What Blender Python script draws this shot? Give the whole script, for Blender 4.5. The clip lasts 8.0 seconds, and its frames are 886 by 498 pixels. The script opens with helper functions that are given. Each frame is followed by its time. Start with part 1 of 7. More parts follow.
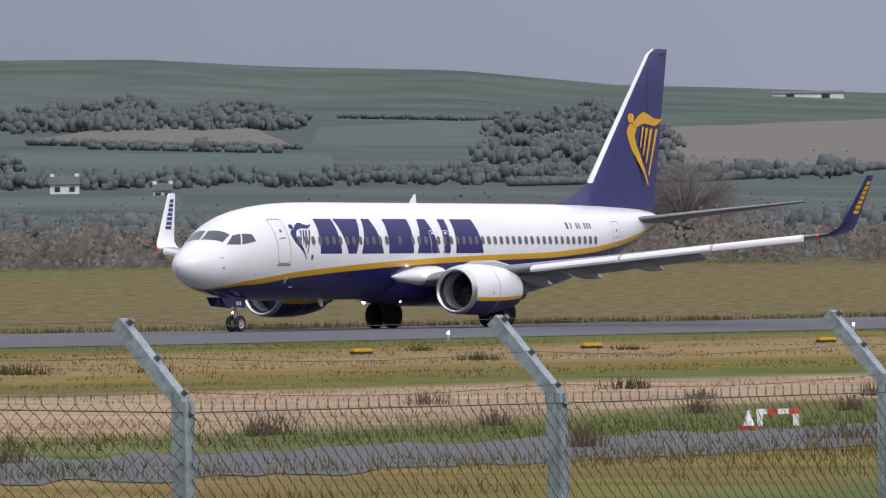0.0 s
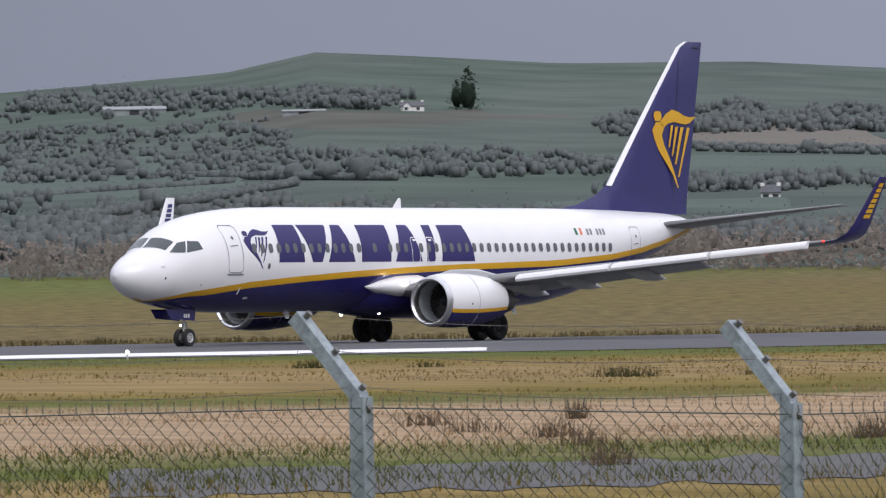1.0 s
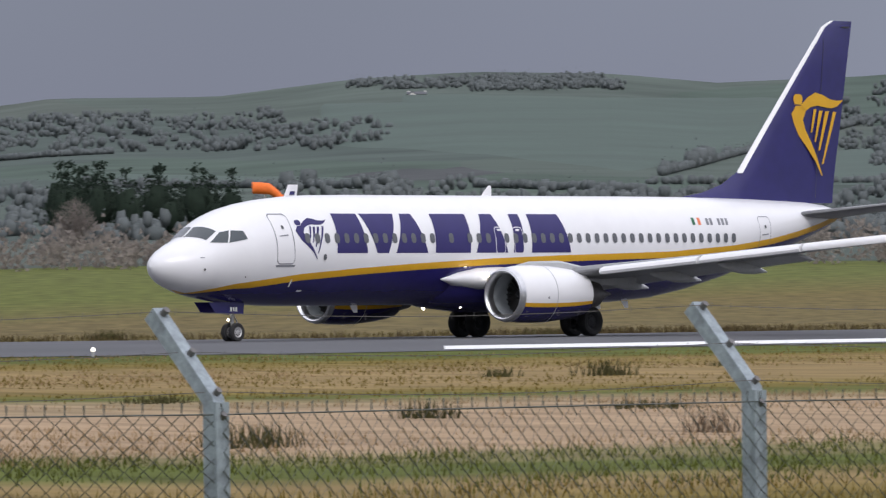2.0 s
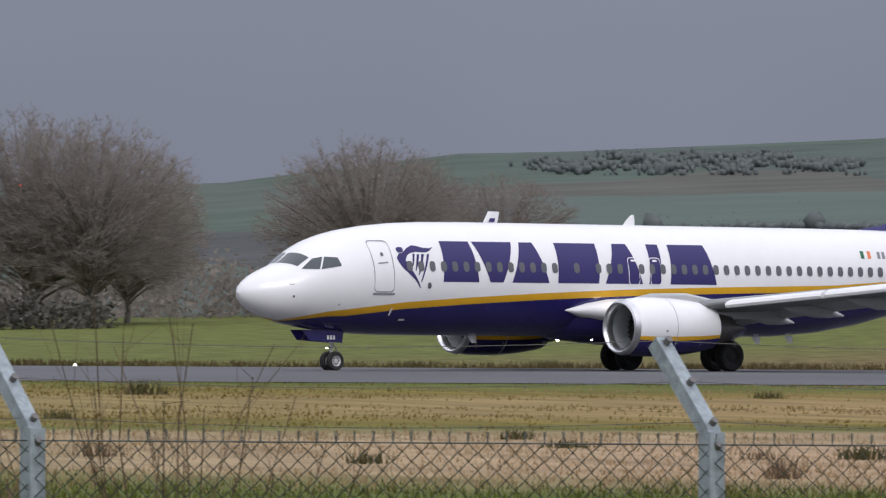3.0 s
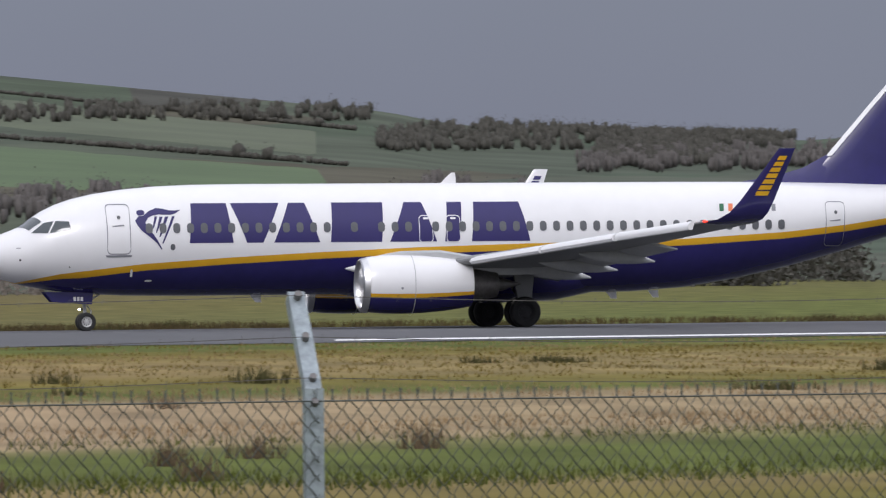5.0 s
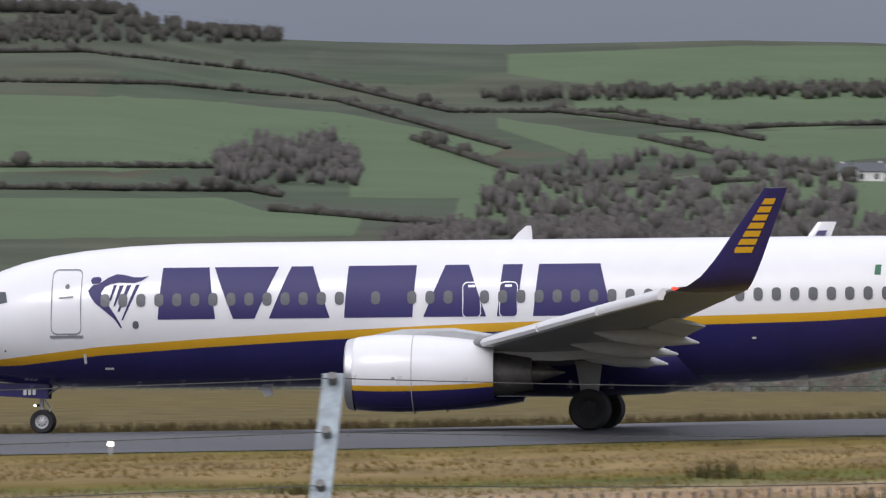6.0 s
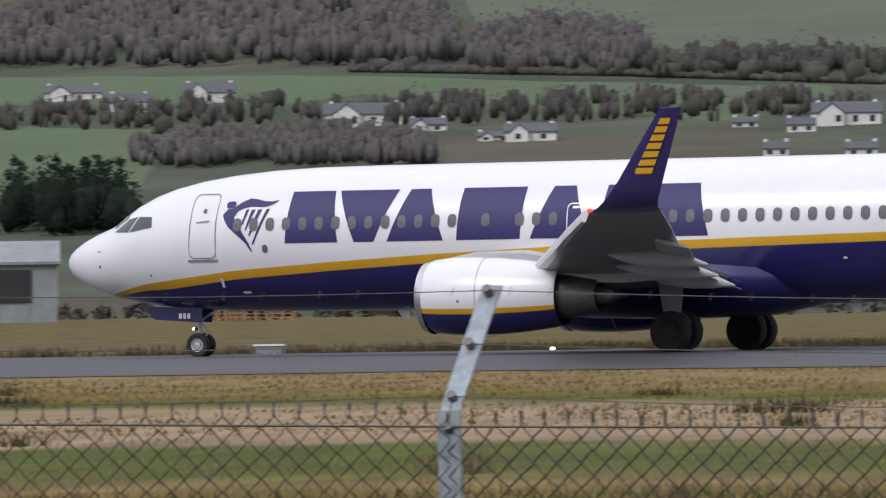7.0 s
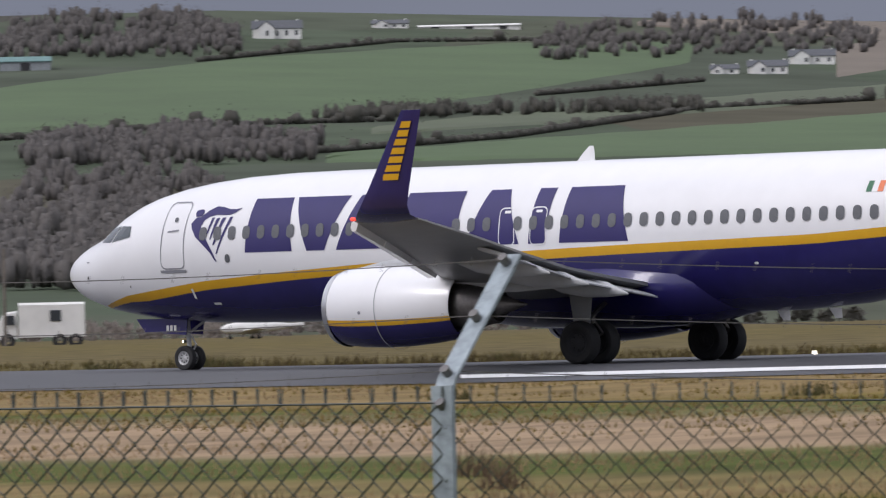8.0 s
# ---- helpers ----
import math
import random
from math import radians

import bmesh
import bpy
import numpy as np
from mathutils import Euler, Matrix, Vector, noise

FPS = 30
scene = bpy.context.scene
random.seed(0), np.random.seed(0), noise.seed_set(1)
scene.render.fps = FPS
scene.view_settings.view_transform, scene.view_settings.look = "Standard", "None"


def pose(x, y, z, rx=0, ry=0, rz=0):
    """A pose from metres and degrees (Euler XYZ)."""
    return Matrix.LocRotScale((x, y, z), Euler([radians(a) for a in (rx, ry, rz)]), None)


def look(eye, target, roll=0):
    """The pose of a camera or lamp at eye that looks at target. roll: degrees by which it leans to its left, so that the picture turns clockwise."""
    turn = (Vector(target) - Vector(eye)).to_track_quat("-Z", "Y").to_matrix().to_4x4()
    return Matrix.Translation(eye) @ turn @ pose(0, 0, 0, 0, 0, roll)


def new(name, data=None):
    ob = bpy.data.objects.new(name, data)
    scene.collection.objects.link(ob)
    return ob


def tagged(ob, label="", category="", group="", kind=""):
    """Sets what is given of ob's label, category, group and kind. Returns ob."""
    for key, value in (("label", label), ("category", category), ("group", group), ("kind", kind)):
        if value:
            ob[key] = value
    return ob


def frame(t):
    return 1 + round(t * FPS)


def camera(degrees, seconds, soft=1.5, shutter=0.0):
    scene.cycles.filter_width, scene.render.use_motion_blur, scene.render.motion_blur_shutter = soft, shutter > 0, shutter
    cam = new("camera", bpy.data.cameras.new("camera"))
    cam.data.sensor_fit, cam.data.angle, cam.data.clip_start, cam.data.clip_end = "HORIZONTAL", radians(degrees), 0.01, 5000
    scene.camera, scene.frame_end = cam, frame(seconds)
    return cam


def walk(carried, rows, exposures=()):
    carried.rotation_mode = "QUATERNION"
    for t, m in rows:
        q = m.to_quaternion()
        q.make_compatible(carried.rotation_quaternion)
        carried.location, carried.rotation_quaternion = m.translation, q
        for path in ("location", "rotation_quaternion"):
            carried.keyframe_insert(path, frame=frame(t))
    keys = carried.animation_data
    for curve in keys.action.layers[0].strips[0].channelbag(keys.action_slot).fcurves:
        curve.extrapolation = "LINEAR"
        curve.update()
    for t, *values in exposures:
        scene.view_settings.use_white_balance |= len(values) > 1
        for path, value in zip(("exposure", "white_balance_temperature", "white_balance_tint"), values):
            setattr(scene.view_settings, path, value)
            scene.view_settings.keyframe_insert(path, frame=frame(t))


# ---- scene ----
# ---- camera and its walk ----
EYE_Z = 1.18
cam = camera(7.586, 8.0, soft=1.25, shutter=0.06)
# seconds, bearing clockwise from +y, pitch, lean
VIEW = [
    (0.0, 57.773, 0.438, -0.89),
    (0.5, 55.481, 0.526, -0.75),
    (1.0, 52.564, 0.536, -0.94),
    (1.5, 49.207, 0.441, -0.64),
    (2.0, 45.139, 0.494, -0.68),
    (2.1, 44.071, 0.505, -0.32),
    (3.3, 32.949, 0.636, -0.02),
    (3.5, 30.760, 0.455, -0.16),
    (4.0, 25.415, 0.526, -0.41),
    (4.1, 24.381, 0.525, -0.50),
    (4.5, 19.774, 0.611, -0.31),
    (4.7, 17.917, 0.476, -0.45),
    (5.8, 2.508, 0.895, -0.37),
    (6.0, -1.123, 1.195, -0.51),
    (6.2, -5.520, 1.408, -0.37),
    (6.5, -12.203, 1.154, -0.62),
    (7.0, -20.746, 0.541, -0.81),
    (7.5, -29.350, 0.664, -0.67),
    (8.0, -37.128, 0.624, -1.29),
]


def aim(bearing, pitch, lean):
    a, e = radians(bearing), radians(pitch)
    eye = (0.0, 0.0, EYE_Z)
    return look(eye, (math.sin(a) * math.cos(e), math.cos(a) * math.cos(e), EYE_Z + math.sin(e)), lean)


walk(cam, [(t, aim(b, p, r)) for t, b, p, r in VIEW], exposures=((0.0, 0.08, 6350, 17), (4.0, 0.02, 6370, 15), (8.0, -0.02, 6360, 17)))

# ---- world and sun ----
world = bpy.data.worlds.new("overcast")
scene.world = world
world.use_nodes = True
wn = world.node_tree.nodes
wl = world.node_tree.links
wn.clear()
w_out = wn.new("ShaderNodeOutputWorld")
w_bg = wn.new("ShaderNodeBackground")
w_sky = wn.new("ShaderNodeTexSky")
w_sky.sky_type, w_sky.sun_disc = "NISHITA", False
w_sky.sun_elevation, w_sky.sun_rotation = radians(38), radians(205)
w_sky.dust_density = 4.0
w_grey = wn.new("ShaderNodeHueSaturation")
w_grey.inputs["Saturation"].default_value = 0.3
w_grey.inputs["Value"].default_value = 0.03
w_co = wn.new("ShaderNodeTexCoord")
w_sep = wn.new("ShaderNodeSeparateXYZ")
w_ramp = wn.new("ShaderNodeValToRGB")
er = w_ramp.color_ramp
er.elements[0].position, er.elements[0].color = 0.0, (0.190, 0.212, 0.265, 1)
er.elements[1].position, er.elements[1].color = 1.0, (1.15, 1.2, 1.27, 1)
for pos, col in ((0.02, (0.188, 0.210, 0.265, 1)), (0.05, (0.165, 0.190, 0.245, 1)), (0.12, (0.21, 0.235, 0.29, 1)), (0.45, (0.75, 0.79, 0.86, 1))):
    e = er.elements.new(pos)
    e.color = col
w_noise = wn.new("ShaderNodeTexNoise")
w_noise.inputs["Scale"].default_value = 7.0
w_noise.inputs["Detail"].default_value = 3.0
w_map = wn.new("ShaderNodeMapRange")
w_map.inputs["To Min"].default_value, w_map.inputs["To Max"].default_value = 0.82, 1.18
w_mul = wn.new("ShaderNodeMixRGB")
w_mul.blend_type, w_mul.inputs["Fac"].default_value = "MULTIPLY", 1.0
w_add = wn.new("ShaderNodeMixRGB")
w_add.blend_type, w_add.inputs["Fac"].default_value = "ADD", 1.0
wl.new(w_co.outputs["Generated"], w_sep.inputs[0])
wl.new(w_sep.outputs["Z"], w_ramp.inputs[0])
wl.new(w_co.outputs["Generated"], w_noise.inputs["Vector"])
wl.new(w_noise.outputs["Fac"], w_map.inputs["Value"])
wl.new(w_ramp.outputs["Color"], w_mul.inputs[1])
wl.new(w_map.outputs["Result"], w_mul.inputs[2])
wl.new(w_sky.outputs["Color"], w_grey.inputs["Color"])
wl.new(w_mul.outputs["Color"], w_add.inputs[1])
wl.new(w_grey.outputs["Color"], w_add.inputs[2])
# the cloud is thinner towards the far end of the runway
w_thin = wn.new("ShaderNodeMapRange")
w_thin.inputs["From Min"].default_value, w_thin.inputs["From Max"].default_value = 0.70, 0.87
w_thin.inputs["To Min"].default_value, w_thin.inputs["To Max"].default_value = 0.93, 1.34
wl.new(w_sep.outputs["X"], w_thin.inputs["Value"])
w_side = wn.new("ShaderNodeMixRGB")
w_side.blend_type, w_side.inputs["Fac"].default_value = "MULTIPLY", 1.0
wl.new(w_add.outputs["Color"], w_side.inputs[1])
wl.new(w_thin.outputs["Result"], w_side.inputs[2])
wl.new(w_side.outputs["Color"], w_bg.inputs["Color"])
wl.new(w_bg.outputs["Background"], w_out.inputs["Surface"])
w_bg.inputs["Strength"].default_value = 1.0

sun = new("sun", bpy.data.lights.new("sun", "SUN"))
sun.data.energy, sun.data.angle, sun.data.color = 1.05, radians(18), (1.0, 0.985, 0.96)
sun.matrix_world = look((0, 0, 60), (0 + 25, 60, 0), 0)
scene.view_settings.exposure = 0.0


# ---- materials ----
def mat(name, base, rough=0.6, metal=0.0, vary=0.12, scale=3.0, bump=0.0, coat=0.0, emit=None, power=0.0, space="Object", fine=40.0):
    m = bpy.data.materials.new(name)
    m.use_nodes = True
    nt = m.node_tree
    b = nt.nodes["Principled BSDF"]
    b.inputs["Roughness"].default_value, b.inputs["Metallic"].default_value = rough, metal
    b.inputs["Coat Weight"].default_value = coat
    co = nt.nodes.new("ShaderNodeTexCoord")
    n1 = nt.nodes.new("ShaderNodeTexNoise")
    n1.inputs["Scale"].default_value, n1.inputs["Detail"].default_value = scale, 6.0
    n2 = nt.nodes.new("ShaderNodeTexNoise")
    n2.inputs["Scale"].default_value, n2.inputs["Detail"].default_value = scale * fine / 10, 4.0
    nt.links.new(co.outputs[space], n1.inputs["Vector"])
    nt.links.new(co.outputs[space], n2.inputs["Vector"])
    mx = nt.nodes.new("ShaderNodeMath")
    mx.operation = "MULTIPLY_ADD"
    mx.inputs[1].default_value = 0.5
    nt.links.new(n2.outputs["Fac"], mx.inputs[0])
    nt.links.new(n1.outputs["Fac"], mx.inputs[2])
    mr = nt.nodes.new("ShaderNodeMapRange")
    mr.inputs["From Min"].default_value, mr.inputs["From Max"].default_value = 0.45, 1.05
    mr.inputs["To Min"].default_value, mr.inputs["To Max"].default_value = 1 - vary, 1 + vary
    nt.links.new(mx.outputs[0], mr.inputs["Value"])
    mul = nt.nodes.new("ShaderNodeMixRGB")
    mul.blend_type, mul.inputs["Fac"].default_value = "MULTIPLY", 1.0
    mul.inputs[1].default_value = (*base, 1)
    nt.links.new(mr.outputs["Result"], mul.inputs[2])
    nt.links.new(mul.outputs["Color"], b.inputs["Base Color"])
    if bump:
        bp = nt.nodes.new("ShaderNodeBump")
        bp.inputs["Strength"].default_value, bp.inputs["Distance"].default_value = bump, 0.05
        nt.links.new(mx.outputs[0], bp.inputs["Height"])
        nt.links.new(bp.outputs["Normal"], b.inputs["Normal"])
    if emit:
        b.inputs["Emission Color"].default_value, b.inputs["Emission Strength"].default_value = (*emit, 1), power
    return m


def clump_mat(name, base, vary=0.35, rough=0.9, thinness=0.5):
    """A matt plant material whose tone differs from piece to piece."""
    m = mat(name, base, rough, vary=0.2, scale=0.3)
    nt = m.node_tree
    b = nt.nodes["Principled BSDF"]
    b.inputs["Specular IOR Level"].default_value = 0.1
    old = b.inputs["Base Color"].links[0].from_socket
    geo = nt.nodes.new("ShaderNodeNewGeometry")
    mr = nt.nodes.new("ShaderNodeMapRange")
    mr.inputs["To Min"].default_value, mr.inputs["To Max"].default_value = 1 - vary, 1 + vary
    nt.links.new(geo.outputs["Random Per Island"], mr.inputs["Value"])
    mul = nt.nodes.new("ShaderNodeMixRGB")
    mul.blend_type, mul.inputs["Fac"].default_value = "MULTIPLY", 1.0
    nt.links.new(old, mul.inputs[1])
    nt.links.new(mr.outputs["Result"], mul.inputs[2])
    nt.links.new(mul.outputs["Color"], b.inputs["Base Color"])
    thin = nt.nodes.new("ShaderNodeBsdfTranslucent")
    nt.links.new(mul.outputs["Color"], thin.inputs["Color"])
    mix = nt.nodes.new("ShaderNodeMixShader")
    mix.inputs[0].default_value = thinness
    nt.links.new(b.outputs[0], mix.inputs[1])
    nt.links.new(thin.outputs[0], mix.inputs[2])
    nt.links.new(mix.outputs[0], nt.nodes["Material Output"].inputs["Surface"])
    return m


WHITE = mat("white_aircraft_paint", (0.77, 0.77, 0.78), 0.28, vary=0.03, scale=0.5, coat=0.3)
NAVY = mat("navy_aircraft_paint", (0.020, 0.016, 0.115), 0.25, vary=0.12, scale=0.6, coat=0.4)
DECAL = mat("navy_lettering_paint", (0.024, 0.018, 0.115), 0.55, vary=0.08, scale=0.6)
YELLOW = mat("yellow_aircraft_paint", (0.66, 0.36, 0.015), 0.35, vary=0.06, scale=0.8)
WINGGREY = mat("wing_grey_paint", (0.21, 0.215, 0.22), 0.4, vary=0.12, scale=0.7)
FLAPGREY = mat("flap_light_grey", (0.42, 0.43, 0.44), 0.42, vary=0.1, scale=1.2)
ALU = mat("bare_aluminium", (0.72, 0.72, 0.73), 0.3, 1.0, vary=0.08)
STEEL = mat("exhaust_steel", (0.18, 0.17, 0.165), 0.45, 0.8, vary=0.25)
DARK = mat("dark_cavity", (0.025, 0.025, 0.028), 0.7, vary=0.2)
RUBBER = mat("tyre_rubber", (0.022, 0.022, 0.023), 0.8, vary=0.3, scale=4)
HUB = mat("wheel_hub_grey", (0.5, 0.5, 0.5), 0.45, 0.3, vary=0.15)
WINDOWGREY = mat("cabin_window_grey", (0.105, 0.11, 0.12), 0.3, vary=0.1)
COCKPIT = mat("cockpit_glass", (0.05, 0.062, 0.07), 0.08, vary=0.1, coat=0.5)
LINE = mat("panel_line_grey", (0.22, 0.225, 0.25), 0.5, vary=0.1)
RED = mat("red_paint", (0.55, 0.05, 0.03), 0.5)
GREENP = mat("dark_flag_green", (0.02, 0.13, 0.06), 0.5)
ORANGEP = mat("flag_orange", (0.75, 0.2, 0.08), 0.5)
LAMP = mat("lit_lamp", (1, 1, 1), 0.4, emit=(1.0, 0.9, 0.7), power=30.0)
LAMP_SOFT = mat("runway_lamp", (1, 1, 1), 0.4, emit=(1.0, 0.93, 0.75), power=3.0)
REDLAMP = mat("red_lamp", (0.8, 0.05, 0.03), 0.4, emit=(1.0, 0.06, 0.03), power=1.2)
GALV = mat("galvanised_steel", (0.30, 0.345, 0.37), 0.55, 0.35, vary=0.35, scale=9, bump=0.15)
WIRE = mat("fence_wire_green_grey", (0.095, 0.105, 0.100), 0.6, 0.3, vary=0.25, scale=20)
WIRE.node_tree.nodes["Principled BSDF"].inputs["Specular IOR Level"].default_value = 0.3
RUST = mat("rusty_barbed_wire", (0.13, 0.12, 0.115), 0.7, 0.3, vary=0.4, scale=20)
MARK = mat("runway_marking_white", (0.78, 0.78, 0.77), 0.7, vary=0.12, scale=1.5)
TARMAC = mat("runway_asphalt", (0.058, 0.059, 0.064), 0.68, vary=0.28, scale=0.12, bump=0.1, fine=300)
WET = mat("wet_access_road", (0.062, 0.060, 0.058), 0.7, vary=0.25, scale=0.2, bump=0.1, fine=200)
WALLW = mat("white_render_wall", (0.72, 0.71, 0.68), 0.85, vary=0.1, scale=0.4)
WALLC = mat("cream_render_wall", (0.42, 0.40, 0.35), 0.85, vary=0.14, scale=0.4)
SLATE = mat("slate_roof", (0.085, 0.09, 0.10), 0.7, vary=0.25, scale=1.2)
PANE = mat("house_window", (0.04, 0.045, 0.05), 0.15)
SHEDGREY = mat("shed_sheet_grey", (0.25, 0.27, 0.28), 0.6, vary=0.2, scale=0.5)
SHEDGREEN = mat("shed_sheet_green", (0.10, 0.20, 0.19), 0.6, vary=0.2, scale=0.5)
SHEDRED = mat("shed_sheet_red", (0.24, 0.12, 0.095), 0.7, vary=0.2, scale=0.5)
SOCK = mat("windsock_orange", (0.85, 0.18, 0.03), 0.8, vary=0.1)
BARK = mat("bark", (0.15, 0.13, 0.11), 0.9, vary=0.3, scale=2.0)
TWIG = clump_mat("bare_twigs", (0.262, 0.230, 0.203), 0.25)
IVY = clump_mat("ivy_leaves", (0.066, 0.076, 0.042), 0.35)
HEDGE = clump_mat("winter_hedge", (0.082, 0.079, 0.068), 0.15, thinness=0.0)
# distance haze is painted into this colour: bluer than bare_woodland
HAZEWOOD = clump_mat("haze_tinted_woodland", (0.116, 0.130, 0.130), 0.05, thinness=0.0)
WOODLAND = clump_mat("bare_woodland", (0.116, 0.107, 0.101), 0.08, thinness=0.0)
CONIFER = clump_mat("conifer_green", (0.034, 0.050, 0.036), 0.3)
RUSH = clump_mat("rush_tufts", (0.085, 0.080, 0.035), 0.4)
DRYTWIG = clump_mat("dry_stalks", (0.16, 0.115, 0.075), 0.35)


# ---- plan: straight runway and fence, warped by bearing to fit the camera's one lens ----
# bearing on the straight chart, bearing laid out, range factor fitted to apparent size
VIEW_BEND = [(-37.1, -37.13, 0.754), (-31.0, -29.35, 0.838), (-23.5, -20.75, 0.909), (-15.7, -12.2, 0.917), (-9.5, -5.52, 0.915), (-5.4, -1.12, 0.988), (-1.5, 2.51, 1.142), (17.1, 17.92, 1.281), (19.5, 19.77, 1.288), (25.3, 24.38, 1.236), (26.6, 25.42, 1.212), (32.8, 30.76, 1.11), (35.1, 32.95, 1.063), (46.0, 44.07, 0.898), (46.9, 45.14, 0.903), (50.6, 49.21, 0.897), (53.5, 52.56, 0.844), (55.9, 55.48, 0.81), (57.8, 57.77, 0.81)]


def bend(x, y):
    """A place given along and across the straight chart of the airfield, turned and scaled to fit the camera's view."""
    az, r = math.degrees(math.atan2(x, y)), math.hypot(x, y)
    a = np.interp(az, [b[0] for b in VIEW_BEND], [b[1] for b in VIEW_BEND])
    if az < VIEW_BEND[0][0]:
        a = VIEW_BEND[0][1] + (az - VIEW_BEND[0][0]) / VIEW_BEND[0][2]
    if az > VIEW_BEND[-1][0]:
        a = VIEW_BEND[-1][1] + (az - VIEW_BEND[-1][0]) / VIEW_BEND[-1][2]
    g = np.interp(az, [b[0] for b in VIEW_BEND], [b[2] for b in VIEW_BEND])
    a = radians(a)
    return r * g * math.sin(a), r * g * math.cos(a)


def ground_z(x, y):
    """Height of the airfield on the chart: level runway with a slight fall at its edges, lower grass towards the fence."""
    d = abs(y - 188.0)
    z = -0.28 * min(max((d - 12) / 11, 0), 1)
    if y < 165:
        z = float(np.interp(y, [10, 40, 90, 130, 165], [-1.15, -1.1, -0.95, -0.6, -0.28]))
    return z


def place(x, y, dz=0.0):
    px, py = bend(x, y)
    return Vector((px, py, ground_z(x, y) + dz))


SKYLINE_AZ = (-60, -45, -40.9, -39.0, -33.2, -31.3, -30.2, -26, -20, -12, -5.0, -3.9, -3.0, -2.0, -0.6, 1.4, 2.7, 3.6, 5.0, 6.3, 9, 14.1, 14.7, 16.3, 17.7, 18.4, 19.5, 23, 27, 31, 34.0, 36.0, 36.9, 40.4, 41.3, 41.8, 43.2, 44.4, 45.4, 46.6, 47.5, 48.8, 49.5, 50.7, 51.5, 52.4, 53.6, 55.2, 56.4, 57.9, 59.3, 60.3, 61.6, 70, 80)
SKYLINE_EL = (2.6, 2.7, 2.7, 2.71, 2.48, 2.63, 2.76, 3.2, 3.9, 4.3, 3.26, 3.23, 3.03, 2.98, 2.94, 2.96, 2.92, 2.74, 2.6, 2.42, 2.1, 1.59, 1.47, 1.35, 1.3, 1.34, 1.22, 1.15, 1.1, 1.2, 1.32, 1.58, 1.6, 1.76, 1.75, 1.82, 1.82, 1.96, 2.01, 1.98, 1.89, 1.93, 1.98, 2.07, 2.24, 2.19, 2.11, 2.1, 2.02, 1.97, 1.82, 1.78, 1.71, 1.6, 1.5)
FIELD_AZ = (-60, -39, -34, -23, -18, -7, 2.6, 17, 27.5, 29.3, 42, 50, 55, 61, 80)
FIELD_EL = (-.08, -.09, -.07, -.01, -.06, .06, -.06, .12, -.03, .06, .38, .345, .335, .315, .3)
R0, R1, R2 = 300.0, 620.0, 2700.0


def land_el(az, r):
    """Elevation in degrees, seen from the viewpoint, of the land at a bearing and range beyond the runway."""
    e0 = math.degrees(math.atan2(-EYE_Z - 0.28, R0))
    e1 = float(np.interp(az, FIELD_AZ, FIELD_EL))
    e2 = float(np.interp(az, SKYLINE_AZ, SKYLINE_EL))
    if r <= R1:
        return e0 + (e1 - e0) * (r - R0) / (R1 - R0)
    k = min((r - R1) / (R2 - R1), 1.0)
    return e1 + (e2 - e1) * k ** 0.8


def land(az, r):
    a = radians(az)
    return Vector((r * math.sin(a), r * math.cos(a), EYE_Z + r * math.tan(radians(land_el(az, r)))))


def range_at(az, el):
    """Range at which the rising land meets a line of sight of that elevation."""
    lo, hi = R1, R2
    for _ in range(40):
        mid = (lo + hi) / 2
        lo, hi = (mid, hi) if land_el(az, mid) < el else (lo, mid)
    return lo


# ---- mesh helpers ----
def mesh_of(name, verts, faces, mats, idx=None, smooth=False):
    me = bpy.data.meshes.new(name)
    me.from_pydata([tuple(v) for v in verts], [], faces)
    for m in (mats if isinstance(mats, (list, tuple)) else [mats]):
        me.materials.append(m)
    if idx is not None:
        me.polygons.foreach_set("material_index", idx)
    if smooth:
        me.polygons.foreach_set("use_smooth", [True] * len(me.polygons))
    me.update()
    return me


def part(name, me, parent=None, label=""):
    ob = new(name, me)
    if parent:
        ob.parent = parent
    if label:
        ob["label"] = label
    return ob


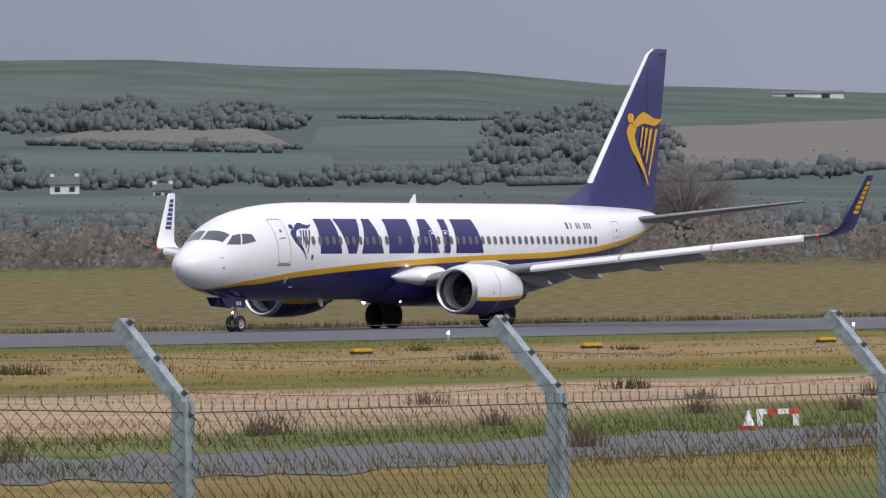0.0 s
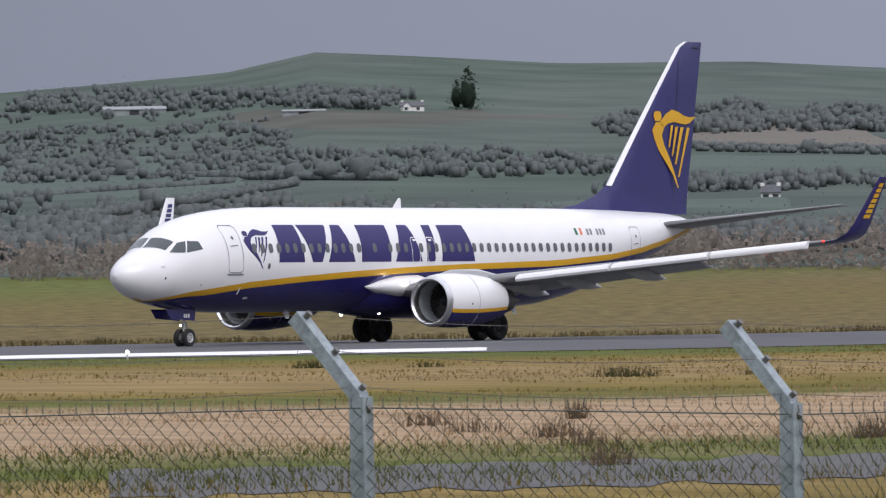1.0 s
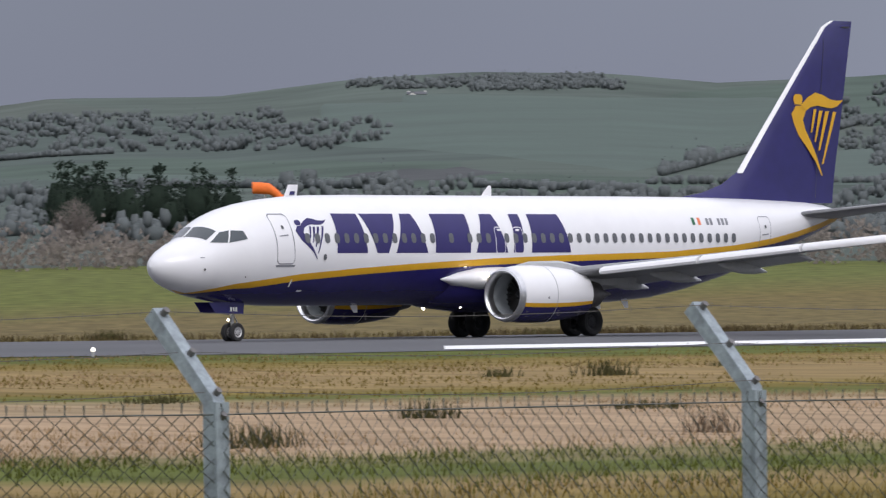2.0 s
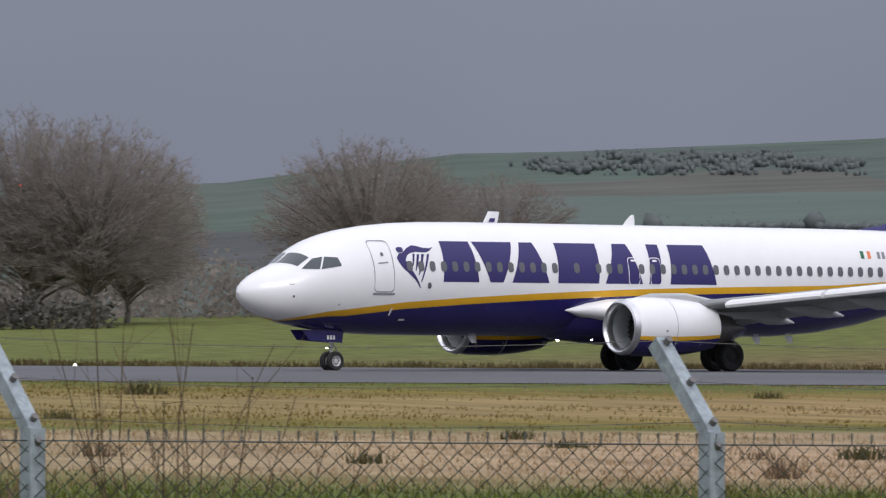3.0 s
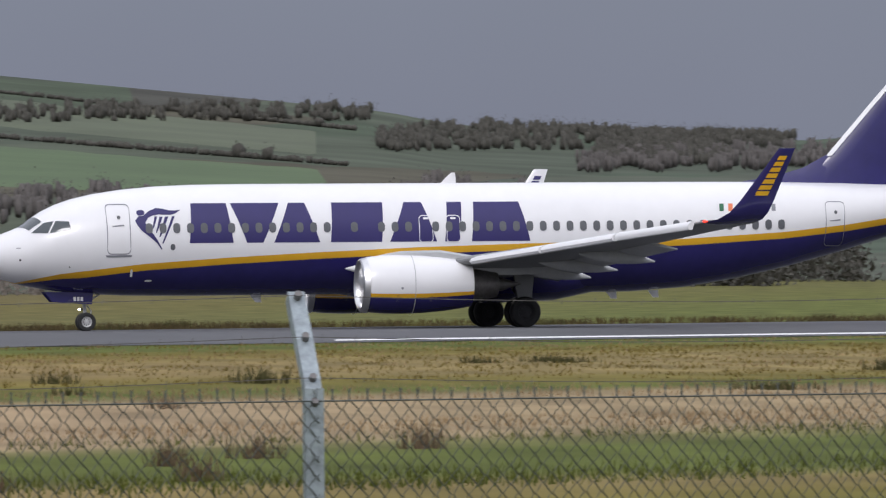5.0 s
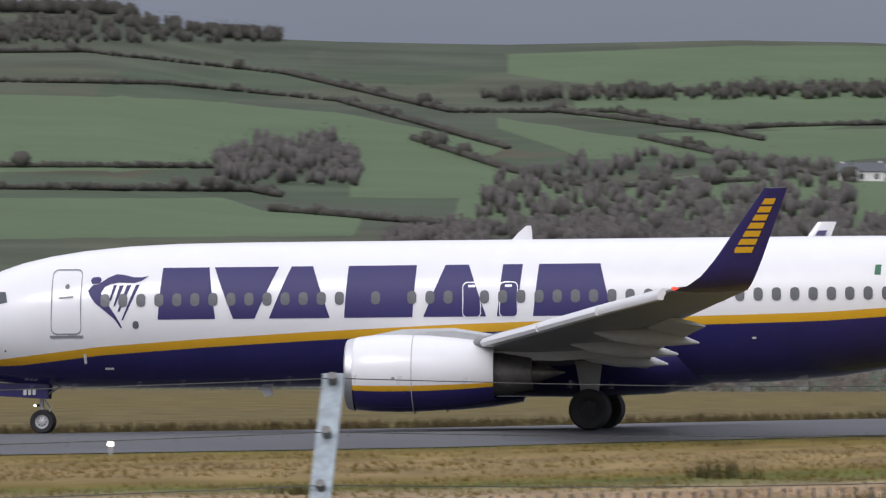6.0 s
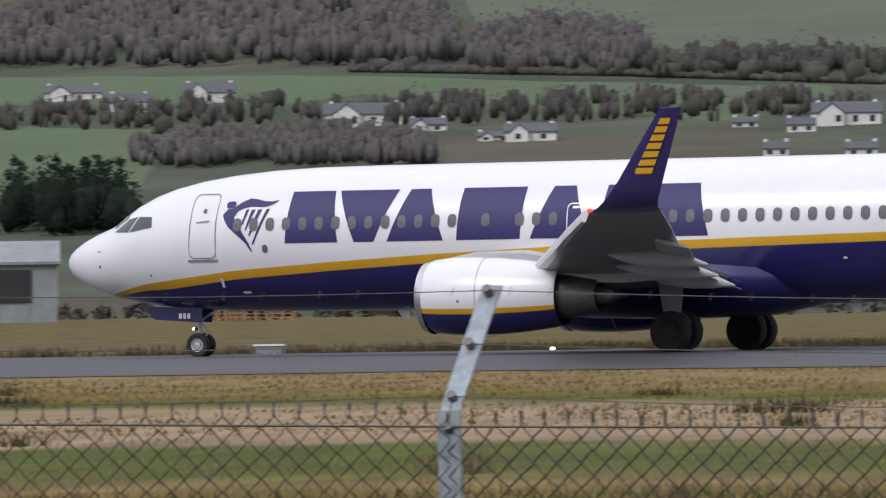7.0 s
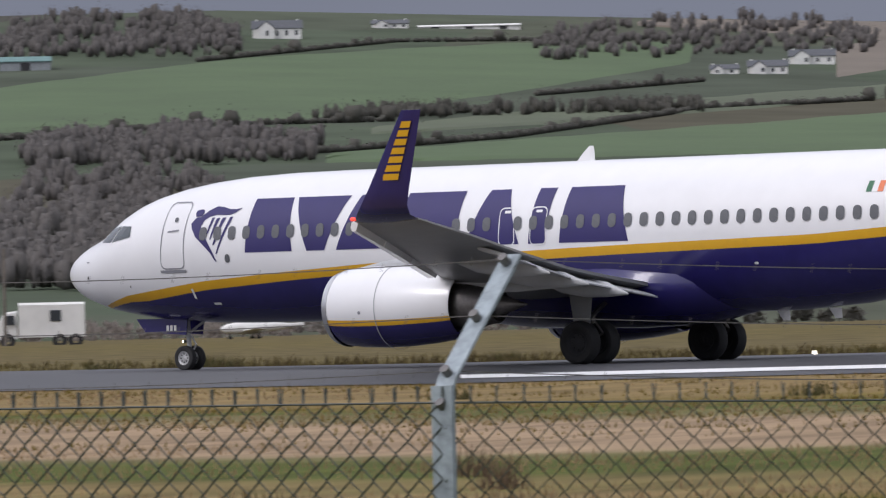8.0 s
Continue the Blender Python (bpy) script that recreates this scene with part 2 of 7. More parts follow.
class Build:
    """Collects vertices and faces of one mesh."""

    def __init__(self):
        self.v, self.f, self.i = [], [], []

    def face(self, pts, k=0):
        n = len(self.v)
        self.v += [tuple(p) for p in pts]
        self.f.append(tuple(range(n, n + len(pts))))
        self.i.append(k)

    def box(self, lo, hi, k=0, m=None):
        (x0, y0, z0), (x1, y1, z1) = lo, hi
        c = [Vector(p) for p in ((x0, y0, z0), (x1, y0, z0), (x1, y1, z0), (x0, y1, z0), (x0, y0, z1), (x1, y0, z1), (x1, y1, z1), (x0, y1, z1))]
        if m:
            c = [m @ p for p in c]
        n = len(self.v)
        self.v += [tuple(p) for p in c]
        for q in ((3, 2, 1, 0), (4, 5, 6, 7), (0, 1, 5, 4), (1, 2, 6, 5), (2, 3, 7, 6), (3, 0, 4, 7)):
            self.f.append(tuple(n + j for j in q))
            self.i.append(k)

    def loft(self, rings, k=0, caps=True, closed=True):
        n = len(self.v)
        m = len(rings[0])
        for r in rings:
            self.v += [tuple(p) for p in r]
        for a in range(len(rings) - 1):
            for b in range(m if closed else m - 1):
                c = (b + 1) % m
                self.f.append((n + a * m + b, n + a * m + c, n + (a + 1) * m + c, n + (a + 1) * m + b))
                self.i.append(k)
        if caps:
            self.f.append(tuple(n + b for b in range(m))[::-1])
            self.f.append(tuple(n + (len(rings) - 1) * m + b for b in range(m)))
            self.i += [k, k]

    def tube(self, a, b, ra, rb, sides=6, k=0, caps=False):
        a, b = Vector(a), Vector(b)
        q = (b - a).to_track_quat("Z", "Y")
        ring = lambda c, r: [c + q @ Vector((r * math.cos(2 * math.pi * j / sides), r * math.sin(2 * math.pi * j / sides), 0)) for j in range(sides)]
        self.loft([ring(a, ra), ring(b, rb)], k, caps)

    def lathe(self, profile, axis, origin, sides=24, k=0, closed=False):
        """profile: (along, radius) pairs about axis 'x' or 'y'."""
        o = Vector(origin)
        rings = []
        for s, r in profile:
            ring = []
            for j in range(sides):
                c, d = math.cos(2 * math.pi * j / sides) * r, math.sin(2 * math.pi * j / sides) * r
                ring.append(o + (Vector((s, c, d)) if axis == "x" else Vector((c, s, d)) if axis == "y" else Vector((c, d, s))))
            rings.append(ring)
        self.loft(rings, k, caps=False)

    def mesh(self, name, mats, smooth=False):
        me = mesh_of(name, self.v, self.f, mats, self.i, False)
        bm = bmesh.new()
        bm.from_mesh(me)
        if smooth:
            bmesh.ops.remove_doubles(bm, verts=bm.verts, dist=1e-4)
            bmesh.ops.recalc_face_normals(bm, faces=bm.faces)
            for f in bm.faces:
                f.smooth = True
            for e in bm.edges:
                if len(e.link_faces) == 2 and e.calc_face_angle(0) > 0.7:
                    e.smooth = False
        bm.to_mesh(me)
        bm.free()
        return me


# ---- ground ----
def ground_material():
    """Airfield grass in bands of mown green, dry straw and rough pasture, by the chart's metres in the UV map."""
    m = bpy.data.materials.new("airfield_grass")
    m.use_nodes = True
    nt = m.node_tree
    N, L = nt.nodes.new, nt.links.new
    b = nt.nodes["Principled BSDF"]
    b.inputs["Roughness"].default_value = 0.95
    b.inputs["Specular IOR Level"].default_value = 0.1
    uv = N("ShaderNodeUVMap")
    uv.uv_map = "chart"
    sep = N("ShaderNodeSeparateXYZ")
    L(uv.outputs["UV"], sep.inputs[0])
    warp = N("ShaderNodeTexNoise")
    warp.inputs["Scale"].default_value, warp.inputs["Detail"].default_value = 0.045, 5.0
    mp = N("ShaderNodeMapping")
    mp.inputs["Scale"].default_value = (0.35, 1.0, 1.0)
    L(uv.outputs["UV"], mp.inputs["Vector"])
    L(mp.outputs["Vector"], warp.inputs["Vector"])
    off = N("ShaderNodeMath")
    off.operation = "MULTIPLY_ADD"
    off.inputs[1].default_value = 34.0
    L(warp.outputs["Fac"], off.inputs[0])
    L(sep.outputs["Y"], off.inputs[2])
    rng = N("ShaderNodeMapRange")
    rng.inputs["From Min"].default_value, rng.inputs["From Max"].default_value = 17.0, 717.0
    ramp = N("ShaderNodeValToRGB")
    cr = ramp.color_ramp
    green, olive, straw, dry = (0.085, 0.100, 0.022, 1), (0.155, 0.115, 0.027, 1), (0.31, 0.222, 0.138, 1), (0.225, 0.160, 0.070, 1)
    cr.elements[0].position, cr.elements[0].color = 0.0, green
    cr.elements[1].position, cr.elements[1].color = 1.0, (0.085, 0.105, 0.035, 1)
    for y, c in ((48, green), (57, olive), (63, dry), (68, green), (75, green), (80, straw), (103, straw), (109, green), (116, olive), (124, dry), (140, dry), (150, olive), (158, green), (212, green), (222, (0.125, 0.100, 0.034, 1)), (300, (0.125, 0.098, 0.042, 1)), (420, (0.130, 0.102, 0.036, 1)), (560, (0.125, 0.098, 0.045, 1))):
        e = cr.elements.new(y / 700)
        e.color = c
    L(rng.outputs["Result"], ramp.inputs[0])
    n2 = N("ShaderNodeTexNoise")
    n2.inputs["Scale"].default_value, n2.inputs["Detail"].default_value = 0.5, 8.0
    mp2 = N("ShaderNodeMapping")
    mp2.inputs["Scale"].default_value = (1.0, 0.35, 1.0)
    L(uv.outputs["UV"], mp2.inputs["Vector"])
    L(mp2.outputs["Vector"], n2.inputs["Vector"])
    mr = N("ShaderNodeMapRange")
    mr.inputs["From Min"].default_value, mr.inputs["From Max"].default_value = 0.3, 0.7
    mr.inputs["To Min"].default_value, mr.inputs["To Max"].default_value = 0.74, 1.34
    L(n2.outputs["Fac"], mr.inputs["Value"])
    mul = N("ShaderNodeMixRGB")
    mul.blend_type, mul.inputs["Fac"].default_value = "MULTIPLY", 1.0
    # the middle of the airfield is greener
    div = N("ShaderNodeMath")
    div.operation = "DIVIDE"
    L(sep.outputs["X"], div.inputs[0])
    L(sep.outputs["Y"], div.inputs[1])
    gr = N("ShaderNodeValToRGB")
    gr.color_ramp.elements[0].position, gr.color_ramp.elements[0].color = 0.05, (0, 0, 0, 1)
    gr.color_ramp.elements[1].position, gr.color_ramp.elements[1].color = 0.85, (0, 0, 0, 1)
    for p in (0.25, 0.68):
        gr.color_ramp.elements.new(p).color = (0.75, 0.75, 0.75, 1)
    L(div.outputs[0], gr.inputs[0])
    # the straw band lies farther out towards the near end
    slide = N("ShaderNodeMapRange")
    slide.inputs["From Min"].default_value, slide.inputs["From Max"].default_value = -0.35, 0.15
    slide.inputs["To Min"].default_value, slide.inputs["To Max"].default_value = 24.0, 0.0
    L(div.outputs[0], slide.inputs["Value"])
    shifted = N("ShaderNodeMath")
    shifted.operation = "SUBTRACT"
    L(off.outputs[0], shifted.inputs[0])
    L(slide.outputs["Result"], shifted.inputs[1])
    L(shifted.outputs[0], rng.inputs["Value"])
    greener = N("ShaderNodeMixRGB")
    greener.inputs[2].default_value = (0.092, 0.118, 0.026, 1)
    beyond = N("ShaderNodeMapRange")
    beyond.inputs["From Min"].default_value, beyond.inputs["From Max"].default_value = 195.0, 214.0
    beyond.inputs["To Min"].default_value, beyond.inputs["To Max"].default_value = 0.3, 1.0
    L(sep.outputs["Y"], beyond.inputs["Value"])
    fade = N("ShaderNodeMath")
    fade.operation = "MULTIPLY"
    L(gr.outputs["Color"], fade.inputs[0])
    L(beyond.outputs["Result"], fade.inputs[1])
    L(fade.outputs[0], greener.inputs[0])
    L(ramp.outputs["Color"], greener.inputs[1])
    drab = N("ShaderNodeMapRange")
    drab.inputs["From Min"].default_value, drab.inputs["From Max"].default_value = -0.3, 0.1
    drab.inputs["To Min"].default_value, drab.inputs["To Max"].default_value = 0.88, 1.0
    L(div.outputs[0], drab.inputs["Value"])
    duller = N("ShaderNodeMixRGB")
    duller.blend_type, duller.inputs["Fac"].default_value = "MULTIPLY", 1.0
    L(greener.outputs["Color"], duller.inputs[1])
    L(drab.outputs["Result"], duller.inputs[2])
    L(duller.outputs["Color"], mul.inputs[1])
    L(mr.outputs["Result"], mul.inputs[2])
    L(mul.outputs["Color"], b.inputs["Base Color"])
    bp = N("ShaderNodeBump")
    bp.inputs["Strength"].default_value, bp.inputs["Distance"].default_value = 0.6, 0.2
    L(n2.outputs["Fac"], bp.inputs["Height"])
    L(bp.outputs["Normal"], b.inputs["Normal"])
    return m


def hill_material():
    """Hill farmland: pasture fields of differing greens and tillage, blued for haze, by bearing and elevation in the UV
    map.
    """
    m = bpy.data.materials.new("hill_fields")
    m.use_nodes = True
    nt = m.node_tree
    N, L = nt.nodes.new, nt.links.new
    b = nt.nodes["Principled BSDF"]
    b.inputs["Roughness"].default_value = 1.0
    b.inputs["Specular IOR Level"].default_value = 0.05
    uv = N("ShaderNodeUVMap")
    uv.uv_map = "chart"
    mp = N("ShaderNodeMapping")
    mp.inputs["Scale"].default_value = (0.28, 2.1, 1.0)
    L(uv.outputs["UV"], mp.inputs["Vector"])
    wv = N("ShaderNodeTexNoise")
    wv.inputs["Scale"].default_value = 0.8
    L(uv.outputs["UV"], wv.inputs["Vector"])
    ad = N("ShaderNodeMixRGB")
    ad.blend_type, ad.inputs["Fac"].default_value = "ADD", 0.5
    L(mp.outputs["Vector"], ad.inputs[1])
    L(wv.outputs["Color"], ad.inputs[2])
    vor = N("ShaderNodeTexVoronoi")
    vor.inputs["Scale"].default_value = 1.0
    L(ad.outputs["Color"], vor.inputs["Vector"])
    sep = N("ShaderNodeSeparateColor")
    L(vor.outputs["Color"], sep.inputs[0])
    ramp = N("ShaderNodeValToRGB")
    ramp.color_ramp.interpolation = "CONSTANT"
    cr = ramp.color_ramp
    # lightness and blue are raised in these tones to paint in distance haze
    cr.elements[0].position, cr.elements[0].color = 0.0, (0.080, 0.106, 0.088, 1)
    cr.elements[1].position, cr.elements[1].color = 0.86, (0.098, 0.098, 0.086, 1)
    for p, c in ((0.25, (0.088, 0.108, 0.094, 1)), (0.5, (0.080, 0.100, 0.090, 1)), (0.7, (0.094, 0.110, 0.096, 1)), (0.8, (0.078, 0.082, 0.084, 1))):
        cr.elements.new(p).color = c
    L(sep.outputs[0], ramp.inputs[0])
    n2 = N("ShaderNodeTexNoise")
    n2.inputs["Scale"].default_value, n2.inputs["Detail"].default_value = 0.02, 9.0
    co = N("ShaderNodeTexCoord")
    L(co.outputs["Object"], n2.inputs["Vector"])
    mr = N("ShaderNodeMapRange")
    mr.inputs["From Min"].default_value, mr.inputs["From Max"].default_value = 0.3, 0.7
    mr.inputs["To Min"].default_value, mr.inputs["To Max"].default_value = 0.8, 1.2
    L(n2.outputs["Fac"], mr.inputs["Value"])
    mul = N("ShaderNodeMixRGB")
    mul.blend_type, mul.inputs["Fac"].default_value = "MULTIPLY", 1.0
    L(ramp.outputs["Color"], mul.inputs[1])
    L(mr.outputs["Result"], mul.inputs[2])
    # rough brown pasture on the nearer hill, which also takes back the haze blue
    sx = N("ShaderNodeSeparateXYZ")
    L(uv.outputs["UV"], sx.inputs[0])
    mb = N("ShaderNodeMapRange")
    mb.inputs["From Min"].default_value, mb.inputs["From Max"].default_value = 8.0, 36.0
    mb.inputs["To Min"].default_value, mb.inputs["To Max"].default_value = 1.0, 0.0
    L(sx.outputs["X"], mb.inputs["Value"])
    brown = N("ShaderNodeMixRGB")
    brown.blend_type = "MULTIPLY"
    brown.inputs[2].default_value = (0.92, 0.86, 0.70, 1)
    L(mb.outputs["Result"], brown.inputs[0])
    L(mul.outputs["Color"], brown.inputs[1])
    L(brown.outputs["Color"], b.inputs["Base Color"])
    return m


def chart_grid(name, cols, rows, point, chart, material):
    vs, uvs, fs = [], [], []
    for c in cols:
        for r in rows:
            vs.append(point(c, r))
            uvs.append(chart(c, r))
    k = len(rows)
    for i in range(len(cols) - 1):
        for j in range(k - 1):
            fs.append((i * k + j, (i + 1) * k + j, (i + 1) * k + j + 1, i * k + j + 1))
    me = mesh_of(name, vs, fs, material, smooth=True)
    layer = me.uv_layers.new(name="chart")
    for p in me.polygons:
        for li in p.loop_indices:
            layer.data[li].uv = uvs[me.loops[li].vertex_index]
    return new(name, me)


def ray_chart(az, y):
    """Chart place at a bearing (chart degrees) and distance across the airfield."""
    return y * math.tan(radians(az)), y


AZS = [a * 0.5 for a in range(-116, 143)]
YS = [6, 15, 25, 40, 55, 70, 85, 100, 115, 130, 145, 155, 165, 170, 176, 188, 200, 206, 211, 225, 250, 290]


def ground_point(az, y):
    x, _ = ray_chart(az, y)
    p = place(x, y)
    return p


ground = chart_grid("ground", AZS, YS, ground_point, lambda a, y: ray_chart(a, y), ground_material())
tagged(ground, "airfield grass in bands of green and dry straw", "grass", kind="structure")


def inner_field(az, k):
    """Grass that climbs from the far edge of the airfield to the hedges."""
    x, y = ray_chart(az, 290)
    p = place(x, y)
    b = math.degrees(math.atan2(p.x, p.y))
    q = land(b, R1)
    return p.lerp(q, k)


field = chart_grid("field", AZS, [0, 0.2, 0.4, 0.6, 0.8, 1.0], inner_field, lambda a, k: (290 * math.tan(radians(a)), 290 + 300 * k), ground.data.materials[0])
tagged(field, "rough pasture beyond the runway", "field", kind="structure")
HILL_R = [R1 + (R2 - R1) * (i / 70) ** 1.3 for i in range(71)]
HILL_AZ = [a * 0.25 for a in range(-240, 320)]
hills = chart_grid("hills", HILL_AZ, HILL_R + [2900, 3400], lambda a, r: land(a, r) if r <= R2 else Vector((r * math.sin(radians(a)), r * math.cos(radians(a)), land(a, R2).z - (r - R2) * 0.06)), lambda a, r: (a, land_el(a, min(r, R2)) * 2 + (0 if r <= R2 else 0.2)), hill_material())
tagged(hills, "low hills with pasture fields and hedges", "hills", kind="structure")
plain = mesh_of("plain", [(4200 * math.cos(j * math.pi / 24), 4200 * math.sin(j * math.pi / 24), -6.0) for j in range(48)] + [(0, 0, -1.25)], [(j, (j + 1) % 48, 48) for j in range(48)], ground.data.materials[0])
tagged(new("ground_far", plain), "grassland behind the viewpoint", "grass", kind="structure")


def strip(name, az0, az1, y0, y1, dz, material, label, category, step=0.4, ragged=0.0):
    n = max(2, int((az1 - az0) / step))
    nr = max(2, int(abs(y1 - y0) / 4) + 2)
    vs, fs = [], []
    for i in range(n + 1):
        a = az0 + (az1 - az0) * i / n
        for j in range(nr):
            y = y0 + (y1 - y0) * j / (nr - 1)
            y += ragged * noise.noise(Vector((a * 2.2, j, 3.0))) + ragged * 0.5 * noise.noise(Vector((a * 9.0, j, 5.0)))
            vs.append(place(y * math.tan(radians(a)), y, dz))
    for i in range(n):
        for j in range(nr - 1):
            fs.append((i * nr + j, (i + 1) * nr + j, (i + 1) * nr + j + 1, i * nr + j + 1))
    ob = new(name, mesh_of(name, vs, fs, material, smooth=True))
    return tagged(ob, label, category, kind="structure")


runway = strip("runway", -56, 70, 165, 211, 0.02, TARMAC, "worn grey asphalt runway, damp after rain", "runway")
strip("taxiway", -25.0, -12.5, 240, 268, 0.02, TARMAC, "grey taxiway beyond the runway grass", "taxiway")
strip("runway_marking", 46.9, 53.8, 166.0, 169.5, 0.035, MARK, "thick white painted runway edge marking", "marking")
strip("runway_marking", 12.0, 20.4, 166.3, 167.6, 0.035, MARK, "white painted runway edge line", "marking")
strip("runway_marking", -37.0, -31.9, 168.0, 170.5, 0.035, MARK, "white painted runway edge marking", "marking")
strip("runway_marking", 55.8, 57.6, 206.0, 209.0, 0.035, MARK, "white painted line along the runway", "marking")
strip("access_road", 51.0, 64.0, 58.5, 67.5, 0.012, WET, "wet tarmac perimeter road with puddles", "road", 0.15, 2.2)


# ---- aircraft ----
# stations along the fuselage from the nose: x, top, bottom, half width
HULL = [(0.0, 2.72, 2.70, 0.01), (0.05, 2.90, 2.52, 0.19), (0.15, 3.03, 2.39, 0.33), (0.35, 3.19, 2.22, 0.52), (0.65, 3.37, 2.05, 0.74), (1.0, 3.53, 1.91, 0.94),
        (1.5, 3.72, 1.75, 1.18), (1.75, 3.83, 1.69, 1.28), (2.1, 4.10, 1.62, 1.40), (2.5, 4.36, 1.55, 1.51), (3.0, 4.60, 1.47, 1.62), (3.6, 4.80, 1.40, 1.71), (4.4, 4.98, 1.34, 1.79), (5.4, 5.13, 1.29, 1.85),
        (6.6, 5.24, 1.27, 1.88), (8.0, 5.30, 1.26, 1.88), (10.0, 5.32, 1.26, 1.88), (13.0, 5.32, 1.26, 1.88), (16.0, 5.32, 1.26, 1.88), (19.0, 5.32, 1.26, 1.88),
        (22.0, 5.32, 1.26, 1.88), (24.5, 5.32, 1.28, 1.88), (26.5, 5.32, 1.42, 1.86), (28.5, 5.31, 1.72, 1.80), (30.5, 5.29, 2.15, 1.68), (32.5, 5.26, 2.68, 1.48),
        (34.5, 5.20, 3.25, 1.18), (36.0, 5.14, 3.70, 0.88), (37.2, 5.02, 4.08, 0.56), (37.9, 4.88, 4.33, 0.30), (38.1, 4.72, 4.48, 0.12)]
STRIPE_X = (0.8, 1.6, 3.0, 6.0, 9.0, 12.0, 16.0, 20.0, 26.0, 30.0, 32.5, 34.5, 36.5, 38.1)
STRIPE_Z = (1.55, 1.80, 2.08, 2.42, 2.62, 2.78, 2.95, 3.06, 3.18, 3.42, 3.68, 3.98, 4.35, 4.75)


def hull(x):
    c = [h[0] for h in HULL]
    top, bot, hw = (float(np.interp(x, c, [h[j] for h in HULL])) for j in (1, 2, 3))
    return (top + bot) / 2, max((top - bot) / 2, 0.005), hw


def side(x, z, out=0.006):
    """A place on the port flank of the fuselage."""
    zc, hh, hw = hull(x)
    k = max(-0.999, min(0.999, (z - zc) / hh))
    y = -hw * math.sqrt(1 - k * k)
    n = Vector((0, y / hw ** 2, (z - zc) / hh ** 2)).normalized()
    return Vector((x, y, z)) + n * out


def fuselage_mesh():
    b = Build()
    xs = sorted({h[0] for h in HULL} | {i * 0.75 for i in range(1, 50)})
    rings = []
    for x in xs:
        zc, hh, hw = hull(x)
        zt = float(np.interp(x, STRIPE_X, STRIPE_Z))
        zl = zt - 0.24 * min(1, max(0.1, (x - 0.8) / 3))
        th = [math.acos(max(-1, min(1, (z - zc) / hh))) for z in (zt, zl)]
        ang = [th[0] * j / 14 for j in range(15)] + [th[0] + (th[1] - th[0]) * j / 2 for j in (1, 2)] + [th[1] + (math.pi - th[1]) * j / 8 for j in range(1, 9)]
        port = [Vector((x, -hw * math.sin(a), zc + hh * math.cos(a))) for a in ang]
        star = [Vector((x, hw * math.sin(a), zc + hh * math.cos(a))) for a in ang[-2:0:-1]]
        rings.append(port + star)
    m = len(rings[0])
    for r in rings:
        b.v += [tuple(p) for p in r]
    for a in range(len(rings) - 1):
        for c in range(m):
            d = (c + 1) % m
            band = min(c, m - 1 - c)
            b.f.append((a * m + c, a * m + d, (a + 1) * m + d, (a + 1) * m + c))
            b.i.append(0 if band < 14 else 1 if band < 16 else 2)
    return b.mesh("fuselage", [WHITE, YELLOW, NAVY], True)


def patch(b, corners, n=4, m=3, out=0.008, k=0, where=None):
    """A painted or fitted patch that follows the port flank; corners in x and z, in order round it."""
    f = where or (lambda x, z: side(x, z, out))
    (ax, az), (bx, bz), (cx, cz), (dx, dz) = corners
    base = len(b.v)
    for i in range(n + 1):
        u = i / n
        for j in range(m + 1):
            v = j / m
            x = (ax * (1 - u) + bx * u) * (1 - v) + (dx * (1 - u) + cx * u) * v
            z = (az * (1 - u) + bz * u) * (1 - v) + (dz * (1 - u) + cz * u) * v
            b.v.append(tuple(f(x, z)))
    for i in range(n):
        for j in range(m):
            o = base + i * (m + 1) + j
            b.f.append((o, o + m + 1, o + m + 2, o + 1))
            b.i.append(k)


def rounded(cx, cz, w, h, r, n=4):
    pts = []
    for qx, qz, a0 in ((1, 1, 0), (-1, 1, 90), (-1, -1, 180), (1, -1, 270)):
        for j in range(n + 1):
            a = radians(a0 + 90 * j / n)
            pts.append((cx + qx * (w / 2 - r) + r * math.cos(a), cz + qz * (h / 2 - r) + r * math.sin(a)))
    full = []
    for p, q in zip(pts, pts[1:] + pts[:1]):
        k = max(1, int(math.hypot(q[0] - p[0], q[1] - p[1]) / 0.12))
        full += [(p[0] + (q[0] - p[0]) * i / k, p[1] + (q[1] - p[1]) * i / k) for i in range(k)]
    return full


def outline(b, pts, width, out=0.009, k=0, lean=0.0):
    """A thin seam round a rounded shape on the port flank."""
    n = len(pts)
    cx, cz = sum(p[0] for p in pts) / n, sum(p[1] for p in pts) / n
    base = len(b.v)
    for x, z in pts:
        d = math.hypot(x - cx, z - cz)
        for s in (0, width):
            b.v.append(tuple(side(x - (x - cx) / d * s, z - (z - cz) / d * s, out)))
    for j in range(n):
        a, c = base + 2 * j, base + 2 * ((j + 1) % n)
        b.f.append((a, c, c + 1, a + 1))
        b.i.append(k)


def disc(b, pts, out, k=0):
    b.face([side(x, z, out) for x, z in pts], k)


def airfoil(x0, x1, y, z, thick, n=9, twist=0.0):
    """A closed wing section in the x-z plane from leading to trailing edge."""
    c = x1 - x0
    up, lo = [], []
    for j in range(n + 1):
        s = (1 - math.cos(math.pi * j / n)) / 2
        t = thick * 2.6 * (math.sqrt(s) * 0.85 - 0.55 * s - 0.3 * s * s * s) + 0.01
        zz = z - twist * s * c
        up.append(Vector((x0 + s * c, y, zz + t * 0.6 * c + 0.02)))
        lo.append(Vector((x0 + s * c, y, zz - t * 0.5 * c)))
    return up + lo[::-1]


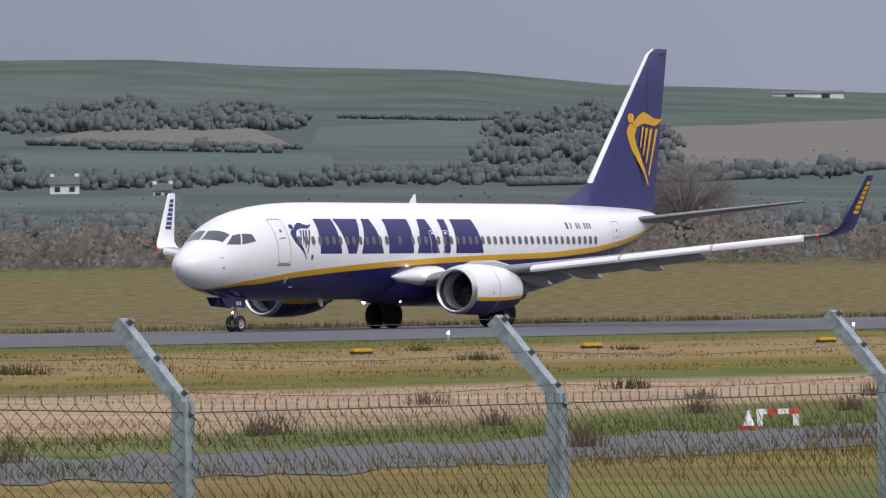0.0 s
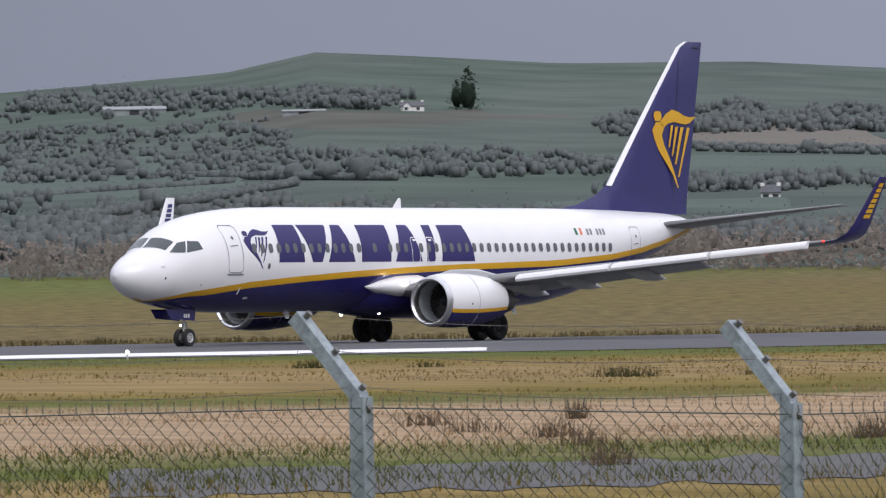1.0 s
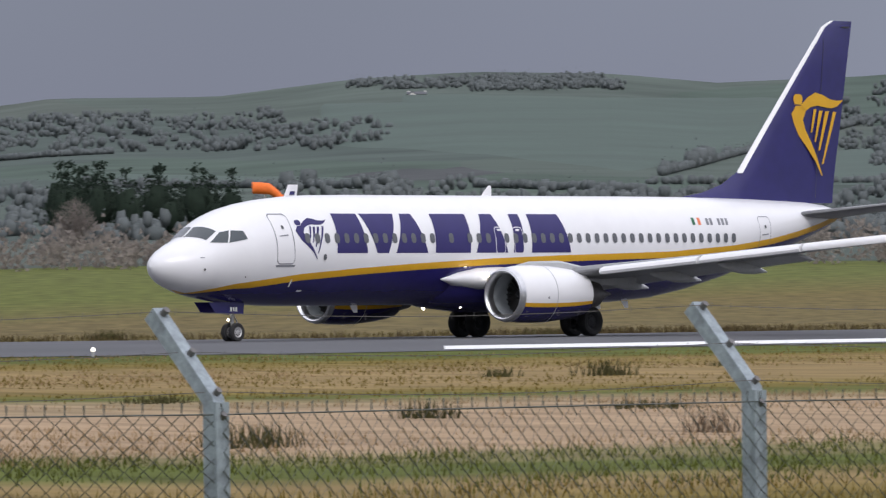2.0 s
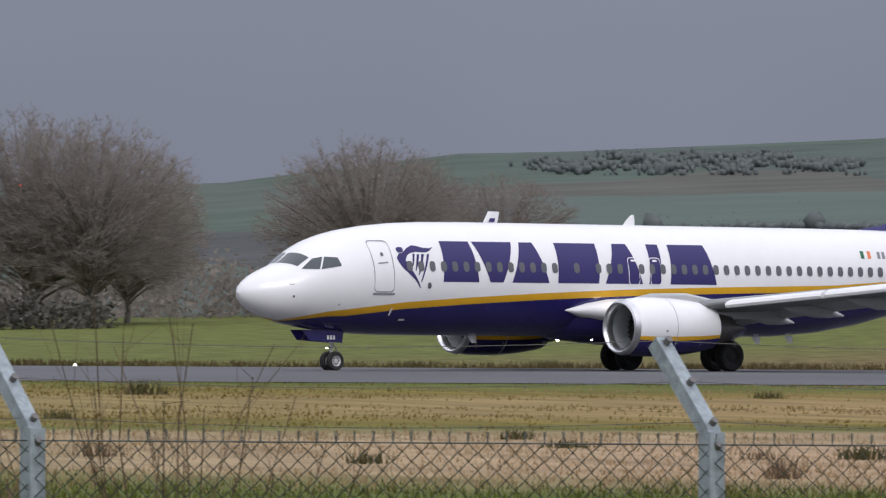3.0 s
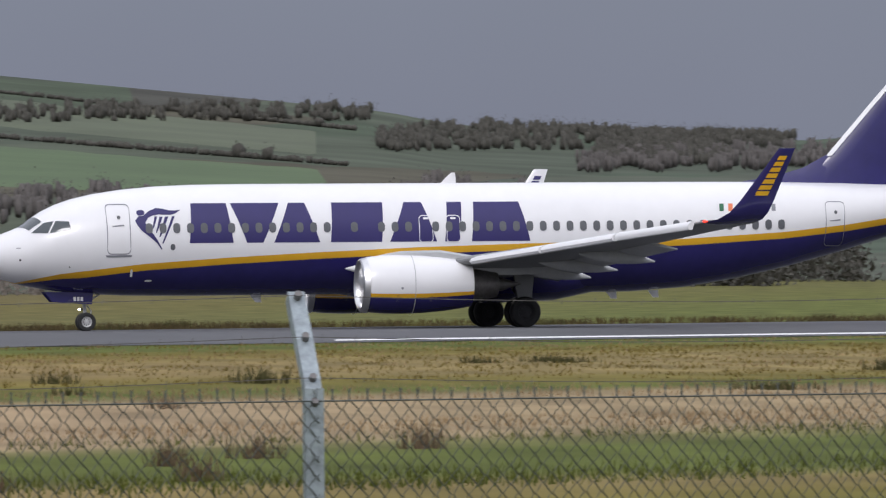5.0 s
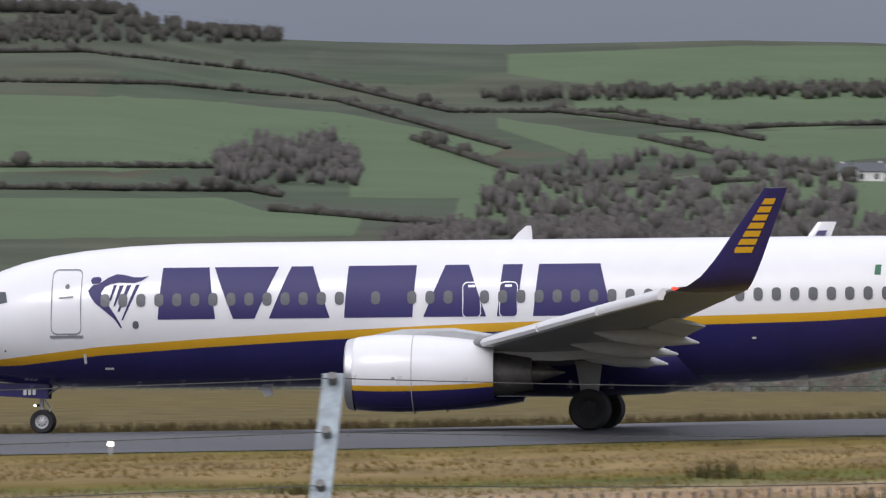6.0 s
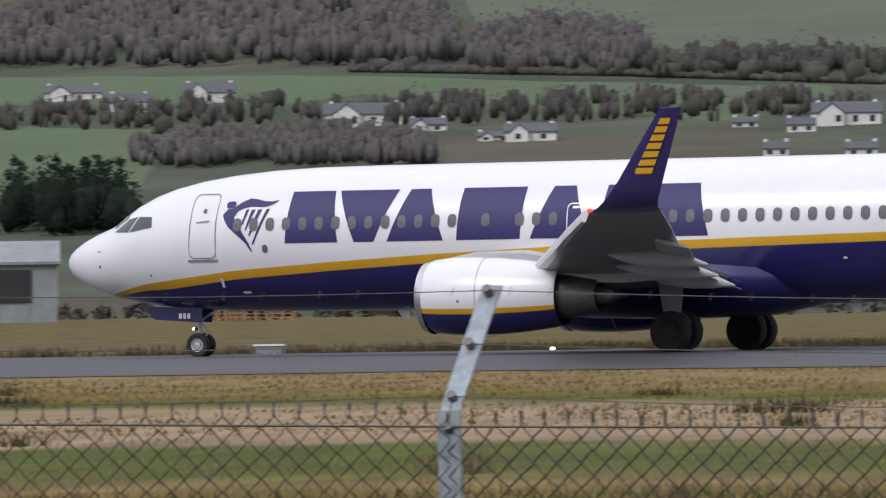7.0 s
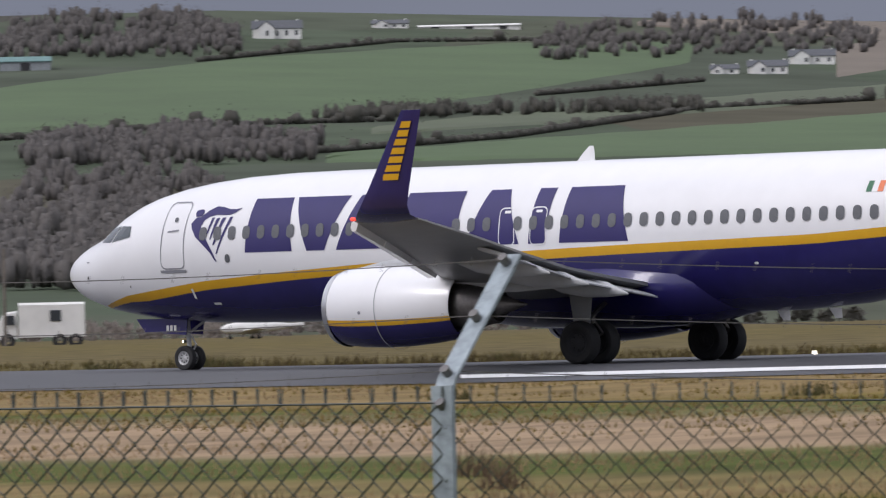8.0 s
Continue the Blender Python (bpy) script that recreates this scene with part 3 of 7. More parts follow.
WING = [(1.2, 14.6, 20.9, 1.95, 0.125), (1.9, 15.05, 20.9, 2.02, 0.125), (3.6, 15.95, 21.0, 2.20, 0.12), (5.8, 17.0, 21.25, 2.45, 0.11), (9.0, 18.75, 22.25, 2.80, 0.10), (13.0, 20.9, 23.6, 3.25, 0.09), (16.6, 22.85, 24.75, 3.62, 0.08)]
WINGLET = [(16.6, 22.85, 24.75, 3.62), (17.05, 23.25, 24.85, 3.72), (17.32, 23.6, 24.98, 3.95), (17.45, 23.95, 25.15, 4.35), (17.82, 25.25, 25.82, 6.15)]


def wing_at(y):
    ys = [w[0] for w in WING]
    return [float(np.interp(abs(y), ys, [w[j] for w in WING])) for j in (1, 2, 3)]


def make_wing(sgn, parent):
    b = Build()
    b.loft([airfoil(x0, x1, sgn * y, z, t) for y, x0, x1, z, t in WING])
    wing = part("wing", b.mesh("wing", [WINGGREY], True), parent, "grey wing with white leading edge")
    # leading-edge slats, drooped a little
    for y0, y1 in ((6.2, 9.4), (9.5, 12.8), (12.9, 16.2)):
        b = Build()
        rings = []
        for y in (y0, y1):
            x0, x1, z = wing_at(y)
            c = (x1 - x0) * 0.16
            rings.append([Vector((x0 - 0.22 + c * u, sgn * y, z - 0.10 + dz)) for u, dz in ((1.0, 0.20), (0.45, 0.20), (0.1, 0.11), (0, 0.0), (0.1, -0.09), (0.5, -0.10), (0.6, 0.0))])
        b.loft(rings)
        part("slat", b.mesh("slat", [WHITE], True), wing, "white leading edge slat")
    # trailing-edge flaps set for departure
    for y0, y1 in ((2.0, 5.6), (5.9, 11.2)):
        b = Build()
        rings = []
        for y in (y0, y1):
            x0, x1, z = wing_at(y)
            c = 1.15 if y < 6 else 0.95
            rings.append(airfoil(x1 + 0.38 - c, x1 + 0.38, sgn * y, z - 0.10, 0.09, 6, 0.22))
        b.loft(rings)
        part("flap", b.mesh("flap", [FLAPGREY], True), wing, "light grey trailing edge flap")
    # flap track fairings
    for y, ln, x1 in ((4.26, 2.6, 21.97), (6.52, 2.9, 22.38), (9.13, 2.8, 23.09)):
        z = wing_at(y)[2]
        b = Build()
        prof = ((0.0, 0.02, 0.0), (0.2, 0.14, -0.06), (0.5, 0.19, -0.12), (0.75, 0.15, -0.18), (1.0, 0.02, -0.30))
        rings = []
        for s, r, dz in prof:
            rings.append([Vector((x1 - ln + ln * s, sgn * y + r * 0.75 * math.cos(a), z - 0.19 + dz + r * 1.3 * math.sin(a))) for a in [j * math.pi / 6 for j in range(12)]])
        b.loft(rings)
        part("flap_fairing", b.mesh("flap_fairing", [FLAPGREY], True), wing)
    # winglet with its tip lamp
    b = Build()
    rings = []
    for j, (y, x0, x1, z) in enumerate(WINGLET):
        nrm = Vector((0, -sgn * min(1, j / 2.2), 1 - min(1, j / 2.2) * 0.85)).normalized()
        c = x1 - x0
        ring = []
        for s, t in ((0, 0), (0.08, 0.5), (0.3, 1.0), (0.65, 0.7), (1.0, 0.08), (0.65, -0.7), (0.3, -1.0), (0.08, -0.5)):
            ring.append(Vector((x0 + s * c, sgn * y, z)) + nrm * (t * 0.055 * min(c, 1.3)))
        rings.append(ring)
    b.loft(rings)
    winglet = part("winglet", b.mesh("winglet", [NAVY if sgn < 0 else WHITE], True), parent, "navy blended winglet with yellow marks" if sgn < 0 else "white blended winglet with navy marks")
    # airline name on the winglet as plain bars
    b = Build()
    y0, a0, a1, z0 = WINGLET[3]
    y1, c0, c1, z1 = WINGLET[4]
    face = -1
    for j in range(7):
        u0, u1 = 0.10 + j * 0.112, 0.10 + j * 0.112 + 0.082
        q = []
        for u, s in ((u0, 0.30), (u0, 0.72), (u1, 0.72), (u1, 0.30)):
            xa, xb = a0 + (c0 - a0) * u, a1 + (c1 - a1) * u
            q.append(Vector((xa + (xb - xa) * s, sgn * (y0 + (y1 - y0) * u) + face * 0.062, z0 + (z1 - z0) * u)))
        b.face(q)
    part("marking_bar", b.mesh("marking_bar", [YELLOW if sgn < 0 else NAVY]), winglet, "seven plain bars standing for the airline name")
    b = Build()
    b.lathe([(-0.06, 0.005), (-0.03, 0.04), (0.03, 0.05), (0.1, 0.03), (0.14, 0.005)], "x", (22.86, sgn * 16.7, 3.66), 10)
    part("tip_lamp", b.mesh("tip_lamp", [REDLAMP]), winglet, "red position lamp")
    return wing


def make_engine(sgn, parent):
    o = (0.3, sgn * 4.83, 1.58)
    eng = part("engine", None, parent, "turbofan engine, white above a yellow band and navy below")
    b = Build()
    prof = [(12.98, 0.86), (13.05, 0.95), (13.25, 1.02), (13.7, 1.07), (14.4, 1.09), (15.2, 1.07), (16.0, 1.0), (16.7, 0.9), (17.0, 0.84), (16.98, 0.80), (16.2, 0.78)]
    sides = 40
    n0 = len(b.v)
    for s, r in prof:
        for j in range(sides):
            a = 2 * math.pi * j / sides + math.pi / 2
            d = math.sin(a) * r
            if d < 0:
                d *= 0.95
            b.v.append((s + o[0], o[1] + math.cos(a) * r, o[2] + d))
    for i in range(len(prof) - 1):
        for j in range(sides):
            k = (j + 1) % sides
            up = min(j, sides - 1 - j)
            b.f.append((n0 + i * sides + j, n0 + i * sides + k, n0 + (i + 1) * sides + k, n0 + (i + 1) * sides + j))
            b.i.append(0 if up < 12 else 1 if up < 13 else 2)
    part("nacelle", b.mesh("nacelle", [WHITE, YELLOW, NAVY], True), eng, "white nacelle with yellow band over navy")
    b = Build()
    lip = [(13.35, 0.78), (13.1, 0.79), (12.97, 0.83), (12.93, 0.88), (12.97, 0.945), (13.1, 0.985), (13.16, 0.998)]
    b.lathe(lip, "x", o, 40)
    part("inlet_lip", b.mesh("inlet_lip", [ALU], True), eng, "bare metal inlet lip")
    b = Build()
    b.lathe([(14.78, 1.088), (14.785, 1.094), (14.80, 1.094), (14.805, 1.088)], "x", o, 40)
    part("cowl_seam", b.mesh("cowl_seam", [FLAPGREY], True), eng, "thin seam between the cowl panels")
    b = Build()
    b.lathe([(13.3, 0.78), (14.0, 0.77), (14.05, 0.76)], "x", o, 32)
    b.lathe([(14.04, 0.77), (14.05, 0.01)], "x", o, 32, 1)
    part("inlet_duct", b.mesh("inlet_duct", [SHEDGREY, DARK], True), eng, "grey inlet duct")
    b = Build()
    b.lathe([(13.62, 0.01), (13.75, 0.12), (13.95, 0.2)], "x", o, 16)
    fan = part("fan", b.mesh("fan", [DARK], True), eng, "dark spinner with fan blades")
    b = Build()
    b.loft([[Vector((13.92, -0.05, z)), Vector((14.02, 0.05, z)), Vector((14.03, 0.06, z)), Vector((13.93, -0.04, z))] for z in (0.18, 0.45, 0.75)])
    blade_me = b.mesh("fan_blade", [STEEL])
    for j in range(24):
        bl = part("fan_blade", blade_me, fan)
        bl.matrix_basis = Matrix.Translation(o) @ Matrix.Rotation(2 * math.pi * j / 24, 4, "X")
    b = Build()
    b.lathe([(16.4, 0.66), (17.2, 0.60), (18.0, 0.46), (18.02, 0.42), (17.4, 0.40)], "x", o, 28)
    b.lathe([(17.4, 0.36), (18.2, 0.24), (18.9, 0.02)], "x", o, 20)
    part("exhaust", b.mesh("exhaust", [STEEL], True), eng, "heat-stained steel exhaust nozzle and plug")
    b = Build()
    rings = []
    for x, zt, zb, w in ((14.0, 2.66, 2.4, 0.03), (14.8, 2.80, 2.3, 0.2), (16.2, 2.82, 2.2, 0.24), (17.4, 2.62, 1.95, 0.24), (19.0, 2.35, 1.9, 0.2), (20.6, 2.2, 2.0, 0.03)):
        rings.append([Vector((x, o[1] + dy, z)) for dy, z in ((-w, zb), (-w, zt - 0.08), (-w * 0.6, zt), (w * 0.6, zt), (w, zt - 0.08), (w, zb))])
    b.loft(rings)
    part("pylon", b.mesh("pylon", [FLAPGREY], True), eng, "light grey pylon fairing")
    b = Build()
    for x in (14.6,):
        m = Matrix.Translation((x, o[1] - 1.075, o[2] - 0.12))
        b.lathe([(0, 0.05), (-0.01, 0.045), (-0.01, 0.0)], "y", m.translation, 10)
    part("latch", b.mesh("latch", [LINE]), eng, "small grey latch")
    return eng


def make_wheel(name, parent, at, r, w, hub_out):
    b = Build()
    prof = [(-w * 0.38, r * 0.55), (-w * 0.5, r * 0.72), (-w * 0.47, r * 0.9), (-w * 0.3, r * 0.985), (0, r), (w * 0.3, r * 0.985), (w * 0.47, r * 0.9), (w * 0.5, r * 0.72), (w * 0.38, r * 0.55)]
    b.lathe(prof, "y", (0, 0, 0), 32)
    wheel = part(name, b.mesh(name, [RUBBER], True), parent, "black rubber tyre")
    wheel.location = at
    b = Build()
    b.lathe([(-w * 0.4, r * 0.56), (-w * 0.34, r * 0.5), (-w * 0.2, r * 0.42), (-w * 0.24, r * 0.2), (-w * 0.32, 0.005)], "y", (0, 0, 0), 20)
    b.lathe([(w * 0.4, r * 0.56), (w * 0.34, r * 0.5), (w * 0.2, r * 0.42), (w * 0.24, r * 0.2), (w * 0.32, 0.005)], "y", (0, 0, 0), 20)
    for j in range(8):
        a = 2 * math.pi * j / 8
        for s in (-1, 1):
            c = (r * 0.33 * math.cos(a), s * w * 0.22, r * 0.33 * math.sin(a))
            b.tube(c, (c[0], c[1] + s * 0.03, c[2]), r * 0.06, r * 0.05, 6, 1, True)
    part("hub", b.mesh("hub", [HUB if hub_out else DARK, DARK], True), wheel, "pale grey wheel hub" if hub_out else "dark wheel hub")
    return wheel


SPIN = []
aircraft = new("airliner")
tagged(aircraft, "white twin-engine airliner with navy belly and fin and yellow stripe", "airplane")
part("fuselage", fuselage_mesh(), aircraft, "white fuselage with yellow stripe over a navy belly")

# belly fairing and keel
b = Build()
rings = []
for x, hw, zb in ((13.2, 0.6, 1.32), (14.4, 1.7, 1.12), (16.2, 2.05, 0.95), (19.5, 2.1, 0.90), (21.6, 1.8, 0.98), (23.2, 0.6, 1.30)):
    rings.append([Vector((x, -hw * math.cos(a), 2.05 - (2.05 - zb) * math.sin(a))) for a in [j * math.pi / 12 for j in range(13)]] + [Vector((x, hw * 0.8, 2.5)), Vector((x, -hw * 0.8, 2.5))])
b.loft(rings)
part("belly_fairing", b.mesh("belly_fairing", [NAVY], True), aircraft, "navy wing root fairing")
b = Build()
rings = []
for x, w, h in ((13.4, 0.02, 0.02), (14.2, 0.35, 0.25), (15.2, 0.7, 0.42), (16.5, 0.95, 0.45)):
    rings.append([Vector((x, -1.55 - w * max(0, math.sin(a)), 2.2 + h * math.cos(a))) for a in [j * math.pi / 8 for j in range(9)]] + [Vector((x, -1.2, 2.2 - h)), Vector((x, -1.2, 2.2 + h))])
b.loft(rings)
part("root_fairing", b.mesh("root_fairing", [WHITE], True), aircraft, "white wing root leading edge")

for sgn in (-1, 1):
    make_wing(sgn, aircraft)
    make_engine(sgn, aircraft)

# fin with dorsal fillet, rudder seam, painted mark
FIN = [(5.1, 31.0, 37.9, 0.30), (5.6, 31.25, 37.95, 0.27), (6.26, 32.13, 38.05, 0.24), (8.2, 33.85, 38.45, 0.19), (10.3, 35.75, 38.85, 0.14), (12.1, 37.4, 39.2, 0.09), (12.35, 37.95, 39.25, 0.03)]


def fin_ring(z, x0, x1, t):
    c = x1 - x0
    return [Vector((x0 + s * c, k * t, z)) for s, k in ((0, 0), (0.04, 0.45), (0.15, 0.85), (0.4, 1), (0.72, 0.7), (1, 0.06), (1, -0.06), (0.72, -0.7), (0.4, -1), (0.15, -0.85), (0.04, -0.45))]


b = Build()
b.loft([fin_ring(*f) for f in FIN])
fin = part("fin", b.mesh("fin", [NAVY], True), aircraft, "navy fin with white leading edge and yellow mark")
b = Build()
rings = []
for z, x0, x1, t in FIN[2:]:
    rings.append([Vector((x0 - 0.03, 0, z)), Vector((x0 + 0.06, t * 0.4 + 0.012, z)), Vector((x0 + 0.15, t * 0.62 + 0.012, z)), Vector((x0 + 0.15, -t * 0.62 - 0.012, z)), Vector((x0 + 0.06, -t * 0.4 - 0.012, z))])
b.loft(rings)
part("leading_edge", b.mesh("leading_edge", [WHITE], True), fin, "white fin leading edge")
b = Build()
rings = [[Vector((x, k * 0.5 * w, z)) for k, z in ((-1, 5.1), (-0.6, 5.2 + (zt - 5.2) * 0.6), (0, zt), (0.6, 5.2 + (zt - 5.2) * 0.6), (1, 5.1))] for x, zt, w in ((28.9, 5.33, 0.02), (30.0, 5.48, 0.3), (31.2, 5.82, 0.5), (32.3, 6.4, 0.5), (33.2, 6.9, 0.4))]
b.loft(rings)
part("dorsal_fillet", b.mesh("dorsal_fillet", [NAVY], True), fin, "navy dorsal fillet")


def fin_side(x, z, out=0.012):
    t = float(np.interp(z, [f[0] for f in FIN], [f[3] for f in FIN]))
    return Vector((x, -t - out, z))


fs = lambda x, z: fin_side(x, z)
# plain sweeping emblem: a tapering wedge, a curved band, a rounded knob and slanted bars, as pairs of edge points
WEDGE = [((35.53, 8.94), (35.95, 8.94)), ((35.25, 8.61), (36.15, 8.75)), ((35.36, 8.27), (35.94, 8.39)), ((35.64, 7.78), (36.07, 8.0)), ((36.18, 7.24), (36.41, 7.5)), ((36.66, 6.72), (36.73, 6.91)), ((36.96, 6.19), (37.04, 6.19))]
BAND = [((35.89, 8.76), (35.86, 8.98)), ((36.15, 8.75), (36.27, 9.28)), ((36.44, 8.89), (36.75, 9.48)), ((36.87, 8.96), (37.2, 9.39)), ((37.32, 8.9), (37.65, 9.22)), ((37.73, 8.86), (38.06, 9.17)), ((38.08, 8.95), (38.31, 9.19)), ((38.42, 9.17), (38.44, 9.22))]
KNOB = [((35.47, 8.99), (35.87, 8.98)), ((35.38, 9.2), (35.96, 9.18)), ((35.43, 9.34), (35.92, 9.33)), ((35.55, 9.4), (35.8, 9.4))]
BARS = [((36.62, 8.82), (36.8, 8.81), (36.49, 7.89), (36.39, 7.89)), ((36.94, 8.76), (37.17, 8.76), (36.69, 7.52), (36.61, 7.52)), ((37.32, 8.74), (37.56, 8.74), (36.93, 7.17), (36.83, 7.19)), ((37.81, 8.74), (38.01, 8.72), (37.11, 6.64), (37.02, 6.64))]
# the small one on the flank: the same drawing, scaled and sheared onto the fuselage
FLANK = lambda p: (5.885 + 0.528 * (p[0] - 35.67) - 0.01 * (p[1] - 9.2), 4.27 + 0.035 * (p[0] - 35.67) + 0.455 * (p[1] - 9.2))


def emblem(rows, parent, material, where, name, label):
    b = Build()
    for p, q in zip(rows, rows[1:]):
        patch(b, [p[0], p[1], q[1], q[0]], 3, 10, where=where)
    part(name, b.mesh(name, [material], True), parent, label)


def draw_emblem(parent, material, where, tone, to):
    for rows, nm, form in ((WEDGE, "emblem_wedge", "curved wedge"), (BAND, "emblem_band", "curved band"), (KNOB, "emblem_knob", "rounded knob")):
        emblem([tuple(to(p) for p in q) for q in rows], parent, material, where, nm, tone + " " + form)
    for p, q, r, o in BARS:
        emblem([(to(p), to(q)), (to(o), to(r))], parent, material, where, "emblem_bar", tone + " slanted bar")


draw_emblem(fin, YELLOW, fs, "yellow", lambda p: p)
b = Build()
patch(b, [(37.37, 11.6), (37.395, 11.6), (36.545, 5.3), (36.52, 5.3)], 1, 8, where=lambda x, z: fin_side(x, z, 0.008))
patch(b, [(38.5, 12.13), (39.0, 12.13), (39.0, 12.08), (38.5, 12.08)], 1, 1, where=fs)
part("rudder_seam", b.mesh("rudder_seam", [DARK]), fin, "thin dark rudder hinge seam")

for sgn in (-1, 1):
    b = Build()
    b.loft([airfoil(x0, x1, sgn * y, z, t, 7) for y, x0, x1, z, t in ((0.3, 34.3, 38.2, 4.55, 0.08), (0.9, 34.7, 38.3, 4.62, 0.08), (4.0, 36.7, 38.9, 4.98, 0.075), (7.0, 38.55, 39.5, 5.3, 0.07), (7.17, 38.8, 39.5, 5.32, 0.04))])
    part("tailplane", b.mesh("tailplane", [WINGGREY], True), aircraft, "grey tailplane with bright leading edge")

# cabin windows along the port side
for j in range(48):
    if j in (14, 16, 20):
        continue
    x = 6.16 + 0.5045 * j
    b = Build()
    b.face([side(px, pz, 0.022) for px, pz in rounded(x, 3.70, 0.255, 0.36, 0.11, 3)])
    part("cabin_window", b.mesh("cabin_window", [WINDOWGREY]), aircraft)

# flight deck windows
for q in (((1.97, 3.56), (2.43, 3.92), (2.78, 3.99), (2.53, 3.55)), ((2.59, 3.55), (2.84, 3.99), (3.30, 3.97), (3.37, 3.68))):
    b = Build()
    patch(b, q, 4, 4, 0.012)
    part("flight_deck_window", b.mesh("flight_deck_window", [COCKPIT]), aircraft, "dark flight deck window pane")


def brow(sgn):
    """Front windscreen pane, curved with the nose; sgn -1 is the port pane."""
    def at(x, a):
        zc, hh, hw = hull(x)
        c, d = math.cos(radians(a)), math.sin(radians(a))
        return Vector((x, sgn * (hw + 0.012) * d, zc + (hh + 0.012) * c))
    b = Build()
    patch(b, [(1.60, 2.5), (2.13, 2.5), (2.37, 40), (1.91, 43)], 5, 5, where=at)
    part("flight_deck_window", b.mesh("flight_deck_window", [COCKPIT], True), aircraft, "dark flight deck window pane")


brow(-1)
brow(1)

# doors
def door(x, z, w, h, width, label, sill):
    b = Build()
    outline(b, rounded(x, z, w, h, 0.16), width)
    d = part("door", b.mesh("door_seam", [LINE]), aircraft, label)
    b = Build()
    disc(b, rounded(x + 0.02, z + 0.42, 0.12, 0.13, 0.05), 0.016)
    part("door_window", b.mesh("door_window", [WINDOWGREY]), d)
    b = Build()
    patch(b, [(x - 0.22, z + 0.12), (x + 0.2, z + 0.16), (x + 0.2, z + 0.11), (x - 0.22, z + 0.08)], 2, 1, 0.014)
    part("door_handle", b.mesh("door_handle", [LINE]), d, "flush grey handle")
    if sill:
        b = Build()
        patch(b, [(x - w / 2 - 0.05, z - h / 2 - 0.02), (x + w / 2 + 0.05, z - h / 2 - 0.02), (x + w / 2 + 0.02, z - h / 2 - 0.09), (x - w / 2 - 0.02, z - h / 2 - 0.09)], 4, 1, 0.016)
        part("door_sill", b.mesh("door_sill", [LINE]), d, "dark scuff strip under the door")


door(5.06, 3.68, 0.86, 1.83, 0.036, "forward cabin door with grey seam", True)
door(32.0, 3.72, 0.76, 1.65, 0.03, "aft cabin door with grey seam", False)
for x in (16.40, 17.42):
    b = Build()
    outline(b, rounded(x, 3.62, 0.52, 1.0, 0.14), 0.032, 0.014)
    ex = part("overwing_exit", b.mesh("overwing_exit", [WHITE]), aircraft, "overwing exit outlined in white")
    b = Build()
    disc(b, rounded(x, 4.0, 0.2, 0.07, 0.02), 0.016)
    part("placard", b.mesh("placard", [WHITE]), ex, "small white placard")

# airline name as plain navy shapes, no letters
def name_block(shapes):
    b = Build()
    for q in shapes:
        patch(b, q, 5, 16, 0.009)
    part("name_shape", b.mesh("name_shape", [DECAL], True), aircraft, "plain navy block in the airline name's place")


Z0, Z1 = 3.16, 4.60
# each block: foot from, foot to, head from, head to
LET = ((7.64, 9.25, 7.75, 9.05), (9.75, 10.35, 9.2, 11.0), (10.75, 12.45, 11.35, 11.95), (12.85, 14.75, 12.95, 14.85), (15.05, 16.8, 15.65, 16.3), (17.1, 17.65, 17.25, 17.8), (18.1, 20.3, 18.25, 19.95))
for f0, f1, h0, h1 in LET:
    name_block([[(f0, Z0), (f1, Z0), (h1, Z1), (h0, Z1)]])

# navy emblem behind the door
flank = lambda x, z: side(x, z, 0.010)
draw_emblem(aircraft, DECAL, flank, "navy", FLANK)

# flag and registration bars
b = Build()
for j, k in ((0, 0), (1, 1), (2, 2)):
    patch(b, [(27.52 + 0.17 * j, 4.20), (27.69 + 0.17 * j, 4.20), (27.72 + 0.17 * j, 4.48), (27.55 + 0.17 * j, 4.48)], 1, 2, 0.009, k)
part("flag", b.mesh("flag", [GREENP, WHITE, ORANGEP]), aircraft, "small green, white and orange flag")
for j in (0, 1, 3, 4, 5):
    b = Build()
    patch(b, [(28.35 + 0.235 * j, 4.20), (28.5 + 0.235 * j, 4.20), (28.53 + 0.235 * j, 4.46), (28.38 + 0.235 * j, 4.46)], 1, 2, 0.009)
    part("registration_bar", b.mesh("registration_bar", [LINE]), aircraft, "plain dark bar in the registration's place")

# small fittings
b = Build()
b.loft([[Vector((x0 + s * (x1 - x0), k * 0.03, z)) for s, k in ((0, 0), (0.4, 1), (1, 0), (0.4, -1))] for x0, x1, z in ((17.35, 17.95, 5.28), (17.55, 17.95, 5.5), (17.78, 17.92, 5.70))])
part("antenna", b.mesh("antenna", [WHITE], True), aircraft, "white blade antenna")
for x, zt, zl in ((10.2, 1.27, 1.0), (25.2, 1.32, 1.05), (23.6, 1.27, 1.02)):
    b = Build()
    b.loft([[Vector((x0 + s * (x1 - x0), k * 0.03, z)) for s, k in ((0, 0), (0.4, 1), (1, 0), (0.4, -1))] for x0, x1, z in ((x, x + 0.4, zt), (x + 0.2, x + 0.42, zl))])
    part("antenna", b.mesh("belly_antenna", [WHITE], True), aircraft, "belly blade antenna")
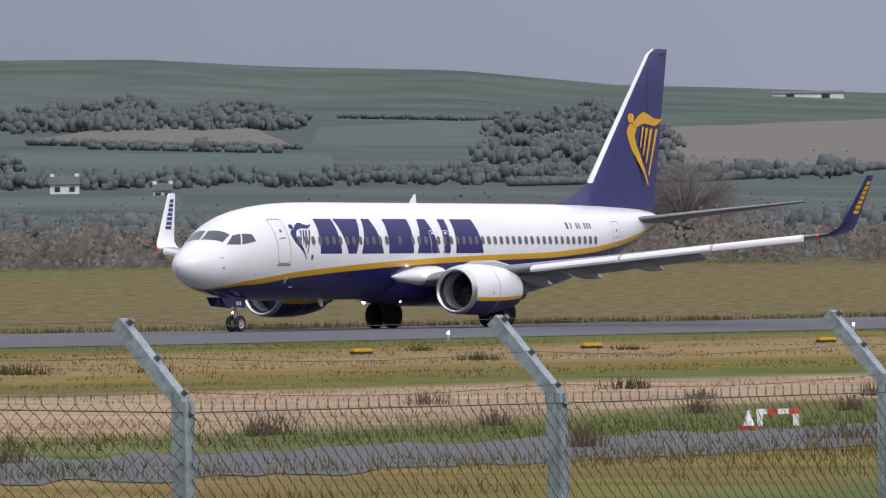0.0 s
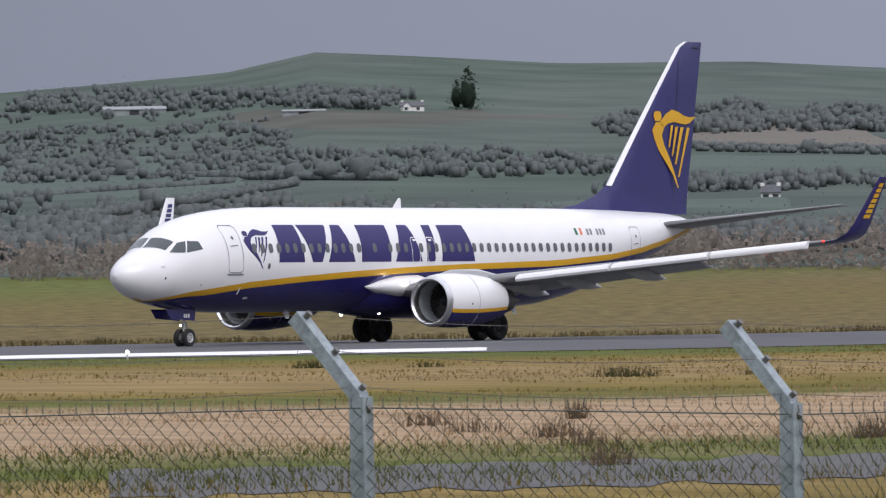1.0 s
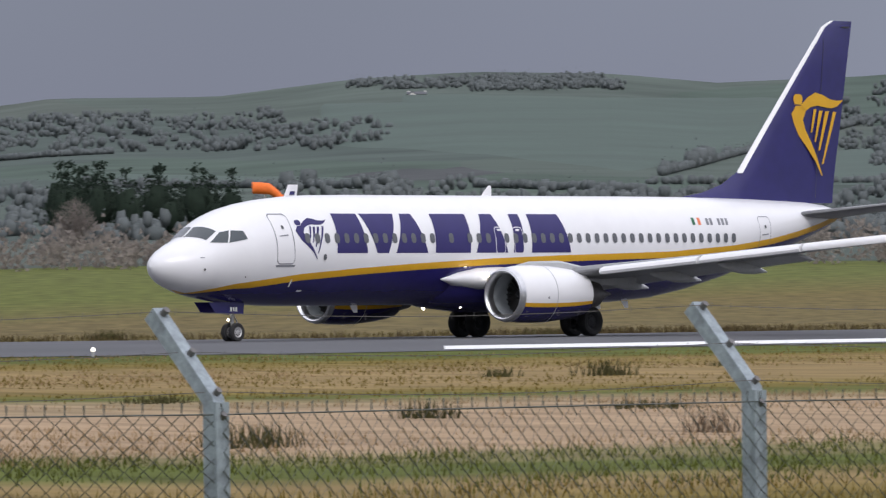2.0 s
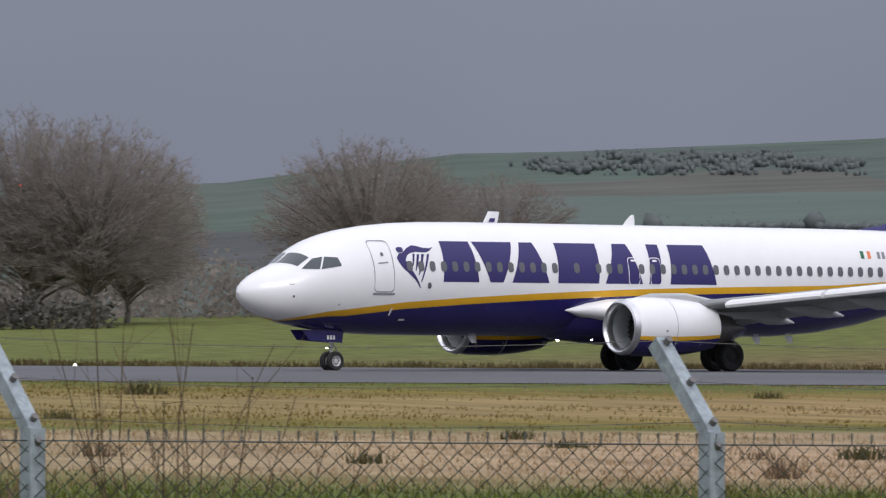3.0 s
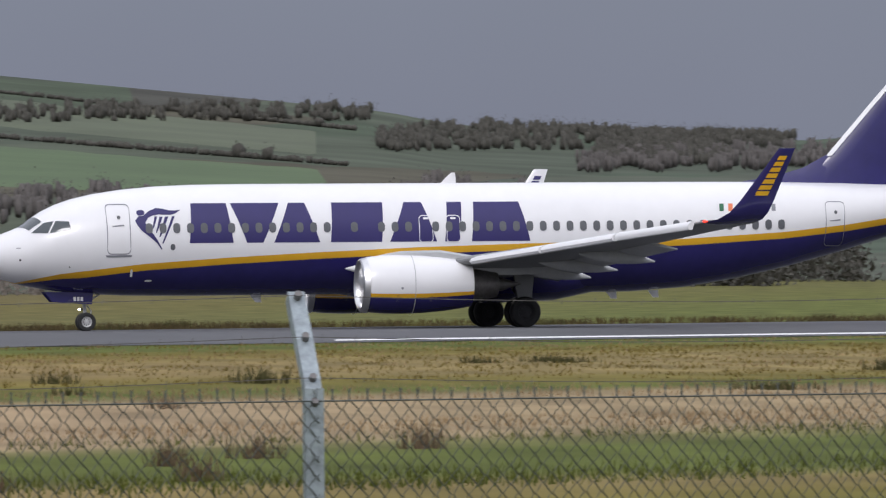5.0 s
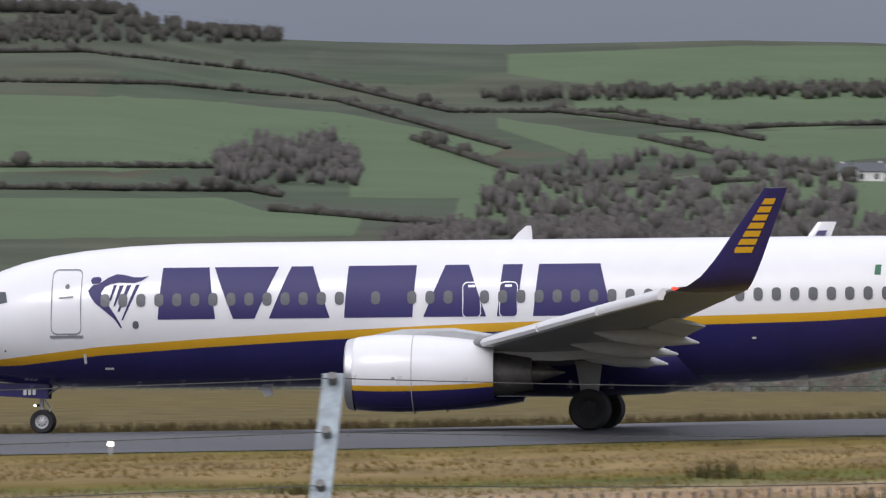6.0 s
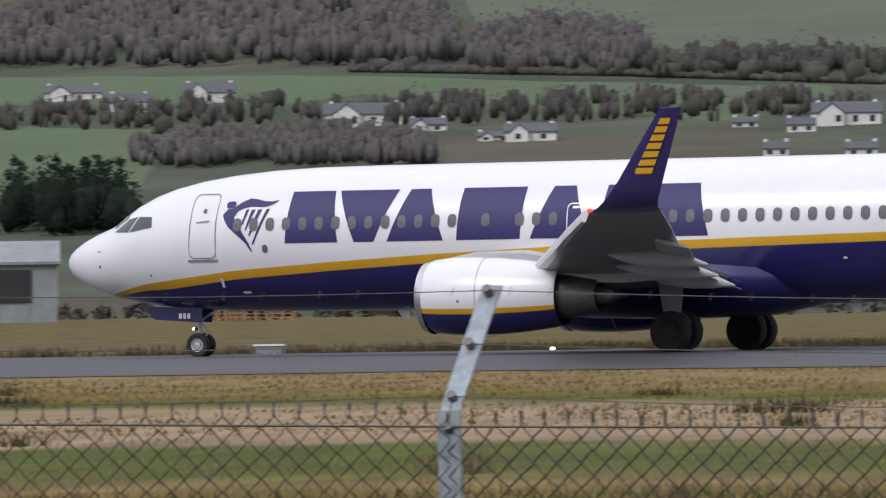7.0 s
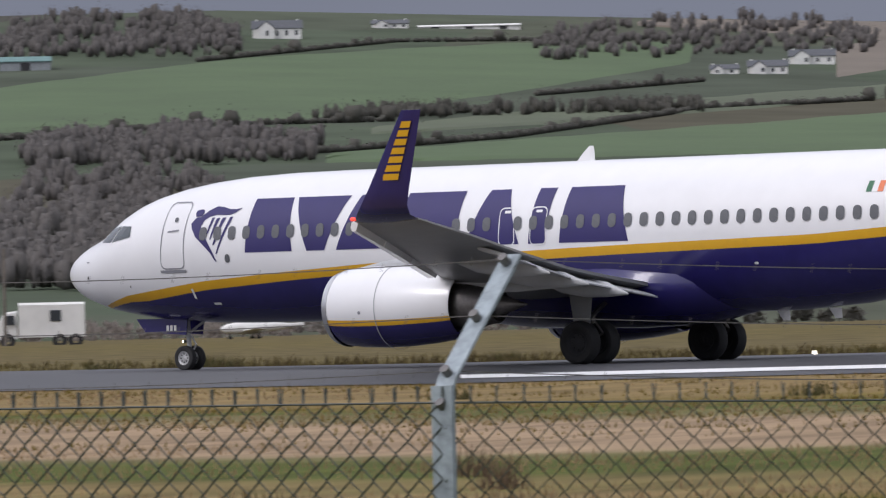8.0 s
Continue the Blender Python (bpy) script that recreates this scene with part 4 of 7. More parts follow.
for x, z, w, h, m, nm in ((1.55, 2.60, 0.07, 0.09, DARK, "pitot_port"), (1.5, 3.02, 0.16, 0.03, LINE, "probe"), (7.02, 3.02, 0.17, 0.22, WINDOWGREY, "service_port"), (3.3, 2.33, 0.05, 0.06, DARK, "probe"), (5.55, 2.1, 0.08, 0.28, WHITE, "drain_mast"), (6.2, 1.82, 0.26, 0.06, WHITE, "service_panel"), (24.2, 2.5, 0.12, 0.06, WHITE, "service_panel")):
    b = Build()
    disc(b, rounded(x, z, w, h, min(w, h) * 0.45, 3), 0.014)
    part(nm, b.mesh(nm, [m]), aircraft)

# lamps that are lit
for at, r, m in (((15.3, -0.8, 1.2), 0.085, LAMP), ((15.05, 0.85, 1.15), 0.085, LAMP), ((15.2, -2.3, 2.33), 0.08, LAMP), ((3.92, 0.0, 0.80), 0.04, LAMP)):
    b = Build()
    b.lathe([(-0.06, 0.005), (-0.05, r * 0.6), (0.0, r)], "x", at, 14)
    b.lathe([(0.0, r), (0.005, r * 1.12), (0.08, r * 0.8), (0.12, 0.01)], "x", at, 14, 1)
    part("landing_lamp", b.mesh("landing_lamp", [m, DARK], True), aircraft, "lit landing lamp in a dark housing")

# nose gear
b = Build()
b.tube((4.05, 0, 1.5), (4.12, 0, 0.36), 0.075, 0.06, 10)
b.tube((4.12, -0.26, 0.345), (4.12, 0.26, 0.345), 0.045, 0.045, 8)
b.tube((4.05, 0, 1.0), (4.75, 0, 1.4), 0.035, 0.035, 6)
b.tube((4.18, 0, 0.95), (4.35, 0, 0.7), 0.025, 0.025, 6)
b.tube((4.35, 0, 0.7), (4.16, 0, 0.45), 0.025, 0.025, 6)
nose_gear = part("nose_gear", b.mesh("nose_gear", [HUB], True), aircraft, "pale grey nose gear strut")
for s in (-1, 1):
    SPIN.append((make_wheel("nose_wheel", nose_gear, (4.12, s * 0.2, 0.345), 0.345, 0.2, True), 4.12, s * 0.2, 0.345))
    b = Build()
    b.loft([[Vector((x, s * y, z)) for x, z in ((2.55, zt + 0.02), (4.35, zt), (4.3, zb), (2.85, zb + 0.10))] for y, zt, zb in ((0.34, 1.42, 0.98), (0.37, 1.42, 0.98))])
    gd = part("gear_door", b.mesh("gear_door", [NAVY]), aircraft, "navy nose gear door hanging open")
    if s < 0:
        b = Build()
        for j in range(3):
            b.face([Vector((3.62 + 0.13 * j + dx, -0.385, dz)) for dx, dz in ((0, 1.10), (0.09, 1.10), (0.09, 1.25), (0, 1.25))])
        part("number_bar", b.mesh("number_bar", [WHITE]), gd, "three plain white bars")
# main gear
for s in (-1, 1):
    b = Build()
    b.tube((19.5, s * 2.95, 2.0), (19.73, s * 2.86, 0.57), 0.14, 0.11, 12)
    b.tube((19.73, s * 2.3, 0.565), (19.73, s * 3.4, 0.565), 0.07, 0.07, 8)
    b.tube((19.6, s * 2.85, 1.1), (19.5, s * 1.6, 1.7), 0.06, 0.06, 8)
    b.tube((19.9, s * 2.86, 1.1), (20.15, s * 2.86, 0.8), 0.03, 0.03, 6)
    b.tube((20.15, s * 2.86, 0.8), (19.8, s * 2.86, 0.62), 0.03, 0.03, 6)
    gear = part("main_gear", b.mesh("main_gear", [STEEL], True), aircraft, "dark steel main gear leg")
    for d in (-0.43, 0.43):
        SPIN.append((make_wheel("main_wheel", gear, (19.73, s * 2.86 + d, 0.565), 0.565, 0.42, False), 19.73, s * 2.86 + d, 0.565))
    b = Build()
    b.loft([[Vector((x, s * y, z)) for x, z in ((19.35, 1.9), (20.1, 1.9), (20.0, 1.05), (19.5, 1.05))] for y in (3.2, 3.23)])
    part("gear_door", b.mesh("main_gear_door", [WINGGREY]), aircraft, "grey main gear leg door")


# ---- fence ----
FENCE_Y, FENCE_A, FENCE_B = 18.8, 1.0056, 0.1596


def fence_top(k):
    """Height of the bend of post k."""
    return float(np.interp(k, (-15, -11, -10, -9, -8, -7, -4, 1, 2, 3, 4, 8), (1.025, 1.012, 0.965, 0.908, 0.88, 0.88, 0.842, 0.843, 0.845, 0.782, 0.766, 0.75)))


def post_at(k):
    # the straight, evenly spaced fence line, warped to fit the camera's view
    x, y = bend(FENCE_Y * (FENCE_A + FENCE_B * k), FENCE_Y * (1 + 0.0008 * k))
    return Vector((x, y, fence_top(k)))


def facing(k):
    """The way in which the arm of post k leans, square to the charted fence line, then turned with the view fit."""
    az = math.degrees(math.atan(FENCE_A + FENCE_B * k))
    turn = radians(float(np.interp(az, [b[0] for b in VIEW_BEND], [b[1] - b[0] for b in VIEW_BEND])))
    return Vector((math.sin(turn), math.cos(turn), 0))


fence = new("fence")
tagged(fence, "chain-link perimeter fence on cranked galvanised posts with barbed wire", "fence")
POSTS = list(range(-15, 9))
bends = {k: post_at(k) for k in POSTS}
b = Build()
# angle-section post with a cranked top, bend at the origin, arm leaning towards local +y
W = 0.06
sec = lambda c, u: [c + Vector((-W / 2, 0, 0)), c + Vector((W / 2, 0, 0)), c + Vector((W / 2, 0, 0)) + u * 0.008, c + Vector((-W / 2 + 0.01, 0, 0)) + u * 0.008, c + Vector((-W / 2 + 0.01, 0, 0)) + u * W, c + Vector((-W / 2, 0, 0)) + u * W]
up = Vector((0, 1, 0))
arm = Vector((0, 0.31, 0.345))
slant = Vector((0, 0.72, -0.70))
b.loft([sec(Vector((0, 0, -2.2)), up), sec(Vector((0, 0, -0.01)), up), sec(Vector((0, 0.012, 0.02)), slant.lerp(up, 0.5)), sec(arm, slant)])
b.loft([[Vector((x, -0.012, z)) for x, z in ((-W / 2 - 0.004, -2.2), (W / 2 + 0.004, -2.2))] + [Vector((x, 0.0, z)) for x, z in ((W / 2 + 0.004, -2.2), (-W / 2 - 0.004, -2.2))], [Vector((x, -0.012, 0.0)) for x in (-W / 2 - 0.004, W / 2 + 0.004)] + [Vector((x, 0.0, 0.0)) for x in (W / 2 + 0.004, -W / 2 - 0.004)]])
post_me = b.mesh("post", [GALV])
b = Build()
b.tube((0, -0.022, 0.018), (0, 0.012, -0.012), 0.014, 0.012, 8, 0, True)
bolt_me = b.mesh("bolt", [STEEL])
for k in POSTS:
    p, q = bends[k], bends[min(k + 1, POSTS[-1])] if k < POSTS[-1] else bends[k]
    yaw = math.atan2(facing(k).y, facing(k).x) - math.pi / 2
    po = part("post", post_me, fence, "cranked galvanised steel post")
    rnd = random.Random(k + 50)
    po.matrix_basis = Matrix.Translation(p) @ Matrix.Rotation(yaw + rnd.uniform(-0.02, 0.02), 4, "Z") @ Matrix.Rotation(rnd.uniform(-0.012, 0.012), 4, "Y")
    for u in (-0.18, 0.08, 0.5, 0.93):
        bo = part("bolt", bolt_me, po)
        bo.location = arm * u if u > 0 else Vector((0, 0, -0.06))

# one bay of chain link, one metre long per unit of x, woven from zigzag wires
def link_bay(cols):
    rows = 27
    dx, dz = 1.0 / cols, 0.069
    vs, fs = [], []
    rnd = random.Random(4)
    rw = 0.0021
    for c in range(cols):
        pts = []
        for r in range(rows * 2 + 1):
            x = (c + (0.98 if (r + c) % 2 else 0.02)) * dx
            z = -0.043 - r * dz / 2
            pts.append((x + rnd.uniform(-1, 1) * 0.0009, (0.003 if (r + c) % 2 else -0.003), z + rnd.uniform(-1, 1) * 0.003))
        x0, _, z0 = pts[0]
        pts.insert(0, (x0 + (0.0015 if c % 2 else -0.0015), 0.0, z0 + 0.040))
        n = len(vs)
        for x, y, z in pts:
            vs += [(x - rw / 3 * 1.25, y, z - rw * 0.4), (x, y - rw, z + rw), (x + rw / 3 * 1.25, y + rw, z - rw * 0.4)]
        for j in range(len(pts) - 1):
            for s in range(3):
                t = (s + 1) % 3
                fs.append((n + 3 * j + s, n + 3 * j + t, n + 3 * j + 3 + t, n + 3 * j + 3 + s))
    return mesh_of("chain_link", vs, fs, WIRE)


BAYS = {}
for k in POSTS[:-1]:
    p, q = bends[k], bends[k + 1]
    d = q - p
    ln = math.hypot(d.x, d.y)
    cols = 2 * round(ln / 0.070)
    if cols not in BAYS:
        BAYS[cols] = link_bay(cols)
    ob = part("chain_link", BAYS[cols], fence, "grey-green chain-link mesh")
    ob.matrix_basis = Matrix.Translation(p) @ Matrix.Rotation(math.atan2(d.y, d.x), 4, "Z") @ Matrix(((ln, 0, 0, 0), (0, 1, 0, -0.015), (d.z, 0, 1, 0), (0, 0, 0, 1))).to_4x4()
b = Build()
rings = []
for k in POSTS:
    c = bends[k] + Vector((0, -0.02, -0.045))
    rings.append([c + Vector((0, 0.0028, 0)), c + Vector((0, 0, 0.0028)), c + Vector((0, -0.0028, 0)), c + Vector((0, 0, -0.0028))])
b.loft(rings)
part("line_wire", b.mesh("line_wire", [WIRE]), fence, "top line wire")
for u in (0.08, 0.5, 0.93):
    b = Build()
    for k in POSTS[:-1]:
        p, q = bends[k], bends[k + 1]
        a1 = p + facing(k) * 0.31 * u + Vector((0, 0, 0.345 * u + 0.01))
        a2 = q + facing(k + 1) * 0.31 * u + Vector((0, 0, 0.345 * u + 0.01))
        n = 10
        pts = [a1.lerp(a2, j / n) - Vector((0, 0, 0.03 * math.sin(math.pi * j / n))) for j in range(n + 1)]
        for a, c in zip(pts, pts[1:]):
            b.tube(a, c, 0.0016, 0.0016, 3)
            for w in (0.2, 0.6):
                m = a.lerp(c, w)
                b.tube(m + Vector((0, 0, -0.012)), m + Vector((0.006, 0, 0.012)), 0.001, 0.001, 3)
    part("barbed_wire", b.mesh("barbed_wire", [RUST]), fence, "barbed wire strand")["kind"] = "stuff"


# ---- trees, hedges and scrub ----
def spray(b, rnd, c, r, n, size, up=0.0, k=0):
    """Loose small leaves or twig ends about a point."""
    for _ in range(n):
        d = Vector((rnd.gauss(0, 1), rnd.gauss(0, 1), rnd.gauss(0, 1)))
        p = c + Vector((d.x * r, d.y * r, d.z * r * 0.8)) * 0.5
        a = Vector((rnd.uniform(-1, 1), rnd.uniform(-1, 1), rnd.uniform(-1, 1) + up)).normalized() * size * rnd.uniform(0.6, 1.3)
        w = a.cross(Vector((rnd.uniform(-1, 1), rnd.uniform(-1, 1), rnd.uniform(-1, 1)))).normalized() * size * 0.45
        b.face([p - w, p + w, p + a], k)


def crown_meshes(seed, height, width, low=0.2, limbs=90, ivy=0, hairs=7, fill=0):
    """Meshes for a leafless tree whose limbs fan out to an uneven domed crown of fine twigs."""
    rnd = random.Random(seed)
    wood, twig, leaf = Build(), Build(), Build()
    zc, hz, hw = height * (1 + low) / 2, height * (1 - low) / 2, width / 2
    top = height * 0.42
    p, rad = Vector((0, 0, -0.4)), height * 0.02
    for j in range(5):
        q = Vector((rnd.gauss(0, 0.012) * height, rnd.gauss(0, 0.012) * height, top * (j + 1) / 5))
        wood.tube(p, q, rad, rad * 0.86, 7)
        for _ in range(ivy):
            spray(leaf, rnd, p.lerp(q, rnd.random()), 1.3, 7, 0.3)
        p, rad = q, rad * 0.86

    def hair(p, d, ln):
        w = d.cross(Vector((rnd.uniform(-1, 1), rnd.uniform(-1, 1), 0.3))).normalized() * 0.017
        twig.face([p - w, p + w, p + d * ln])

    for j in range(limbs):
        a = 2.399 * j + rnd.uniform(-0.3, 0.3)
        u = rnd.uniform(-0.75, 1.0)
        d = Vector((math.cos(a) * math.sqrt(1 - u * u), math.sin(a) * math.sqrt(1 - u * u), u))
        reach = 0.86 + 0.22 * noise.noise(d * 1.6 + Vector((seed, 0, 0))) + rnd.uniform(-0.08, 0.08)
        tip = Vector((d.x * hw * reach, d.y * hw * reach, zc + d.z * hz * reach))
        base = Vector((0, 0, min(top, tip.z * 0.8) * rnd.uniform(0.5, 1.0)))
        bow = base.lerp(tip, 0.5) + Vector((0, 0, 0.12 * height * (0.4 if u > 0 else 0.8)))
        pts = [base.lerp(bow, k / 6).lerp(bow.lerp(tip, k / 6), k / 6) for k in range(7)]
        r = height * rnd.uniform(0.005, 0.009)
        for k in range(6):
            (wood if k < 3 else twig).tube(pts[k], pts[k + 1], max(r * (1 - k / 7), 0.02), max(r * (1 - (k + 1) / 7), 0.016), 4 if k < 3 else 3)
            if ivy and k < 3 and tip.z < height * 0.75:
                spray(leaf, rnd, pts[k + 1], 1.6, ivy, 0.28)
            if k < 2:
                continue
            fwd = (pts[k + 1] - pts[k]).normalized()
            for _ in range(hairs):
                c = pts[k].lerp(pts[k + 1], rnd.random())
                e = (fwd + Vector((rnd.gauss(0, 0.65), rnd.gauss(0, 0.65), rnd.gauss(0.15, 0.5)))).normalized()
                ln = height * rnd.uniform(0.035, 0.085)
                hair(c, e, ln)
                for _ in range(4):
                    hair(c + e * ln * rnd.uniform(0.2, 0.9), (e + Vector((rnd.gauss(0, 0.6), rnd.gauss(0, 0.6), rnd.gauss(0.1, 0.5)))).normalized(), ln * rnd.uniform(0.4, 0.8))
    for _ in range(fill):
        u = rnd.uniform(-0.85, 1.0)
        a = rnd.uniform(0, 6.283)
        d = Vector((math.cos(a) * math.sqrt(1 - u * u), math.sin(a) * math.sqrt(1 - u * u), u))
        reach = (0.92 + 0.16 * noise.noise(d * 2.2 + Vector((seed, 5, 0)))) * rnd.uniform(0.25, 1.0) ** 0.45
        c = Vector((d.x * hw * reach, d.y * hw * reach, zc + d.z * hz * reach))
        for _ in range(4):
            hair(c, (d * 0.7 + Vector((rnd.gauss(0, 0.5), rnd.gauss(0, 0.5), rnd.gauss(0.3, 0.4)))).normalized(), height * rnd.uniform(0.03, 0.065))
    return wood.mesh("trunk", [BARK], True), twig.mesh("crown", [TWIG]), (leaf.mesh("ivy", [IVY]) if leaf.v else None)


ROUND = [(14, *crown_meshes(11, 14.7, 16.5, 0.05, 170, 0, 7, 3200), "broad leafless tree with a dense domed twig crown"), (14, *crown_meshes(12, 14.5, 15.5, 0.06, 160, 0, 7, 3000), "broad leafless tree with spreading limbs")]
TALL = [(15, *crown_meshes(21, 15, 6.0, 0.2, 60, 0, 6, 500), "tall slender leafless tree"), (15, *crown_meshes(22, 15, 6.5, 0.18, 70, 5), "tall leafless tree with ivy on its trunk"), (14, *crown_meshes(23, 14, 7.0, 0.2, 76, 1), "leafless tree in a shelter belt")]
IVIED = [(12, *crown_meshes(31, 12, 7.5, 0.15, 60, 22), "leafless tree smothered in dark ivy")]


def stand(kind, az, r, height, seed, wide=1.0):
    h0, w, t, i, label = kind
    tree = new("tree")
    tagged(tree, label, "tree", "trees round the airfield")
    part("trunk", w, tree)
    part("crown", t, tree, "bare brown twigs")
    if i:
        part("ivy", i, tree, "dark green ivy")
    k = height / h0 * random.Random(seed * 7 + 1).uniform(0.93, 1.06)
    p = land(az, r)
    tree.matrix_basis = Matrix.Translation(p - Vector((0, 0, 0.2))) @ Matrix.Rotation(seed * 1.7, 4, "Z") @ Matrix.Diagonal((k * wide, k * wide, k, 1))
    return tree


def tall_at(az, r, top_el):
    """Height that reaches a line of sight of that elevation."""
    return EYE_Z + r * math.tan(radians(top_el)) - land(az, r).z


def thicket(name, az0, az1, r0, r1, h0, h1, n, material, label, seed, size=0.5, per=16):
    """Scrub or a hedge: many loose sprays over a strip of land."""
    rnd = random.Random(seed)
    b = Build()
    for _ in range(n):
        u = rnd.random()
        az = az0 + (az1 - az0) * u
        r = rnd.uniform(r0, r1)
        p = land(az, r)
        h = rnd.uniform(h0, h1) * (0.75 + 0.5 * noise.noise(Vector((az * 1.7, seed, 0))))
        for j in range(4):
            spray(b, rnd, p + Vector((rnd.uniform(-1, 1) * h * 0.3, rnd.uniform(-1, 1) * h * 0.3, h * (0.12 + 0.25 * j))), h * (0.55 - 0.09 * j), per // 4, size, 0.7)
    ob = new(name, b.mesh(name, [material]))
    return tagged(ob, label, "scrub" if name == "scrub" else name, kind="stuff")


def lump(b, rnd, c, rx, rz):
    """One uneven clump of foliage mass."""
    rings = []
    for f, k in ((-0.8, 0.55), (-0.1, 1.0), (0.65, 0.7)):
        rings.append([c + Vector((math.cos(j * 1.2566) * rx * k * rnd.uniform(0.7, 1.25), math.sin(j * 1.2566) * rx * k * rnd.uniform(0.7, 1.25), rz * (f + rnd.uniform(-0.18, 0.18)))) for j in range(5)])
    b.loft(rings)


def hedge(points, h, seed, material=HEDGE, gap=1.6):
    """A field hedge on the hill along bearings and elevations."""
    rnd = random.Random(seed)
    b = Build()
    for (a0, e0), (a1, e1) in zip(points, points[1:]):
        p, q = land(a0, range_at(a0, e0)), land(a1, range_at(a1, e1))
        n = max(6, int((q - p).length / gap))
        for j in range(n):
            u = (j + rnd.random()) / n
            a, e = a0 + (a1 - a0) * u, e0 + (e1 - e0) * u
            c = land(a, range_at(a, e))
            tall = rnd.random() < 0.03
            hh = h * rnd.uniform(0.55, 0.95) * (rnd.uniform(1.8, 2.6) if tall else 1.0)
            lump(b, rnd, c + Vector((0, 0, hh * 0.42)), max(hh * 0.5, gap * 0.75), hh * 0.55)
            spray(b, rnd, c + Vector((0, 0, hh * 0.6)), hh * 0.9, 7, hh * 0.14, 0.6)
    ob = new("hedge", mesh_of("hedge", b.v, b.f, [material], None, True))
    return tagged(ob, "dark winter hedge between hill fields", "hedge", kind="stuff")


def wood(az0, az1, e0, e1, n, h, seed, material=HAZEWOOD, cone=False):
    """Distant woodland on the hill: trees as stacked uneven clumps with fine twig ends."""
    rnd = random.Random(seed)
    b = Build()
    for _ in range(int(n * (0.8 if material == HAZEWOOD else 1.0))):
        u = rnd.random()
        az = az0 + (az1 - az0) * u
        edge = 1 - 0.5 * abs(2 * u - 1) ** 4 + 0.25 * noise.noise(Vector((az * 2.5, seed, 0)))
        e = e0 + (e1 - e0) * rnd.random() * edge
        e = min(e, float(np.interp(az, SKYLINE_AZ, SKYLINE_EL)) - 0.01)
        c = land(az, range_at(az, e))
        hh = h * rnd.uniform(0.4, 0.85) * (0.95 if material == HAZEWOOD else 1.0)
        if cone:
            for j in range(7):
                spray(b, rnd, c + Vector((0, 0, hh * j / 7)), hh * 0.32 * (1.05 - j / 7), 34, hh * 0.05, -0.3)
            lump(b, rnd, c + Vector((0, 0, hh * 0.35)), hh * 0.17, hh * 0.35)
        else:
            if material == HAZEWOOD:
                for _ in range(6):
                    o = Vector((rnd.gauss(0, 0.42), rnd.gauss(0, 0.42), 0)) * hh
                    lump(b, rnd, c + o + Vector((0, 0, hh * rnd.uniform(0.12, 0.5))), hh * rnd.uniform(0.13, 0.24), hh * rnd.uniform(0.22, 0.34))
                spray(b, rnd, c + Vector((0, 0, hh * 0.5)), hh * 0.6, 8, hh * 0.06, 1.2)
                continue
            for _ in range(4):
                o = Vector((rnd.uniform(-1, 1), rnd.uniform(-1, 1), 0)) * hh * 0.24
                k = rnd.uniform(0.32, 0.5)
                lump(b, rnd, c + o + Vector((0, 0, hh * k)), hh * rnd.uniform(0.10, 0.18), hh * k * 0.95)
            spray(b, rnd, c + Vector((0, 0, hh * 0.55)), hh * 0.5, 26, hh * 0.07, 1.6)
    ob = new("woodland", mesh_of("woodland", b.v, b.f, [material], None, True))
    return tagged(ob, "leafless woodland on the hillside", "wood", kind="stuff")


FIELD_COUNT = [0]


def field_area(lower, upper, material, label, n=36, m=10):
    """One enclosed field on the hillside between two edges, given by bearing and elevation."""
    FIELD_COUNT[0] += 1
    lift = 0.12 + 0.012 * FIELD_COUNT[0]

    def along(edge, u):
        a = edge[0][0] + (edge[-1][0] - edge[0][0]) * u
        return a, float(np.interp(a, [p[0] for p in edge], [p[1] for p in edge]))

    vs, fs = [], []
    for i in range(n + 1):
        (a0, e0), (a1, e1) = along(lower, i / n), along(upper, i / n)
        for j in range(m + 1):
            a, e = a0 + (a1 - a0) * j / m, e0 + (e1 - e0) * j / m
            e += 0.012 * noise.noise(Vector((a * 3.0, j * 0.7, e0 * 5)))
            e = min(e, float(np.interp(a, SKYLINE_AZ, SKYLINE_EL)) - 0.012)
            tuck = j in (0, m) or i in (0, n)
            vs.append(land(a, range_at(a, e)) + Vector((0, 0, -0.6 if tuck else lift)))
    for i in range(n):
        for j in range(m):
            o = i * (m + 1) + j
            fs.append((o, o + m + 1, o + m + 2, o + 1))
    ob = new("hill_field", mesh_of("hill_field", vs, fs, material, smooth=True))
    return tagged(ob, label, "field", kind="structure")


# pasture and stubble for the far hills, with aerial haze mixed into the colours
HAZEPASTURE = mat("haze_tinted_pasture", (0.056, 0.084, 0.068), 1.0, vary=0.18, scale=0.02, fine=200)
HAZETILLAGE = mat("haze_tinted_stubble", (0.125, 0.112, 0.092), 1.0, vary=0.14, scale=0.02, fine=200)
PASTURE = mat("bright_pasture", (0.068, 0.106, 0.044), 1.0, vary=0.18, scale=0.02, fine=200)
PASTURE2 = mat("dull_pasture", (0.080, 0.096, 0.056), 1.0, vary=0.2, scale=0.02, fine=200)
TILLAGE = mat("stubble_field", (0.150, 0.125, 0.098), 1.0, vary=0.16, scale=0.02, fine=200)
ROADGREY = mat("hill_road_grey", (0.26, 0.26, 0.27), 0.8, vary=0.15, scale=0.05)


